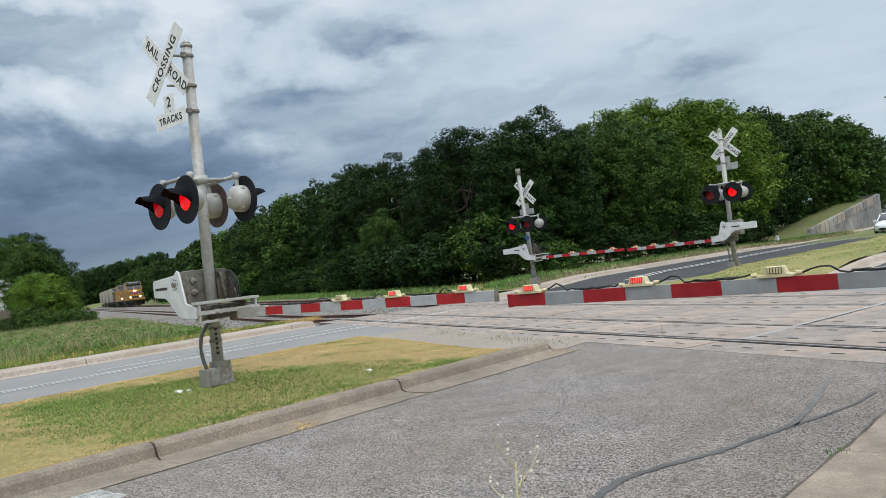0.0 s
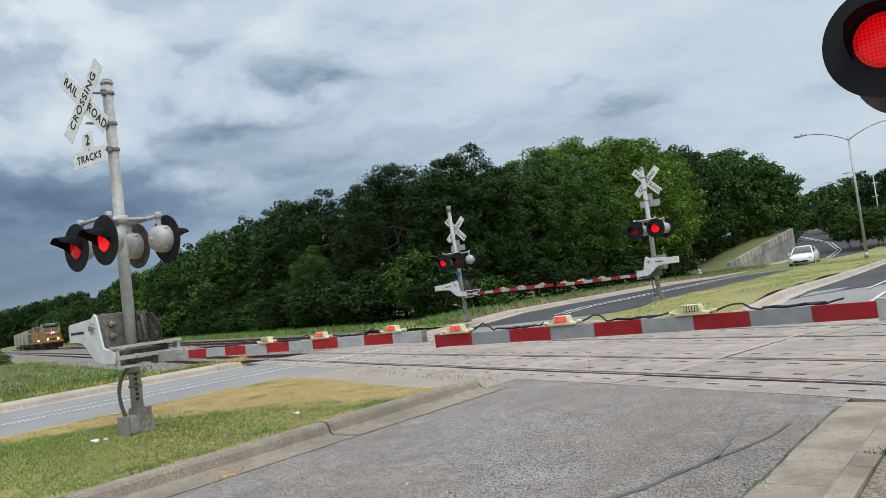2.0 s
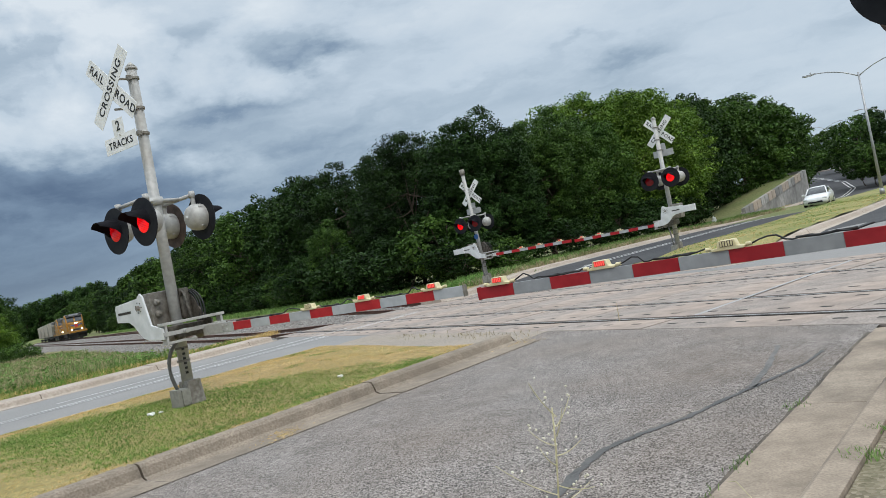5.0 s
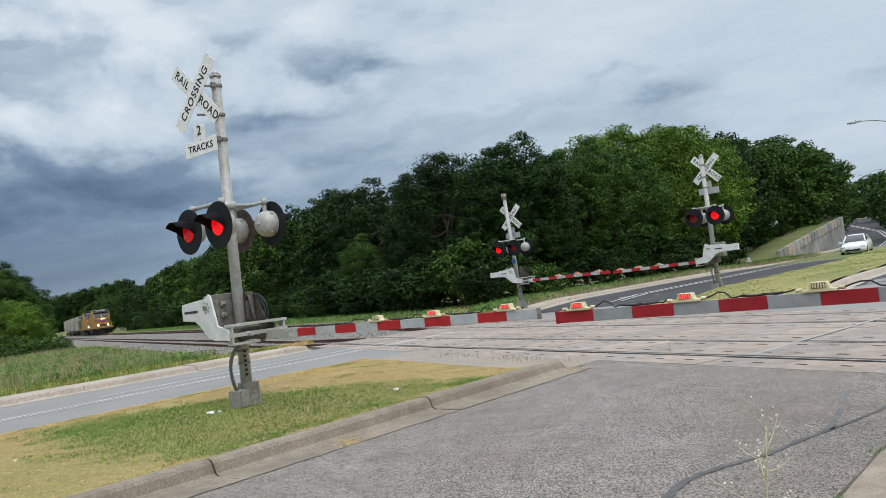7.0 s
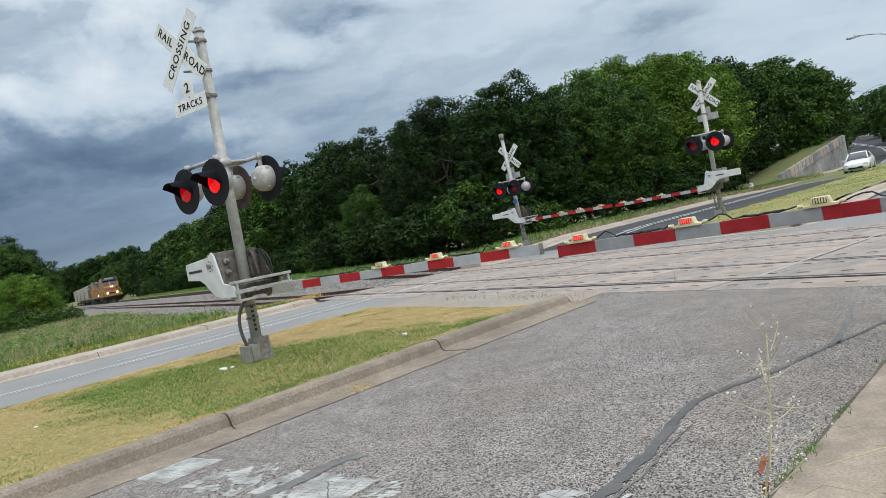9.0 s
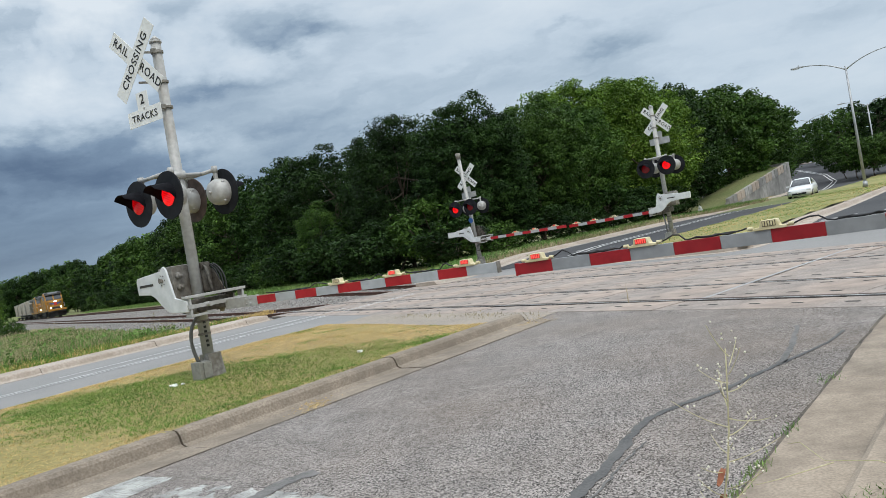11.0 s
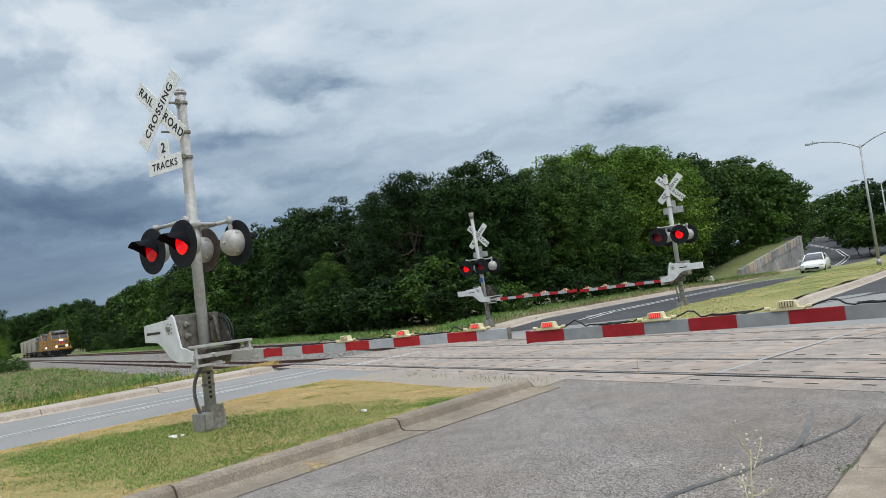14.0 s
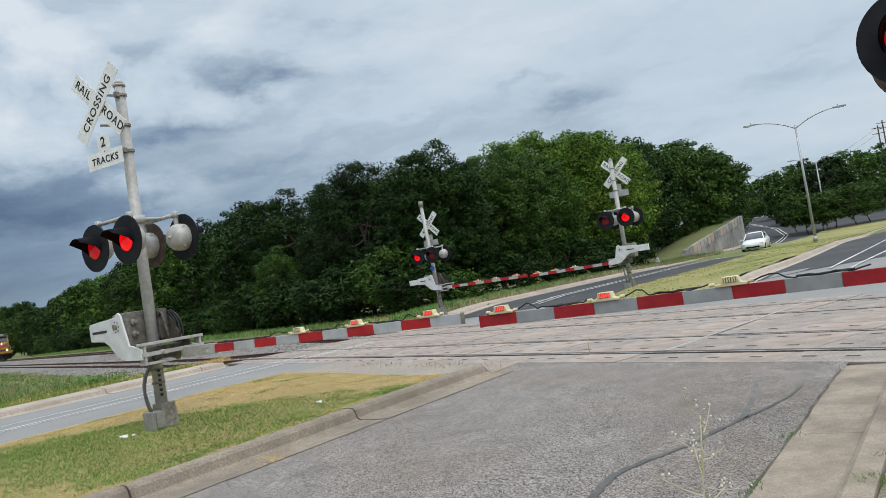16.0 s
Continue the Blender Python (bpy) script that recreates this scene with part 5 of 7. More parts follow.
OAKS = [tree_kind(s, 10.0, 3.7, 0.5, 38, 40000, 0.082, LEAF_DARK) for s in (11, 12, 13)]
OAKS += [tree_kind(s, 10.0, 3.5, 0.6, 36, 38000, 0.082, LEAF_MID) for s in (14, 15)]
MID_OAKS = [tree_kind(s, 10.0, 3.7, 0.5, 36, 14000, 0.135, mt) for s, mt in ((24, LEAF_DARK), (25, LEAF_MID), (26, LEAF_MID))]
FAR_OAKS = [tree_kind(s, 10.0, 3.6, 0.5, 34, 5600, 0.21, mt) for s, mt in ((17, LEAF_DARK), (18, LEAF_MID), (19, LEAF_MID))]
BRIGHT = tree_kind(16, 10.0, 3.9, 0.6, 40, 36000, 0.085, LEAF_LIGHT)
# dark leaves on two kinds put the shade under the wood into colour
SHRUBS = [tree_kind(s, 3.0, 1.9, 0.1, 20, 5200, 0.085, mt, 0.05) for s, mt in ((21, LEAF_MID), (22, LEAF_DARK), (23, LEAF_DARK))]
MYRTLE = tree_kind(31, 4.5, 2.0, 0.7, 22, 6000, 0.10, LEAF_MID, 0.07)
rnd = random.Random(9)


def at_ground(x, y):
    return height(*to_os(x, y)) - 0.05


def wood(x, y, h, kind=None, bright=False):
    k = kind or rnd.choice(OAKS[:3] if rnd.random() < 0.72 else OAKS[3:])
    if kind is None and math.hypot(x, y) > 62:
        k = rnd.choice(FAR_OAKS if math.hypot(x, y) > 110 else MID_OAKS)
    lab = "tall dark green broadleaf tree in the wood edge" if k in OAKS[:3] + MID_OAKS[:1] else "tall mid-green broadleaf tree in the wood edge"
    if k is BRIGHT:
        lab = "bright yellow-green broadleaf tree in the wood edge"
    plant_tree(k, x, y, at_ground(x, y), h, rnd.random() * 6.3, "tree", lab, "tree", "wood edge trees", rnd.uniform(0.9, 1.12))


# wood edge beside the tracks
t = 34.0
while t < 318:
    x, y, _ = T(24.5 + rnd.uniform(-1.2, 1.5) + min(t, 150) * 0.006, t)
    wood(x, y, rnd.uniform(8.6, 9.7) * (1.0 + 0.17 * smooth(36, 75, t)))
    t += rnd.uniform(3.6, 5.0) * (1 + t / 160)
t = 36.0
while t < 120:
    x, y, _ = T(30.5 + rnd.uniform(-1.5, 1.5), t)
    wood(x, y, rnd.uniform(9.0, 10.0) + 1.3 * smooth(40, 75, t) - 0.8)
    t += rnd.uniform(5.0, 7.0) * (1 + t / 200)
# wood edge beside the far road
for s, o, h, br in ((35.5, -22.0, 8.4, 0), (38.5, -24.6, 9.2, 0), (40.5, -21.8, 8.9, 0), (44, -23.8, 9.0, 0), (46.2, -21.6, 9.8, 0), (49, -24.5, 11.6, 1), (51.5, -21.9, 11.4, 1), (55.5, -22.4, 12.0, 1),
                    (59.5, -22.6, 11.8, 1), (56, -26, 11.0, 0), (63.5, -24.6, 9.6, 1), (65, -28, 11.9, 0), (70, -28.5, 13.2, 0), (75, -29.0, 14.0, 0), (80, -29, 14.6, 0), (85, -29.0, 15.0, 0), (90, -28.5, 15.2, 0), (96, -27.4, 15.0, 0),
                    (102, -26.6, 14.2, 0), (108, -26.6, 13.2, 0), (62, -30, 11.6, 0), (42, -28, 9.9, 0), (48, -30, 10.4, 0), (114, -27.5, 11.0, 0), (67.0, -25.4, 6.8, 1)):
    x, y, _ = W(o, s)
    wood(x, y, h * (0.96 if br else 0.96 if s > 64 else 0.9), BRIGHT if br else MID_OAKS[0 if int(s) % 3 else 1] if s > 64 else None)
# undergrowth along the foot of the wood
t = 31.5
while t < 170:
    x, y, _ = T(21.6 + rnd.uniform(-0.7, 0.9), t)
    plant_tree(rnd.choice(SHRUBS), x, y, at_ground(x, y) - 0.1, rnd.uniform(1.8, 4.0), rnd.random() * 6, "shrub", "dense green shrub at the foot of the wood", "shrub", "wood edge shrubs", rnd.uniform(1.0, 1.4))
    t += rnd.uniform(1.5, 2.4) * (1 + t / 110)
s = 32.0
while s < 58:
    x, y, _ = W(-19.9 + rnd.uniform(-0.6, 0.4), s)
    plant_tree(rnd.choice(SHRUBS), x, y, at_ground(x, y) - 0.1, rnd.uniform(1.7, 3.6), rnd.random() * 6, "shrub", "dense green shrub at the foot of the wood", "shrub", "wood edge shrubs", rnd.uniform(1.0, 1.35))
    s += rnd.uniform(3.0, 5.5)
x, y, _ = T(21.2, 47)
plant_tree(OAKS[4], x, y, at_ground(x, y), 5.4, 1.2, "tree", "small light-green tree before the dark wood", "tree", "wood edge trees", 0.9)
# tall trees that close the far end of the tracks
for k in range(22):
    az, d = -36.6 + 0.26 * k, 338 + 14 * (k % 3)
    x, y = 1.5 + d * math.sin(radians(az)), 0.6 + d * math.cos(radians(az))
    plant_tree(FAR_OAKS[k % 3], x, y, -0.5, d * math.tan(radians(2.25 + 0.17 * (az + 36.6) + 0.25 * math.sin(k * 2.1))) + 2.0, rnd.random() * 6, "tree", "tall green tree where the tracks leave view", "tree", "far trackside trees", 0.8)
# trees beyond the meadow
for az, d, h, k in ((-40.4, 112, 11.0, 4), (-41.6, 112, 10.6, 3), (-39.3, 104, 10.4, 4), (-39.3, 118, 12.2, 0), (-38.5, 71, 7.0, 4), (-38.0, 72, 6.7, 0), (-37.5, 74, 5.6, 4), (-36.9, 76, 4.2, 3),
                    (-38.6, 64, 4.4, 3), (-38.1, 61, 4.4, 4), (-37.5, 62, 3.9, 3), (-36.9, 64, 2.8, 3)):
    x, y = 1.5 + d * math.sin(radians(az)), 0.6 + d * math.cos(radians(az))
    plant_tree(BRIGHT if d < 66 else OAKS[k], x, y, -0.1, h, rnd.random() * 6, "tree", "leafy green tree beside the meadow and the tracks", "tree", "meadow trees", 1.1)
for az, d, h in ((-36.2, 60, 1.6), (-37.0, 57, 1.5), (-38.3, 55, 1.5), (-35.6, 56, 1.2), (-38.7, 56, 1.9), (-37.7, 56, 1.3), (-42.6, 66, 1.7), (-41.8, 64, 1.6), (-43.4, 66, 1.7), (-40.9, 62, 1.4)):
    x, y = 1.5 + d * math.sin(radians(az)), 0.6 + d * math.cos(radians(az))
    plant_tree(SHRUBS[0], x, y, -0.15, h, rnd.random() * 6, "shrub", "green shrub at the edge of the meadow", "shrub", "meadow shrubs", 1.3)
# trees beyond the bend and on the island
for az, d, h in ((21.2, 150, 9.0), (22.4, 128, 9.6), (23.6, 135, 9.8), (24.8, 126, 9.6), (26.0, 138, 10.4), (27.2, 128, 9.4), (28.4, 140, 9.8), (29.8, 135, 8.8), (31.4, 130, 8.0), (33.0, 140, 9), (20.4, 190, 8.5), (19.6, 230, 9)):
    x, y = 1.5 + d * math.sin(radians(az)), 0.6 + d * math.cos(radians(az))
    plant_tree(rnd.choice(FAR_OAKS), x, y, at_ground(x, y) - 0.3, h, rnd.random() * 6, "tree", "round green tree beyond the road bend", "tree", "trees beyond the bend", 1.1)
for k in range(16):
    az, d = 18.6 + 0.95 * k, 172 + 9 * (k % 3)
    x, y = 1.5 + d * math.sin(radians(az)), 0.6 + d * math.cos(radians(az))
    plant_tree(SHRUBS[k % 3], x, y, at_ground(x, y) - 0.4, 4.2 + 0.6 * math.sin(k * 1.9), k * 1.3, "shrub", "dense green shrub beyond the road bend", "shrub", "shrubs beyond the bend", 1.2)
for az, d, h in ((22.4, 104, 4.4), (23.1, 98, 5.0), (24.1, 97, 4.6), (24.8, 102, 4.9), (26.0, 99, 5.2), (26.8, 104, 5.0)):
    x, y = 1.5 + d * math.sin(radians(az)), 0.6 + d * math.cos(radians(az))
    plant_tree(MYRTLE, x, y, at_ground(x, y) + 0.1, h, rnd.random() * 6, "small_tree", "small multi-leaved green tree on the grass island", "tree", "island trees", 1.1)


# ---------------------------------------------------------------- retaining wall and embankment
WALL = surf("stained_grey_concrete", (0.24, 0.235, 0.225), (0.36, 0.355, 0.34), 2.0, 0.9, bump=0.2, big=0.35, big_col=(0.13, 0.13, 0.125), big_amt=0.8, vary=0.2)


def build_wall():
    root = thing("retaining_wall", "stained grey concrete retaining wall with panel parapet", "wall")
    root["kind"] = "structure"
    a, b = (-21.9, 76.0), (-21.3, 98.6)
    n = 9
    for i in range(n):
        f0, f1 = i / n, (i + 1) / n
        o0, s0 = a[0] + (b[0] - a[0]) * f0, a[1] + (b[1] - a[1]) * f0
        o1, s1 = a[0] + (b[0] - a[0]) * f1, a[1] + (b[1] - a[1]) * f1
        bm = bmesh.new()
        cols = []
        for o, s, f in ((o0, s0 + 0.02, f0), (o1, s1 - 0.02, f1)):
            base, top = height(o, s) - 0.2, 0.5 + 2.95 * f
            cols.append([bm.verts.new(W(o + d, s, z)) for d, z in ((0.0, base), (0.0, top), (-0.4, top), (-0.4, base))])
        p, q = cols
        for k in range(3):
            bm.faces.new((p[k], p[k + 1], q[k + 1], q[k]))
        bm.faces.new(p)
        bm.faces.new(q[::-1])
        bmesh.ops.recalc_face_normals(bm, faces=bm.faces)
        part("wall_panel", bm, WALL, root)
        bm = bmesh.new()
        for k in range(2):
            g0, g1 = f0 + (f1 - f0) * k / 2, f0 + (f1 - f0) * (k + 1) / 2
            vs = []
            for g in (g0 + 0.004, g1 - 0.004):
                o, s, top = a[0] + (b[0] - a[0]) * g, a[1] + (b[1] - a[1]) * g, 0.5 + 2.95 * g
                vs.append([bm.verts.new(W(o + d, s, z)) for d, z in ((0.08, top - 0.45), (0.08, top + 0.35), (-0.3, top + 0.35), (-0.3, top - 0.45))])
            p, q = vs
            for m in range(4):
                bm.faces.new((p[m], p[(m + 1) % 4], q[(m + 1) % 4], q[m]))
            bm.faces.new(p)
            bm.faces.new(q[::-1])
        bmesh.ops.recalc_face_normals(bm, faces=bm.faces)
        part("parapet_panel", bm, CONCRETE_PALE if i % 2 else WALL, root)
    bm = bmesh.new()
    vs = [bm.verts.new(W(o, 98.6 + ds, z)) for o, ds, z in ((-21.3, 0, 0.2), (-21.3, 0, 3.8), (-34, 6, 3.9), (-34, 6, 0.2), (-21.3, 0.4, 0.2), (-21.3, 0.4, 3.8), (-34, 6.4, 3.9), (-34, 6.4, 0.2))]
    for q in ((0, 1, 2, 3), (4, 7, 6, 5), (1, 5, 6, 2), (0, 4, 5, 1)):
        bm.faces.new([vs[k] for k in q])
    bmesh.ops.recalc_face_normals(bm, faces=bm.faces)
    part("wing_wall", bm, WALL, root)


build_wall()
# pale kerb on the far side of the bend
rows = [(19.2, 184), (20.0, 178), (20.9, 168), (21.8, 158), (22.7, 148), (23.6, 138)]
bm = bmesh.new()
rings = []
for az, d in rows:
    x, y = 1.5 + d * math.sin(radians(az)), 0.6 + d * math.cos(radians(az))
    out = Vector((math.sin(radians(az)), math.cos(radians(az)), 0))
    rings.append([bm.verts.new(Vector((x, y, height(*to_os(x, y)))) + out * q + Vector((0, 0, z))) for q, z in ((0.0, -0.1), (0.0, 0.16), (1.6, 0.32), (1.6, -0.1))])
for ra, rb in zip(rings, rings[1:]):
    for k in range(3):
        bm.faces.new((ra[k], ra[k + 1], rb[k + 1], rb[k]))
bmesh.ops.recalc_face_normals(bm, faces=bm.faces)
link("kerb_bend", bm, CONCRETE_PALE, None, "pale concrete kerb on the outside of the bend", "structure", "kerb")
strip("embankment", -34, lambda v: -22.2 + 0.5 * v, 72, 98.5, FIELD, lambda o, s: (0.2 + 3.1 * smooth(74, 99, s)) * smooth(-34, -24, o) + 0.1 - height(o, s) * 0.8, 8, 14, label="grass embankment behind the retaining wall", category="grass")


# ---------------------------------------------------------------- street lamps, poles, hydrant
GALV = surf("galvanised_steel", (0.34, 0.35, 0.36), (0.45, 0.46, 0.47), 10, 0.5, 0.5, bump=0.05, big=2)
LAMP_GLASS = surf("lamp_glass", (0.5, 0.5, 0.48), (0.6, 0.6, 0.58), 10, 0.2, bump=0)


def street_lamp(x, y, z, h, reach, turn, label="tall grey street lamp with two curved arms", arms=(1, -1)):
    root = thing("street_lamp", label, "street lamp", pose(x, y, z, 0, 0, turn), "street lamps")
    bm = bmesh.new()
    cyl(bm, (0, 0, -0.1), (0, 0, h), 0.11, 0.06, 14)
    cyl(bm, (0, 0, -0.1), (0, 0, 0.3), 0.17, 0.15, 14)
    part("pole", bm, GALV, root, "", True)
    for a in arms:
        bm = bmesh.new()
        tube(bm, arc((0, 0, h - 0.25), (a * reach * 0.45, 0, h + 0.55), (a * reach, 0, h + 0.62), 10), 0.045, 8, 0.032)
        part("arm", bm, GALV, root, "", True)
        bm = bmesh.new()
        prism(bm, [(-0.42, -0.05), (0.3, -0.13), (0.42, -0.06), (0.42, 0.06), (0.3, 0.13), (-0.42, 0.05)], -0.05, 0.06, pose(a * (reach + 0.3), 0, h + 0.62, 0, 0, 0 if a > 0 else 180), 0.02)
        head = part("lamp_head", bm, GALV, root, "flat cobra-head luminaire")
        bm = bmesh.new()
        box(bm, (a * (reach + 0.4), 0, h + 0.56), (0.4, 0.2, 0.04), bevel=0.015)
        part("diffuser", bm, LAMP_GLASS, head)
        bm = bmesh.new()
        cyl(bm, (a * (reach + 0.2), 0, h + 0.67), (a * (reach + 0.2), 0, h + 0.78), 0.04, seg=8)
        part("photocell", bm, GALV, head)
    return root


street_lamp(25.1, 55.0, 0.3, 8.2, 2.6, -24)


def polar(az, d):
    return 1.5 + d * math.sin(radians(az)), 0.6 + d * math.cos(radians(az))


for az, d, h in ((20.72, 165, 8.4), (24.3, 105, 8.4), (28.6, 150, 8.4), (20.1, 230, 8.6)):
    x, y = polar(az, d)
    street_lamp(x, y, at_ground(x, y), h, 2.4, -24 if az < 29 else -60, "distant grey street lamp with two curved arms")
WOODPOLE = surf("weathered_pole_wood", (0.10, 0.075, 0.06), (0.18, 0.14, 0.11), 14, 0.9, bump=0.2, big=1)
pts = []
for az, d, h in ((28.2, 190, 15.5), (28.5, 196, 17), (29.4, 205, 16), (32.5, 170, 14)):
    x, y = polar(az, d)
    z = at_ground(x, y)
    root = thing("utility_pole", "tall brown wooden utility pole with crossarms", "utility pole", pose(x, y, z, 0, 0, -20), "utility poles")
    bm = bmesh.new()
    cyl(bm, (0, 0, -0.2), (0, 0, h), 0.2, 0.13, 10)
    part("pole", bm, WOODPOLE, root)
    for dz in (0.5, 1.7):
        bm = bmesh.new()
        box(bm, (0, 0.15, h - dz), (2.4, 0.12, 0.14))
        part("crossarm", bm, WOODPOLE, root)
    pts.append(Vector((x, y, z + h - 0.4)))
for dz in (0, 1.2):
    bm = bmesh.new()
    a, b = pts[0] - Vector((0, 0, dz)), Vector((*polar(20.5, 210), 11.5 - dz))
    tube(bm, arc(a, (a + b) / 2 - Vector((0, 0, 3)), b, 14), 0.02, 5)
    link("power_line", bm, CABLE, None, "thin black overhead power line", "structure", "power line")

HYD = surf("pale_hydrant_paint", (0.5, 0.52, 0.5), (0.62, 0.63, 0.6), 10, 0.5, bump=0.05)
hx, hy, _ = W(-18.0, 56.5)
hyd = thing("fire_hydrant", "small pale fire hydrant in the grass", "hydrant", pose(hx, hy, at_ground(hx, hy) + 0.12))
bm = bmesh.new()
cyl(bm, (0, 0, 0), (0, 0, 0.55), 0.11, 0.1, 14)
cyl(bm, (0, 0, 0), (0, 0, 0.06), 0.17, 0.17, 14)
part("barrel", bm, HYD, hyd, "", True)
bm = bmesh.new()
bmesh.ops.create_uvsphere(bm, u_segments=14, v_segments=8, radius=0.13, matrix=Matrix.Translation((0, 0, 0.56)) @ Matrix.Diagonal((1, 1, 0.9, 1)))
cyl(bm, (0, 0, 0.66), (0, 0, 0.74), 0.03, seg=6)
part("bonnet", bm, HYD, hyd, "", True)
for d in ((1, 0), (-1, 0), (0, -1)):
    bm = bmesh.new()
    cyl(bm, (0, 0, 0.4), (0.17 * d[0], 0.17 * d[1], 0.4), 0.06, seg=10)
    part("outlet", bm, HYD, hyd)


# ---------------------------------------------------------------- parked look of the white car on the far road
CAR_WHITE = surf("white_car_paint", (0.68, 0.69, 0.70), (0.74, 0.75, 0.76), 3, 0.18, bump=0, big=0.8, big_col=(0.66, 0.67, 0.68), big_amt=0.4, spec=0.6)
GLASS_DARK = surf("tinted_glass", (0.03, 0.035, 0.04), (0.05, 0.055, 0.06), 4, 0.06, bump=0, spec=0.7)
TYRE = surf("tyre_rubber", (0.018, 0.018, 0.018), (0.035, 0.035, 0.035), 20, 0.85, bump=0.1)
RIM = surf("alloy_rim", (0.42, 0.43, 0.44), (0.52, 0.53, 0.54), 10, 0.35, 0.7, bump=0)
HEADLAMP = surf("clear_headlamp", (0.55, 0.57, 0.6), (0.7, 0.72, 0.75), 10, 0.1, bump=0, spec=0.8)


def loft(bm, stations):
    """Stations: y, list of (x, z) half outline from bottom centre to top centre."""
    rings = []
    for y, half in stations:
        full = [(x, z) for x, z in half] + [(-x, z) for x, z in half[::-1]]
        rings.append([bm.verts.new((x, y, z)) for x, z in full])
    n = len(rings[0])
    for a, b in zip(rings, rings[1:]):
        for k in range(n):
            bm.faces.new((a[k], a[(k + 1) % n], b[(k + 1) % n], b[k]))
    bm.faces.new(rings[0][::-1])
    bm.faces.new(rings[-1])
    bmesh.ops.recalc_face_normals(bm, faces=bm.faces)


def build_car(m):
    car = thing("car", "white hatchback car driving on the far road", "car", m)
    bm = bmesh.new()
    # front at -y
    loft(bm, [(-2.24, [(0.3, 0.28), (0.62, 0.3), (0.68, 0.5), (0.5, 0.62), (0.2, 0.64)]),
              (-2.05, [(0.5, 0.2), (0.8, 0.24), (0.84, 0.55), (0.66, 0.72), (0.3, 0.75)]),
              (-1.5, [(0.6, 0.18), (0.87, 0.24), (0.89, 0.66), (0.74, 0.84), (0.35, 0.88)]),
              (-0.9, [(0.6, 0.18), (0.87, 0.24), (0.89, 0.75), (0.8, 0.93), (0.4, 0.98)]),
              (0.9, [(0.6, 0.18), (0.87, 0.24), (0.89, 0.8), (0.84, 0.95), (0.4, 1.0)]),
              (1.8, [(0.6, 0.2), (0.86, 0.26), (0.87, 0.82), (0.8, 1.0), (0.4, 1.05)]),
              (2.22, [(0.5, 0.3), (0.74, 0.34), (0.76, 0.8), (0.68, 0.98), (0.3, 1.02)])])
    body = part("body", bm, CAR_WHITE, car, "", True)
    bm = bmesh.new()
    loft(bm, [(-1.05, [(0.5, 0.9), (0.74, 0.9), (0.72, 0.93), (0.6, 0.96), (0.3, 0.97)]),
              (-0.25, [(0.5, 0.9), (0.78, 0.9), (0.66, 1.3), (0.56, 1.4), (0.3, 1.43)]),
              (0.4, [(0.5, 0.9), (0.79, 0.9), (0.65, 1.38), (0.56, 1.47), (0.3, 1.49)]),
              (1.3, [(0.5, 0.9), (0.78, 0.92), (0.62, 1.3), (0.52, 1.38), (0.3, 1.4)]),
              (2.05, [(0.5, 0.9), (0.7, 0.95), (0.6, 1.06), (0.5, 1.1), (0.3, 1.12)])])
    part("greenhouse", bm, GLASS_DARK, car, "dark windscreen and side glass", True)
    bm = bmesh.new()
    loft(bm, [(-0.22, [(0.1, 1.435), (0.5, 1.42), (0.56, 1.415), (0.5, 1.44), (0.2, 1.45)]), (0.4, [(0.1, 1.49), (0.54, 1.475), (0.58, 1.47), (0.5, 1.5), (0.2, 1.515)]),
              (1.3, [(0.1, 1.4), (0.5, 1.38), (0.55, 1.375), (0.48, 1.41), (0.2, 1.425)])])
    part("roof", bm, CAR_WHITE, car, "", True)
    for sx in (-1, 1):
        for a, b in (((0.75, -1.02, 0.93), (0.6, -0.26, 1.4)), ((0.6, 1.32, 1.37), (0.74, 1.95, 0.98))):
            bm = bmesh.new()
            tube(bm, [(sx * a[0], a[1], a[2]), (sx * b[0], b[1], b[2])], 0.045, 8)
            part("roof_pillar", bm, CAR_WHITE, car)
        bm = bmesh.new()
        box(bm, (sx * 0.62, -2.08, 0.62), (0.3, 0.3, 0.13), Euler((0.3, 0, sx * 0.45)).to_matrix(), 0.04)
        part("headlight", bm, HEADLAMP, car, "clear headlight")
        bm = bmesh.new()
        box(bm, (sx * 0.95, -0.75, 0.98), (0.2, 0.12, 0.13), bevel=0.04)
        part("wing_mirror", bm, CAR_WHITE, car)
        for y in (-1.42, 1.32):
            bm = bmesh.new()
            cyl(bm, (sx * 0.7, y, 0.31), (sx * 0.89, y, 0.31), 0.31, 0.3, 24)
            wheel = part("wheel", bm, TYRE, car, "black tyre")
            bm = bmesh.new()
            cyl(bm, (sx * 0.88, y, 0.31), (sx * 0.905, y, 0.31), 0.2, 0.17, 16)
            part("rim", bm, RIM, wheel, "alloy rim")
    bm = bmesh.new()
    box(bm, (0, -2.2, 0.36), (1.0, 0.12, 0.14), bevel=0.03)
    part("grille", bm, BLACK, car, "black lower grille")
    bm = bmesh.new()
    box(bm, (0, -2.27, 0.46), (0.31, 0.02, 0.12), bevel=0.004)
    part("plate_blank", bm, SIGN_WHITE, car, "plain pale plate")
    return car


build_car(pose(*W(-13.1, 66.0, height(-13.1, 66.0) + 0.03), 0, 0, ROAD_TURN + 5))


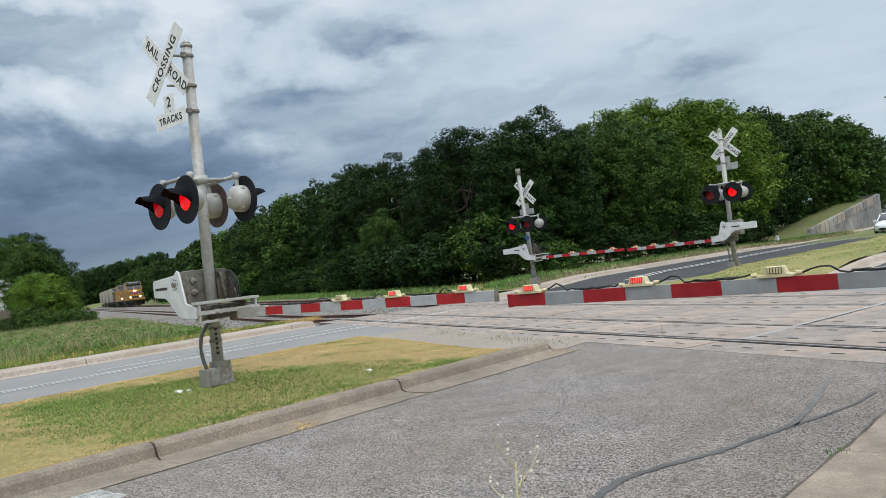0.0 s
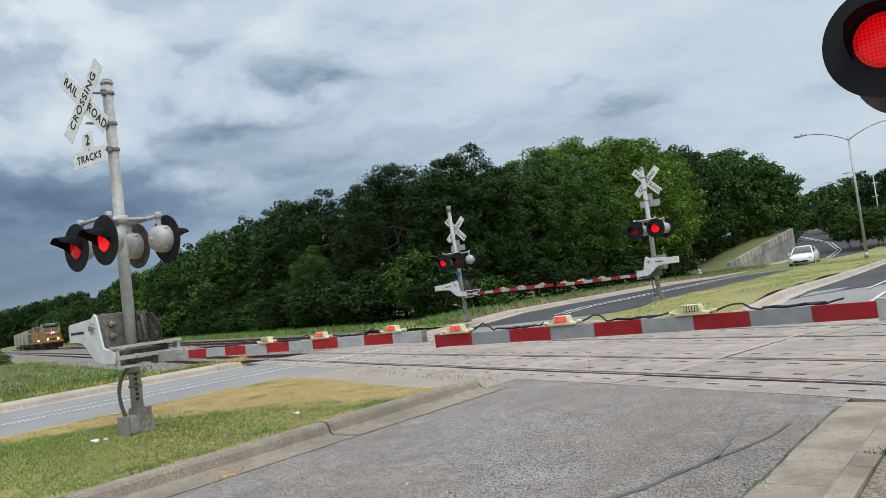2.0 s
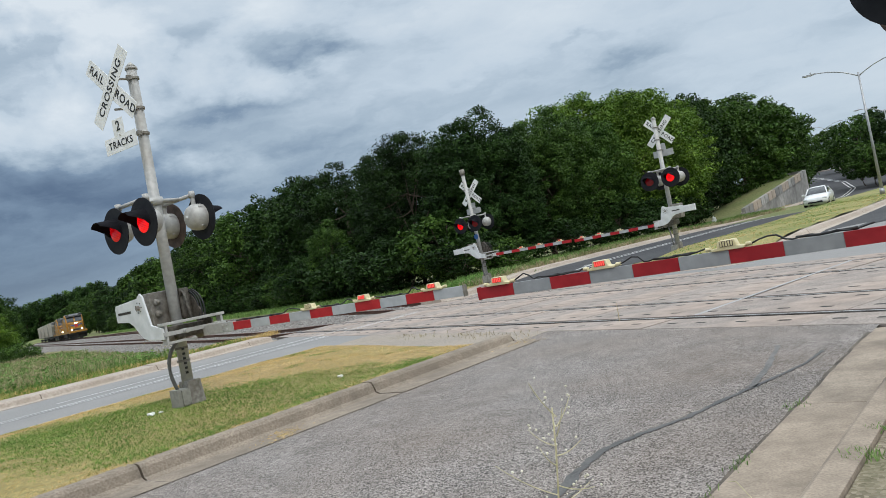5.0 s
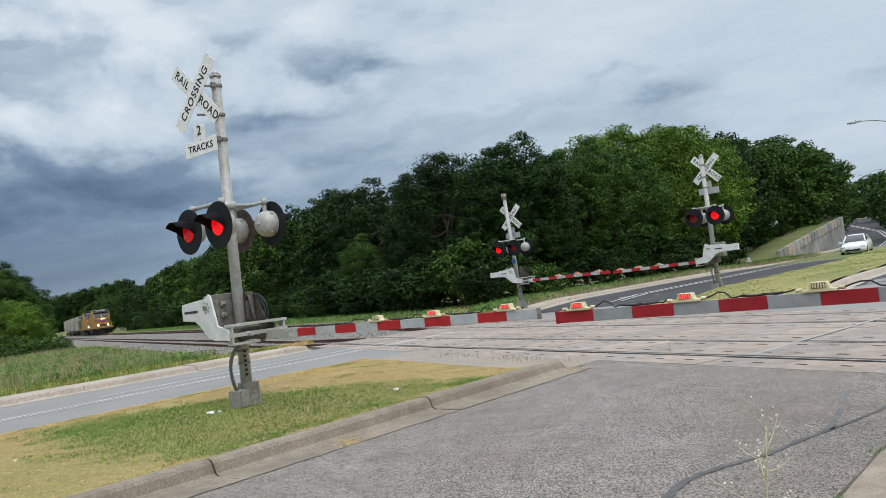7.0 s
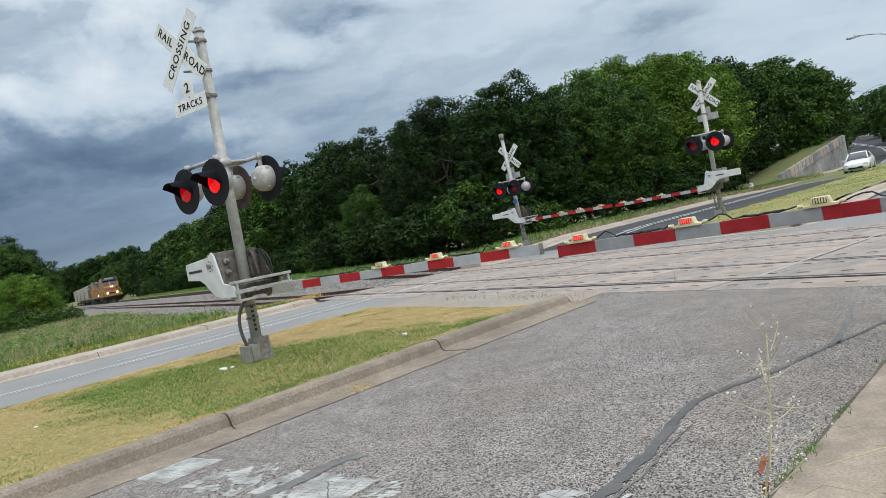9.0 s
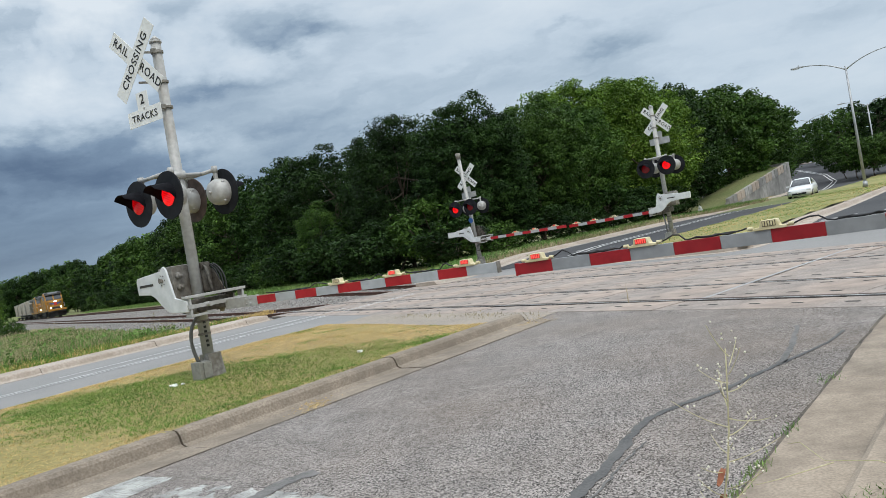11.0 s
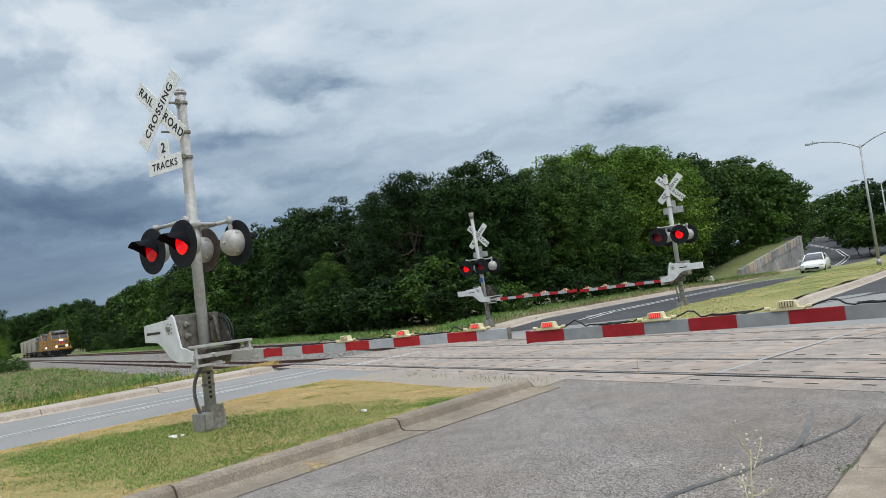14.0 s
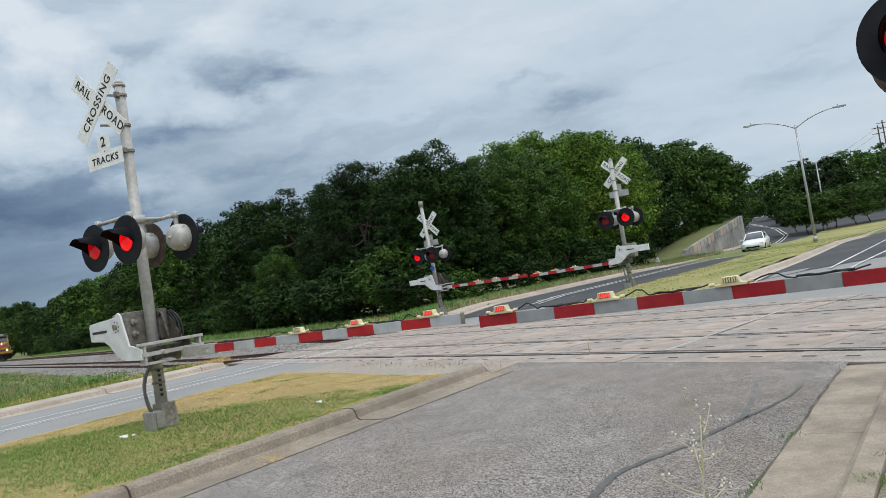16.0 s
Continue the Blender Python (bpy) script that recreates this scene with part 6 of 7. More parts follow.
# ---------------------------------------------------------------- train on the far track
YELLOW = surf("yellow_locomotive_paint", (0.27, 0.12, 0.014), (0.36, 0.17, 0.022), 2, 0.5, bump=0.02, big=0.5, big_col=(0.40, 0.25, 0.05), big_amt=0.5)
LOCO_GREY = surf("grey_locomotive_paint", (0.085, 0.09, 0.095), (0.13, 0.135, 0.14), 2, 0.5, bump=0.02, big=0.6)
LOCO_DARK = surf("grimy_running_gear", (0.03, 0.028, 0.026), (0.07, 0.065, 0.06), 4, 0.8, bump=0.1, big=1)
LOCO_RED = surf("red_stripe_paint", (0.5, 0.04, 0.03), (0.56, 0.05, 0.04), 2, 0.45, bump=0)
LOCO_BLUE = surf("blue_emblem_paint", (0.06, 0.09, 0.26), (0.08, 0.12, 0.3), 2, 0.45, bump=0)
HEADLIGHT = glow("lit_headlight", (1.0, 0.82, 0.45), 9.0, (0.8, 0.8, 0.7))
HOPPER = surf("pale_hopper_paint", (0.31, 0.295, 0.255), (0.39, 0.375, 0.33), 1.5, 0.6, bump=0.05, big=0.5, big_col=(0.30, 0.26, 0.21), big_amt=0.6)


def side_outline(bm, pts, w, bevel=0.0):
    """pts (x, z), extruded across y."""
    prism(bm, pts, -w / 2, w / 2, pose(0, 0, 0, 90, 0, 0), bevel)


def truck(root, x):
    bm = bmesh.new()
    for sy in (-1, 1):
        side_pts = [(x - 2.1, 0.55), (x + 2.1, 0.55), (x + 2.0, 0.95), (x - 2.0, 0.95)]
        prism(bm, side_pts, -0.08, 0.08, Matrix.Translation((0, sy * 1.05, 0)) @ pose(0, 0, 0, 90, 0, 0))
    box(bm, (x, 0, 0.8), (3.6, 1.9, 0.3))
    tr = part("truck", bm, LOCO_DARK, root, "grimy dark wheel truck")
    for dx in (-1.75, 0, 1.75):
        for sy in (-1, 1):
            bm = bmesh.new()
            cyl(bm, (x + dx, sy * 0.66, 0.53), (x + dx, sy * 0.8, 0.53), 0.53, 0.53, 20)
            part("wheel", bm, LOCO_DARK, tr)


def build_loco(m, lit=True):
    """Front at +x, length 22 m."""
    root = thing("locomotive", "yellow and grey diesel locomotive with lit headlights", "locomotive", m, "train")
    bm = bmesh.new()
    box(bm, (-0.3, 0, 1.35), (21.6, 3.0, 0.35), bevel=0.03)
    part("underframe", bm, YELLOW, root, "yellow sill")
    bm = bmesh.new()
    box(bm, (-4.5, 0, 2.9), (13.0, 2.0, 2.8), bevel=0.08)
    hood = part("long_hood", bm, YELLOW, root, "yellow long engine hood")
    bm = bmesh.new()
    box(bm, (-4.5, 0, 4.3), (13.1, 2.1, 0.25), bevel=0.06)
    box(bm, (-9.6, 0, 4.1), (3.6, 3.0, 0.6), bevel=0.1)
    part("roof", bm, LOCO_GREY, root, "grey roof with radiator wings")
    for k in range(8):
        bm = bmesh.new()
        box(bm, (-10 + 1.5 * k, -1.02, 2.9), (1.1, 0.05, 1.9), bevel=0.02)
        part("hood_door", bm, YELLOW, hood)
    bm = bmesh.new()
    side_outline(bm, [(2.2, 1.5), (6.2, 1.5), (6.2, 3.1), (5.7, 4.35), (5.2, 4.6), (2.6, 4.6), (2.2, 4.4)], 3.0, 0.08)
    cab = part("cab", bm, YELLOW, root, "yellow cab")
    bm = bmesh.new()
    side_outline(bm, [(2.3, 4.4), (5.65, 4.4), (5.2, 4.72), (2.6, 4.72)], 2.8, 0.08)
    part("cab_roof", bm, LOCO_GREY, root, "dark grey cab roof")
    for sy in (-1, 1):
        bm = bmesh.new()
        vs = [bm.verts.new(v) for v in ((6.17, sy * 0.12, 3.25), (6.17, sy * 1.3, 3.25), (5.78, sy * 1.25, 4.2), (5.78, sy * 0.12, 4.2))]
        vs2 = [bm.verts.new(v.co + Vector((0.05, 0, 0.02))) for v in vs]
        bm.faces.new(vs2)
        for k in range(4):
            bm.faces.new((vs[k], vs[(k + 1) % 4], vs2[(k + 1) % 4], vs2[k]))
        bmesh.ops.recalc_face_normals(bm, faces=bm.faces)
        part("windscreen", bm, GLASS_DARK, cab, "dark windscreen pane")
        for x in (3.2, 4.6):
            bm = bmesh.new()
            box(bm, (x, sy * 1.5, 3.7), (1.0, 0.04, 0.8), bevel=0.015)
            part("side_window", bm, GLASS_DARK, cab, "dark cab side window")
    bm = bmesh.new()
    prism(bm, [(6.1, -1.3), (8.0, -0.95), (8.25, -0.6), (8.25, 0.6), (8.0, 0.95), (6.1, 1.3)], 1.5, 3.05, None, 0.1)
    nose = part("nose", bm, YELLOW, root, "yellow rounded nose")
    for sy in (-1, 1):
        bm = bmesh.new()
        prism(bm, [(0.0, 0.0), (0.95, 0.35), (0.95, 0.55), (0.3, 0.42), (0.0, 0.25)], 0, 0.03, Matrix.Translation((8.25, 0, 2.2)) @ Matrix(((0, 0, 1, 0), (sy, 0, 0, 0), (0, 1, 0, 0), (0, 0, 0, 1))))
        part("emblem_wing", bm, LOCO_BLUE, nose, "plain blue wing shape")
        bm = bmesh.new()
        cyl(bm, (8.2, sy * 0.85, 1.75), (8.45, sy * 0.85, 1.75), 0.14, seg=14)
        part("ditch_light", bm, HEADLIGHT if lit else HEADLAMP, root, "lit headlight")
        bm = bmesh.new()
        tube(bm, [(8.9, sy * 1.4, 1.2), (8.9, sy * 1.4, 2.4), (6.6, sy * 1.45, 2.5), (-10.8, sy * 1.45, 2.5), (-10.8, sy * 1.45, 1.5)], 0.025, 6)
        part("handrail", bm, STEEL, root)
        bm = bmesh.new()
        for k in range(4):
            box(bm, (9.2, sy * 1.3, 0.55 + 0.3 * k), (0.35, 0.5, 0.05))
        box(bm, (9.02, sy * 1.3, 0.95), (0.04, 0.5, 1.0))
        part("step", bm, LOCO_DARK, root)
    bm = bmesh.new()
    box(bm, (5.95, 0, 4.3), (0.5, 2.7, 0.22), bevel=0.05)
    part("cab_brow", bm, LOCO_GREY, cab, "dark grey brow over the windscreen")
    bm = bmesh.new()
    box(bm, (8.28, 0, 1.72), (0.1, 1.5, 0.36), bevel=0.03)
    part("anticlimber", bm, LOCO_DARK, root, "dark grimy lower nose plate")
    for sy in (-1, 1):
        bm = bmesh.new()
        box(bm, (6.0, sy * 1.1, 4.52), (0.2, 0.6, 0.22), bevel=0.02)
        part("marker_board", bm, LOCO_DARK, cab)
    bm = bmesh.new()
    box(bm, (8.27, 0, 2.45), (0.04, 0.5, 0.55), bevel=0.01)
    part("emblem", bm, LOCO_RED, nose, "plain red shield shape")
    bm = bmesh.new()
    box(bm, (8.2, 0, 2.92), (0.2, 0.62, 0.3), bevel=0.03)
    hl = part("headlight_box", bm, LOCO_GREY, root, "grey headlight box")
    for sy in (-1, 1):
        bm = bmesh.new()
        cyl(bm, (8.28, sy * 0.15, 2.92), (8.34, sy * 0.15, 2.92), 0.1, seg=14)
        part("headlight", bm, HEADLIGHT if lit else HEADLAMP, hl, "lit round headlight")
    bm = bmesh.new()
    side_outline(bm, [(8.4, 1.55), (9.4, 1.55), (9.5, 1.1), (9.4, 0.9), (8.4, 0.9)], 2.9, 0.04)
    part("pilot", bm, LOCO_GREY, root, "grey pilot beam")
    bm = bmesh.new()
    prism(bm, [(9.0, -1.45), (9.75, 0), (9.0, 1.45), (8.8, 1.45), (8.8, -1.45)], 0.15, 0.95, None, 0.03)
    part("plough", bm, LOCO_DARK, root, "black snow plough")
    bm = bmesh.new()
    box(bm, (-1.0, 0, 0.85), (5.0, 2.6, 0.8), bevel=0.15)
    part("fuel_tank", bm, LOCO_DARK, root)
    truck(root, 5.6)
    truck(root, -7.4)
    return root


def build_hopper(m):
    root = thing("hopper_wagon", "pale grey covered hopper wagon behind the locomotives", "wagon", m, "train")
    bm = bmesh.new()
    side_outline(bm, [(-7.6, 3.6), (-5.6, 1.2), (5.6, 1.2), (7.6, 3.6), (7.4, 4.5), (-7.4, 4.5)], 3.0, 0.08)
    part("body", bm, HOPPER, root)
    for k in range(9):
        for sy in (-1, 1):
            bm = bmesh.new()
            box(bm, (-5.2 + 1.3 * k, sy * 1.53, 2.9), (0.1, 0.08, 2.9))
            part("rib", bm, HOPPER, root)
    bm = bmesh.new()
    box(bm, (0, 0, 4.6), (13.6, 0.9, 0.18), bevel=0.04)
    part("roof_hatch", bm, HOPPER, root)
    bm = bmesh.new()
    box(bm, (0, 0, 1.1), (16.2, 0.5, 0.35))
    part("centre_sill", bm, LOCO_DARK, root)
    for x in (-6.3, 6.3):
        bm = bmesh.new()
        box(bm, (x, 0, 0.6), (2.4, 2.2, 0.4), bevel=0.05)
        tr = part("truck", bm, LOCO_DARK, root)
        for dx in (-0.9, 0.9):
            for sy in (-1, 1):
                bm = bmesh.new()
                cyl(bm, (x + dx, sy * 0.66, 0.46), (x + dx, sy * 0.8, 0.46), 0.46, 0.46, 16)
                part("wheel", bm, LOCO_DARK, tr)
    return root


TRACK_TURN = math.degrees(math.atan2(-0.803, 0.595)) + 1.36
TRAIN_T = 165.0


def on_track(t):
    x, y, _ = T(14.77, t)
    return pose(x, y, 0.2, 0, 0, TRACK_TURN)


loco = build_loco(on_track(TRAIN_T))
tail = copy_thing(loco, on_track(TRAIN_T + 22.6))
hop = build_hopper(on_track(TRAIN_T + 43))
for k in range(1, 4):
    copy_thing(hop, on_track(TRAIN_T + 43 + 17.2 * k))


# ---------------------------------------------------------------- house and fence beyond the meadow
SIDING = surf("white_siding", (0.62, 0.63, 0.63), (0.7, 0.71, 0.71), 3, 0.7, bump=0.05, big=0.6, big_col=(0.55, 0.56, 0.56))
SHINGLE = surf("grey_shingles", (0.20, 0.19, 0.18), (0.30, 0.29, 0.28), 8, 0.9, bump=0.2, big=0.8)
house = thing("house", "small white house with grey gable roof beyond the meadow", "house", pose(1.5 - 88 * math.sin(radians(42.7)), 0.6 + 88 * math.cos(radians(42.7)), 0.6, 0, 0, 42))
bm = bmesh.new()
box(bm, (0, 0, 0.95), (9, 7, 3.4))
part("wall", bm, SIDING, house)
bm = bmesh.new()
prism(bm, [(-4.0, 2.55), (4.0, 2.55), (0.0, 4.3)], -4.9, 4.9, pose(0, 0, 0, 90, 0, 90), 0.02)
part("roof", bm, SHINGLE, house)
bm = bmesh.new()
box(bm, (4.52, 0.5, 1.4), (0.06, 1.2, 1.2))
part("window", bm, GLASS_DARK, house)
FENCE = surf("weathered_fence_wood", (0.17, 0.14, 0.11), (0.27, 0.23, 0.19), 8, 0.9, bump=0.2, vary=0.25)
fence = thing("board_fence", "grey weathered board fence beside the house", "fence")
bm = bmesh.new()
box(bm, (0, 0, 0.9), (0.08, 0.025, 1.8))
bdm = bpy.data.meshes.new("board")
bm.to_mesh(bdm)
bm.free()
bdm.materials.append(FENCE)
for k in range(70):
    ob = new("board", bdm)
    f = k / 69
    ob.matrix_basis = pose(-49.65 + 2.9 * f, 55.5 + 5.1 * f, 0.0, 0, 0, 60.4)
    ob.parent = fence
for zz in (0.4, 1.05):
    bm = bmesh.new()
    tube(bm, [(-49.65, 55.53, zz), (-46.75, 60.63, zz)], 0.04, 4)
    part("fence_rail", bm, FENCE, fence)


# ---------------------------------------------------------------- grass and weeds
def blades(name, pts, hgt, wid, lean, material, label, seed):
    """pts: array of x, y, z. One bent blade of two faces each."""
    rs = np.random.RandomState(seed)
    n = len(pts)
    a = rs.rand(n) * 2 * np.pi
    h = hgt * rs.uniform(0.5, 1.3, n)
    w = wid * rs.uniform(0.6, 1.3, n)
    dirx = np.stack([np.cos(a), np.sin(a), np.zeros(n)], 1)
    ln = rs.rand(n) * 2 * np.pi
    tip = np.stack([np.cos(ln), np.sin(ln), np.zeros(n)], 1) * (lean * h * rs.rand(n))[:, None]
    up3 = np.array([0, 0, 1.0])
    p = np.asarray(pts)
    v0, v1 = p - dirx * w[:, None] / 2, p + dirx * w[:, None] / 2
    mid = p + tip * 0.35 + up3 * (h * 0.6)[:, None]
    v2, v3 = mid + dirx * w[:, None] * 0.4, mid - dirx * w[:, None] * 0.4
    v4 = p + tip + up3 * h[:, None]
    V = np.stack([v0, v1, v2, v3, v4], 1).reshape(-1, 3)
    base = np.arange(n)[:, None] * 5
    quads = (base + np.array([0, 1, 2, 3])).tolist()
    tris = (base + np.array([3, 2, 4])).tolist()
    return raw(name, V.tolist(), quads + tris, material, None, label, "stuff", "grass")


rs = np.random.RandomState(3)


def scatter_os(n, o0, o1, s0, s1, zfun, keep, power=1.0):
    out = []
    o = rs.uniform(o0, o1, n)
    s = s0 + (s1 - s0) * rs.rand(n) ** power
    for a, b in zip(o, s):
        if keep(a, b):
            out.append(W(a, b, height(a, b) + zfun(a, b)))
    return np.array(out)


def green_share(o, s):
    """Where the median turf is green rather than straw."""
    d = smooth(4.5, 5.7, s) * (1 - smooth(-1.4, 0.5, s - (9.1 + 0.75 * (o + 7.5)))) * smooth(-10.6, -8.8, o) * (1 - 0.55 * smooth(-6.3, -5.7, o))
    return 0.8 * d - 0.10 + 0.4 * noise.noise((o * 0.9, s * 0.9, 7)) + 0.3 * noise.noise((o * 3, s * 3, 9)) + 0.2 * noise.noise((o * 8, s * 8, 4))


in_median = lambda o, s: s < s_at(o, 8.25) - 0.25 * rs.rand() and -12.05 < o < -5.6 - 0.06 * rs.rand()
zm = lambda o, s: mound(o, s) - 0.008
blades("median_grass_green", scatter_os(330000, -12.0, -5.6, 1.0, 13, zm, lambda o, s: in_median(o, s) and rs.rand() < 2.2 * green_share(o, s)), 0.03, 0.0052, 2.2, GRASS_GREEN, "short green turf blades on the median", 1)
blades("median_grass_dry", scatter_os(170000, -12.0, -5.6, 0.0, 17, zm, lambda o, s: in_median(o, s) and rs.rand() > 1.9 * green_share(o, s)), 0.022, 0.0055, 2.6, GRASS_STRAW, "short straw-coloured dry turf on the median", 2)
zi = lambda o, s: 0.11 + 0.05 * noise.noise((o, s, 1)) + 0.06 * smooth(17.1, 19, across(o, s))
in_island = lambda o, s: s > s_at(o, 17.25) and o > -8.3 - 4.3 * smooth(36, 69, s)
blades("island_grass_dry", scatter_os(5000, -8.6, -4.55, 20.5, 66, zi, in_island, 1.6), 0.03, 0.02, 2.0, GRASS_STRAW, "dry straw turf on the far island", 4)
blades("island_grass_green", scatter_os(15000, -12.8, -4.7, 20.5, 66, zi, lambda o, s: in_island(o, s) and noise.noise((o * 0.7, s * 0.35, 5)) + 0.12 * (-o - 6) > -0.2, 1.5), 0.035, 0.02, 2.0, GRASS_GREEN, "green turf on the far island", 5)
zw = lambda o, s: 0.12 + 0.05 * noise.noise((o * 0.5, s * 0.5, 4))
blades("wood_edge_grass", scatter_os(26000, -20.5, -17.2, 24, 72, zw, lambda o, s: s > s_at(o, 18.2), 1.3), 0.28, 0.03, 0.8, WEED_GREEN, "rough green grass along the wood edge", 6)
blades("wood_edge_dry", scatter_os(12000, -18.6, -17.0, 24, 72, zw, lambda o, s: s > s_at(o, 18.2), 1.3), 0.22, 0.03, 0.9, WEED_DRY, "dry yellow grass along the wood edge", 7)
# grass along the far side of the tracks
pts = []
for _ in range(24000):
    t = 26 + 120 * rs.rand() ** 1.5
    c = rs.uniform(17.6, 22)
    pts.append(T(c, t, 0.02 + 0.1 * smooth(26, 34, t)))
blades("track_side_grass", np.array(pts), 0.26, 0.04, 0.8, WEED_GREEN, "green grass strip beyond the tracks", 8)
# meadow
zf = lambda o, s: 0.10 + 0.10 * noise.noise((o * 0.25, s * 0.25, 2)) * smooth(-19, -22, o) - 0.55 * smooth(3.5, 7.2, across(o, s)) * smooth(-19.5, -23, o)
ok_field = lambda o, s: across(o, s) < 6.2 + 0.6 * smooth(-24, -30, o)
blades("meadow_edge_grass", scatter_os(26000, -20.8, -18.85, -22, 16.5, zf, lambda o, s: s < 16.5 and rs.rand() < 0.9), 0.16, 0.014, 0.9, GRASS_GREEN, "green grass edge along the kerb", 9)
blades("meadow_edge_dry", scatter_os(12000, -21.5, -19.0, 6, 18.5, zf, lambda o, s: across(o, s) < 9.5 and noise.noise((o * 0.5, s * 0.5, 3)) + 0.1 * (s - 9) > -0.1), 0.14, 0.012, 1.1, GRASS_STRAW, "dry yellow grass near the tracks", 10)
blades("meadow_weeds", scatter_os(85000, -48, -19.8, -22, 24, zf, lambda o, s: ok_field(o, s) and noise.noise((o * 0.22, s * 0.22, 6)) > -0.1), 0.30, 0.02, 0.7, WEED_GREEN, "tall green weeds in the meadow", 11)
blades("meadow_dry_weeds", scatter_os(90000, -50, -20.5, -22, 24, zf, lambda o, s: ok_field(o, s) and noise.noise((o * 0.2, s * 0.2, 8)) + 0.02 * (-o - 30) > -0.12), 0.40, 0.012, 0.6, WEED_DRY, "tall dry seeding weeds in the meadow", 12)


def leafy(name, n, keep, h, size, material, label, seed):
    """Broad weed leaves at all heights of clumped plants."""
    rq = np.random.RandomState(seed)
    p = []
    while len(p) < n:
        o, s = rq.uniform(-46, -19.7), rq.uniform(-20, 22)
        if not keep(o, s):
            continue
        top = h * (0.55 + 0.9 * max(noise.noise((o * 0.9, s * 0.9, seed)) + 0.25, 0))
        for _ in range(9):
            a, q = o + rq.normal(scale=0.13), s + rq.normal(scale=0.13)
            p.append(W(a, q, height(o, s) + zf(o, s) + top * rq.rand() ** 0.7))
    p = np.array(p)
    n = len(p)
    nrm = rq.normal(size=(n, 3)) + np.array([0, 0, 0.9])
    nrm /= np.linalg.norm(nrm, axis=1)[:, None]
    t = np.cross(nrm, rq.normal(size=(n, 3)))
    t /= np.linalg.norm(t, axis=1)[:, None]
    u = np.cross(nrm, t)
    k = size * rq.uniform(0.5, 1.4, n)[:, None]
    V = np.stack([p - t * k, p - u * k * 0.35 + nrm * k * 0.15, p + t * k - nrm * k * 0.25, p + u * k * 0.35 + nrm * k * 0.15], 1).reshape(-1, 3)
    return raw(name, V.tolist(), np.arange(n * 4).reshape(-1, 4).tolist(), material, None, label, "stuff", "weeds")


leafy("meadow_leafy_weeds", 90000, lambda o, s: ok_field(o, s) and noise.noise((o * 0.3, s * 0.3, 12)) > -0.12, 0.42, 0.07, WEED_GREEN, "broad-leaved green weeds in the meadow", 31)
leafy("meadow_seed_weeds", 45000, lambda o, s: ok_field(o, s) and noise.noise((o * 0.25, s * 0.25, 18)) > 0.0, 0.55, 0.035, WEED_DRY, "tan seeding weeds in the meadow", 32)
# sparse grass on the near verge and in the gutter seam
pts = []
for cx, cy, n, r in ((3.35, 4.72, 110, 0.1), (3.6, 5.1, 60, 0.07), (4.3, 6.3, 60, 0.08), (2.9, 3.6, 900, 0.35), (4.6, 5.6, 700, 0.4)):
    for _ in range(n):
        a, q = rs.rand() * 6.28, r * math.sqrt(rs.rand())
        pts.append((cx + q * math.cos(a), cy + q * math.sin(a), 0.12))
blades("verge_grass", np.array(pts), 0.04, 0.006, 1.3, WEED_GREEN, "sparse green grass tufts on the verge", 13)
pts = []
for o, s, n in ((-0.33, 5.35, 110), (-0.33, 5.0, 60), (-0.34, 4.5, 160), (-0.33, 6.0, 40), (-0.32, 3.9, 120), (-0.33, 7.2, 40)):
    for _ in range(n):
        pts.append(W(o + rs.normal(scale=0.03), s + rs.normal(scale=0.09), 0.0))
blades("gutter_grass", np.array(pts), 0.03, 0.006, 1.3, WEED_GREEN, "tufts of grass in the gutter seam", 14)
pts = []
for _ in range(260):
    o = rs.choice((-9.8, -8.9, -7.6, -6.9, -5.9)) + 0.25 * rs.normal()
    pts.append(W(o, s_at(o, 9.1 + 0.16 * rs.normal()), 0.01))
blades("apron_weeds", np.array(pts), 0.06, 0.008, 1.0, WEED_DRY, "sparse dry weeds beside the near rail", 15)
pts = [T(10.08 + 0.02 * rs.normal(), 8.5 + 0.02 * rs.normal(), 0.0) for _ in range(4)]
blades("rail_weed", np.array(pts), 0.32, 0.012, 0.25, WEED_DRY, "single dry stalk beside the rail", 16)

# ---------------------------------------------------------------- dried flower stalk near the camera
STALK = surf("dry_stalk", (0.42, 0.37, 0.22), (0.56, 0.5, 0.33), 40, 0.8, bump=0.1, big=6, big_col=(0.30, 0.30, 0.12))
SEED = surf("pale_seed_heads", (0.6, 0.56, 0.42), (0.75, 0.72, 0.6), 60, 0.9, bump=0.1)
RUST_LEAF = surf("withered_leaf", (0.24, 0.085, 0.045), (0.36, 0.15, 0.08), 40, 0.9, bump=0.2)
wild = thing("dried_wildflower", "tall dried wildflower stalk with pale seed heads", "weed", pose(1.835, 2.6, 0.13, 0, 10, 0))
rp = random.Random(12)
bm = bmesh.new()
stem = [Vector((0.008 * math.sin(k * 1.1), 0.008 * math.cos(k * 1.6), 0.94 * k / 9)) for k in range(10)]
tube(bm, stem, 0.0045, 6, 0.0018)
part("stem", bm, STALK, wild, "", True)
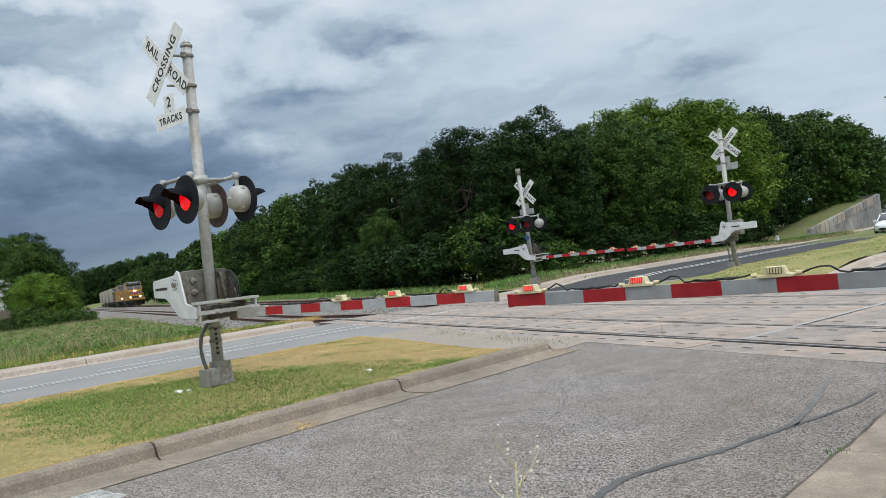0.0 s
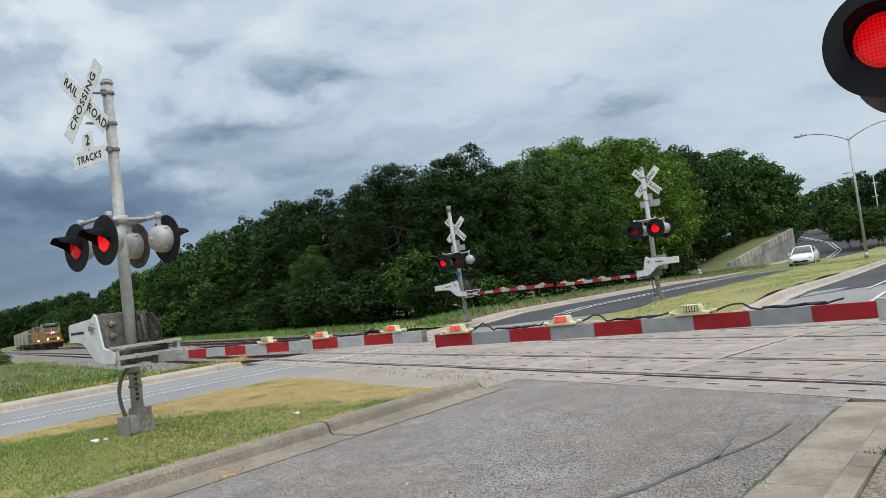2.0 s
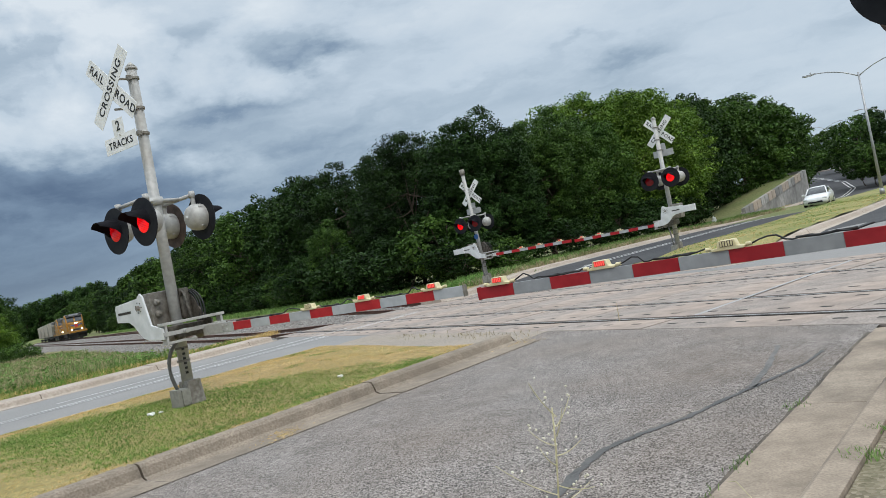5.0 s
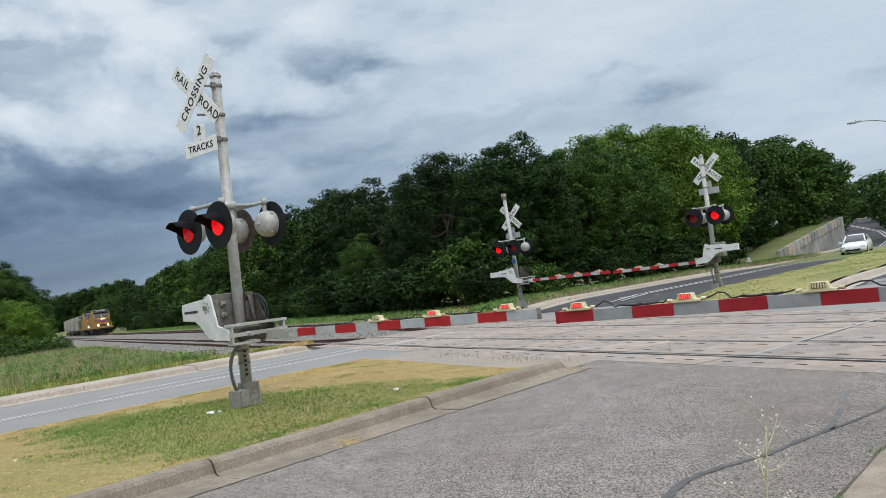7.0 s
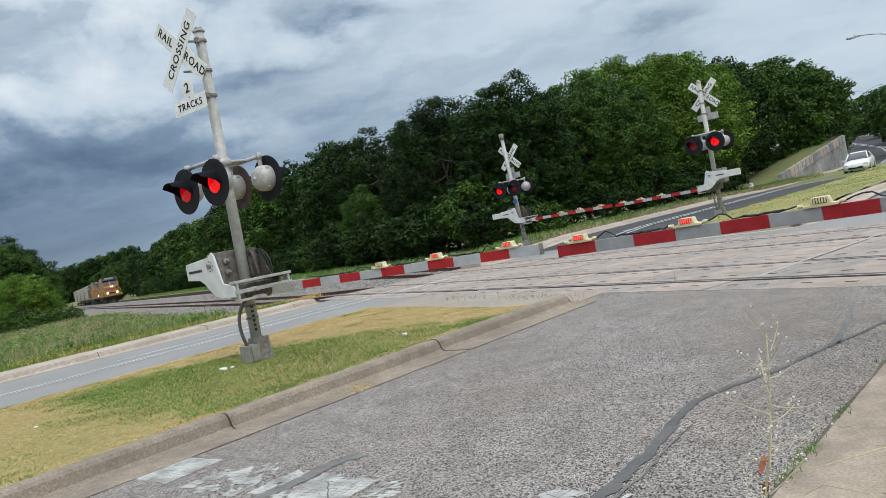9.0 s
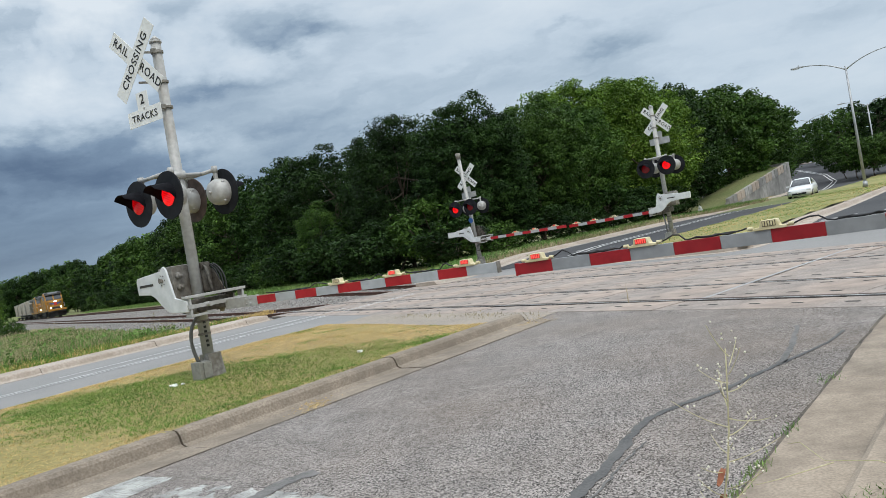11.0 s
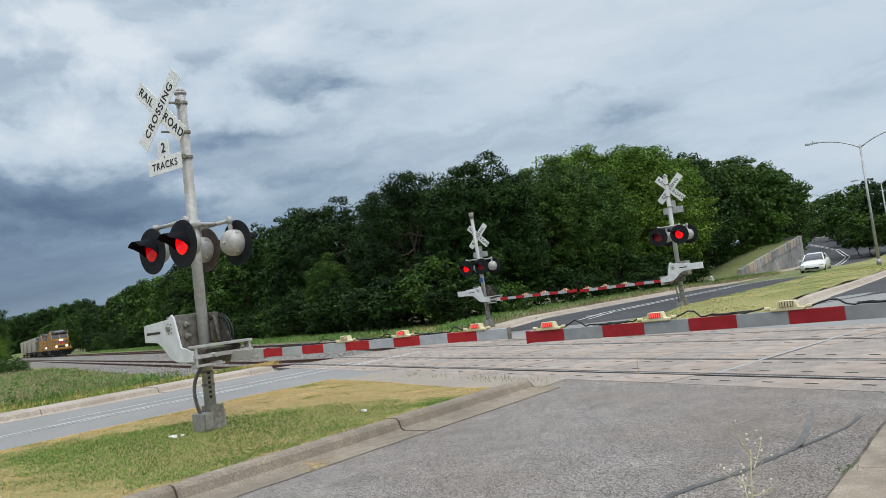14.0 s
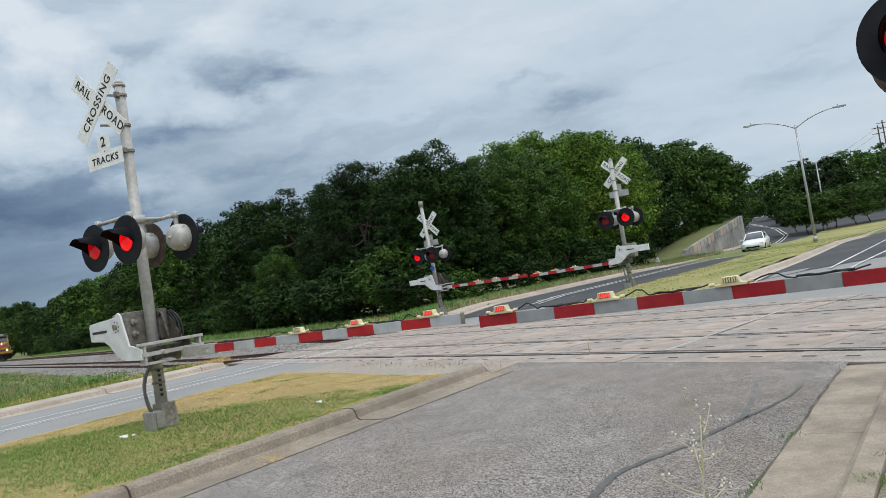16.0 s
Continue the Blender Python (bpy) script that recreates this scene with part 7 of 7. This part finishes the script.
for k in range(26):
    zb = 0.36 + 0.56 * k / 25
    a = k * 2.4
    ln = rp.uniform(0.07, 0.2) * (1.25 - zb * 0.7)
    if k == 2:
        a, ln = 3.3, 0.24
    p0 = Vector((0.006, 0.0, zb))
    p2 = p0 + Vector((ln * math.cos(a), ln * math.sin(a), rp.uniform(0.02, 0.09)))
    pts = arc(p0, (p0 + p2) / 2 + Vector((0, 0, -0.015)), p2, 5)
    bm = bmesh.new()
    tube(bm, pts, 0.0016, 5, 0.0008)
    tw = part("twig", bm, STALK, wild)
    for q in range(rp.randint(2, 5)):
        c = pts[rp.randint(2, 5)] + Vector((rp.uniform(-0.015, 0.015), rp.uniform(-0.015, 0.015), rp.uniform(0.0, 0.02)))
        bm = bmesh.new()
        bmesh.ops.create_icosphere(bm, subdivisions=1, radius=rp.uniform(0.002, 0.0038), matrix=Matrix.Translation(c))
        part("seed_head", bm, SEED, tw)
for k, zb in enumerate((0.36, 0.43, 0.50, 0.56, 0.63)):
    a = 2.4 * k + 0.6
    out, side = Vector((math.cos(a), math.sin(a), 0)), Vector((-math.sin(a), math.cos(a), 0))
    bm = bmesh.new()
    spine = [Vector((0, 0, zb)) + out * (0.008 * q) + Vector((0, 0, 0.012 * math.sin(q * 1.3) - 0.006 * q)) for q in range(6)]
    wid = (0.001, 0.006, 0.009, 0.008, 0.004, 0.001)
    rows3 = [(bm.verts.new(p - side * w + Vector((0, 0, 0.5 * w))), bm.verts.new(p), bm.verts.new(p + side * w + Vector((0, 0, 0.6 * w)))) for p, w in zip(spine, wid)]
    for r0, r1 in zip(rows3, rows3[1:]):
        for q in (0, 1):
            bm.faces.new((r0[q], r0[q + 1], r1[q + 1], r1[q]))
    part("withered_leaf", bm, RUST_LEAF, wild, "curled rust-brown leaf", True)

# a trailing twig over the kerb
bm = bmesh.new()
for pts in ([W(0.5, 4.9, 0.16), W(0.3, 4.95, 0.2), W(0.05, 5.1, 0.14), W(-0.1, 5.3, 0.16), W(-0.2, 5.45, 0.1)], [W(0.1, 5.05, 0.15), W(-0.1, 4.85, 0.13), W(-0.2, 4.85, 0.1)],
            [W(0.45, 4.2, 0.15), W(0.2, 4.3, 0.24), W(0.0, 4.45, 0.2), W(-0.1, 4.5, 0.13)]):
    tube(bm, pts, 0.003, 5, 0.0015)
link("fallen_twig", bm, STALK, None, "thin dry twig trailing over the kerb", "", "twig")

# litter
LITTER = surf("white_litter", (0.66, 0.68, 0.64), (0.8, 0.82, 0.78), 20, 0.6, bump=0.2)
for x, y, z, k in ((-3.09, 9.89, 0.24, 0.05), (-3.0, 9.97, 0.235, 0.03), (-0.80, 10.58, 0.21, 0.04), (-4.3, 7.9, 0.22, 0.035)):
    bm = bmesh.new()
    bmesh.ops.create_icosphere(bm, subdivisions=2, radius=k, matrix=Matrix.Diagonal((1.4, 0.8, 0.45, 1)))
    for v in bm.verts:
        v.co += v.co.normalized() * k * 0.5 * noise.noise(v.co * 40)
    ob = link("paper_scrap", bm, LITTER, None, "crumpled white paper scrap on the grass", "", "litter")
    ob.matrix_basis = pose(x, y, z, 0, 0, k * 3000)
    ob["group"] = "litter"
# drift of straw at kerb joints
pts = [(-0.85 + rs.normal(scale=0.16) * 0.53 + 0.0, 8.35 + rs.normal(scale=0.2) * 0.85, 0.008) for _ in range(260)]
blades("straw_drift", np.array(pts), 0.008, 0.012, 6.0, GRASS_STRAW, "drift of dry straw in the gutter", 17)
pts = [W(-5.35 + rs.normal(scale=0.2), 11.3 + rs.normal(scale=0.22), 0.008) for _ in range(260)]
blades("straw_drift_tip", np.array(pts), 0.008, 0.012, 6.0, GRASS_STRAW, "drift of dry debris at the kerb end", 18)
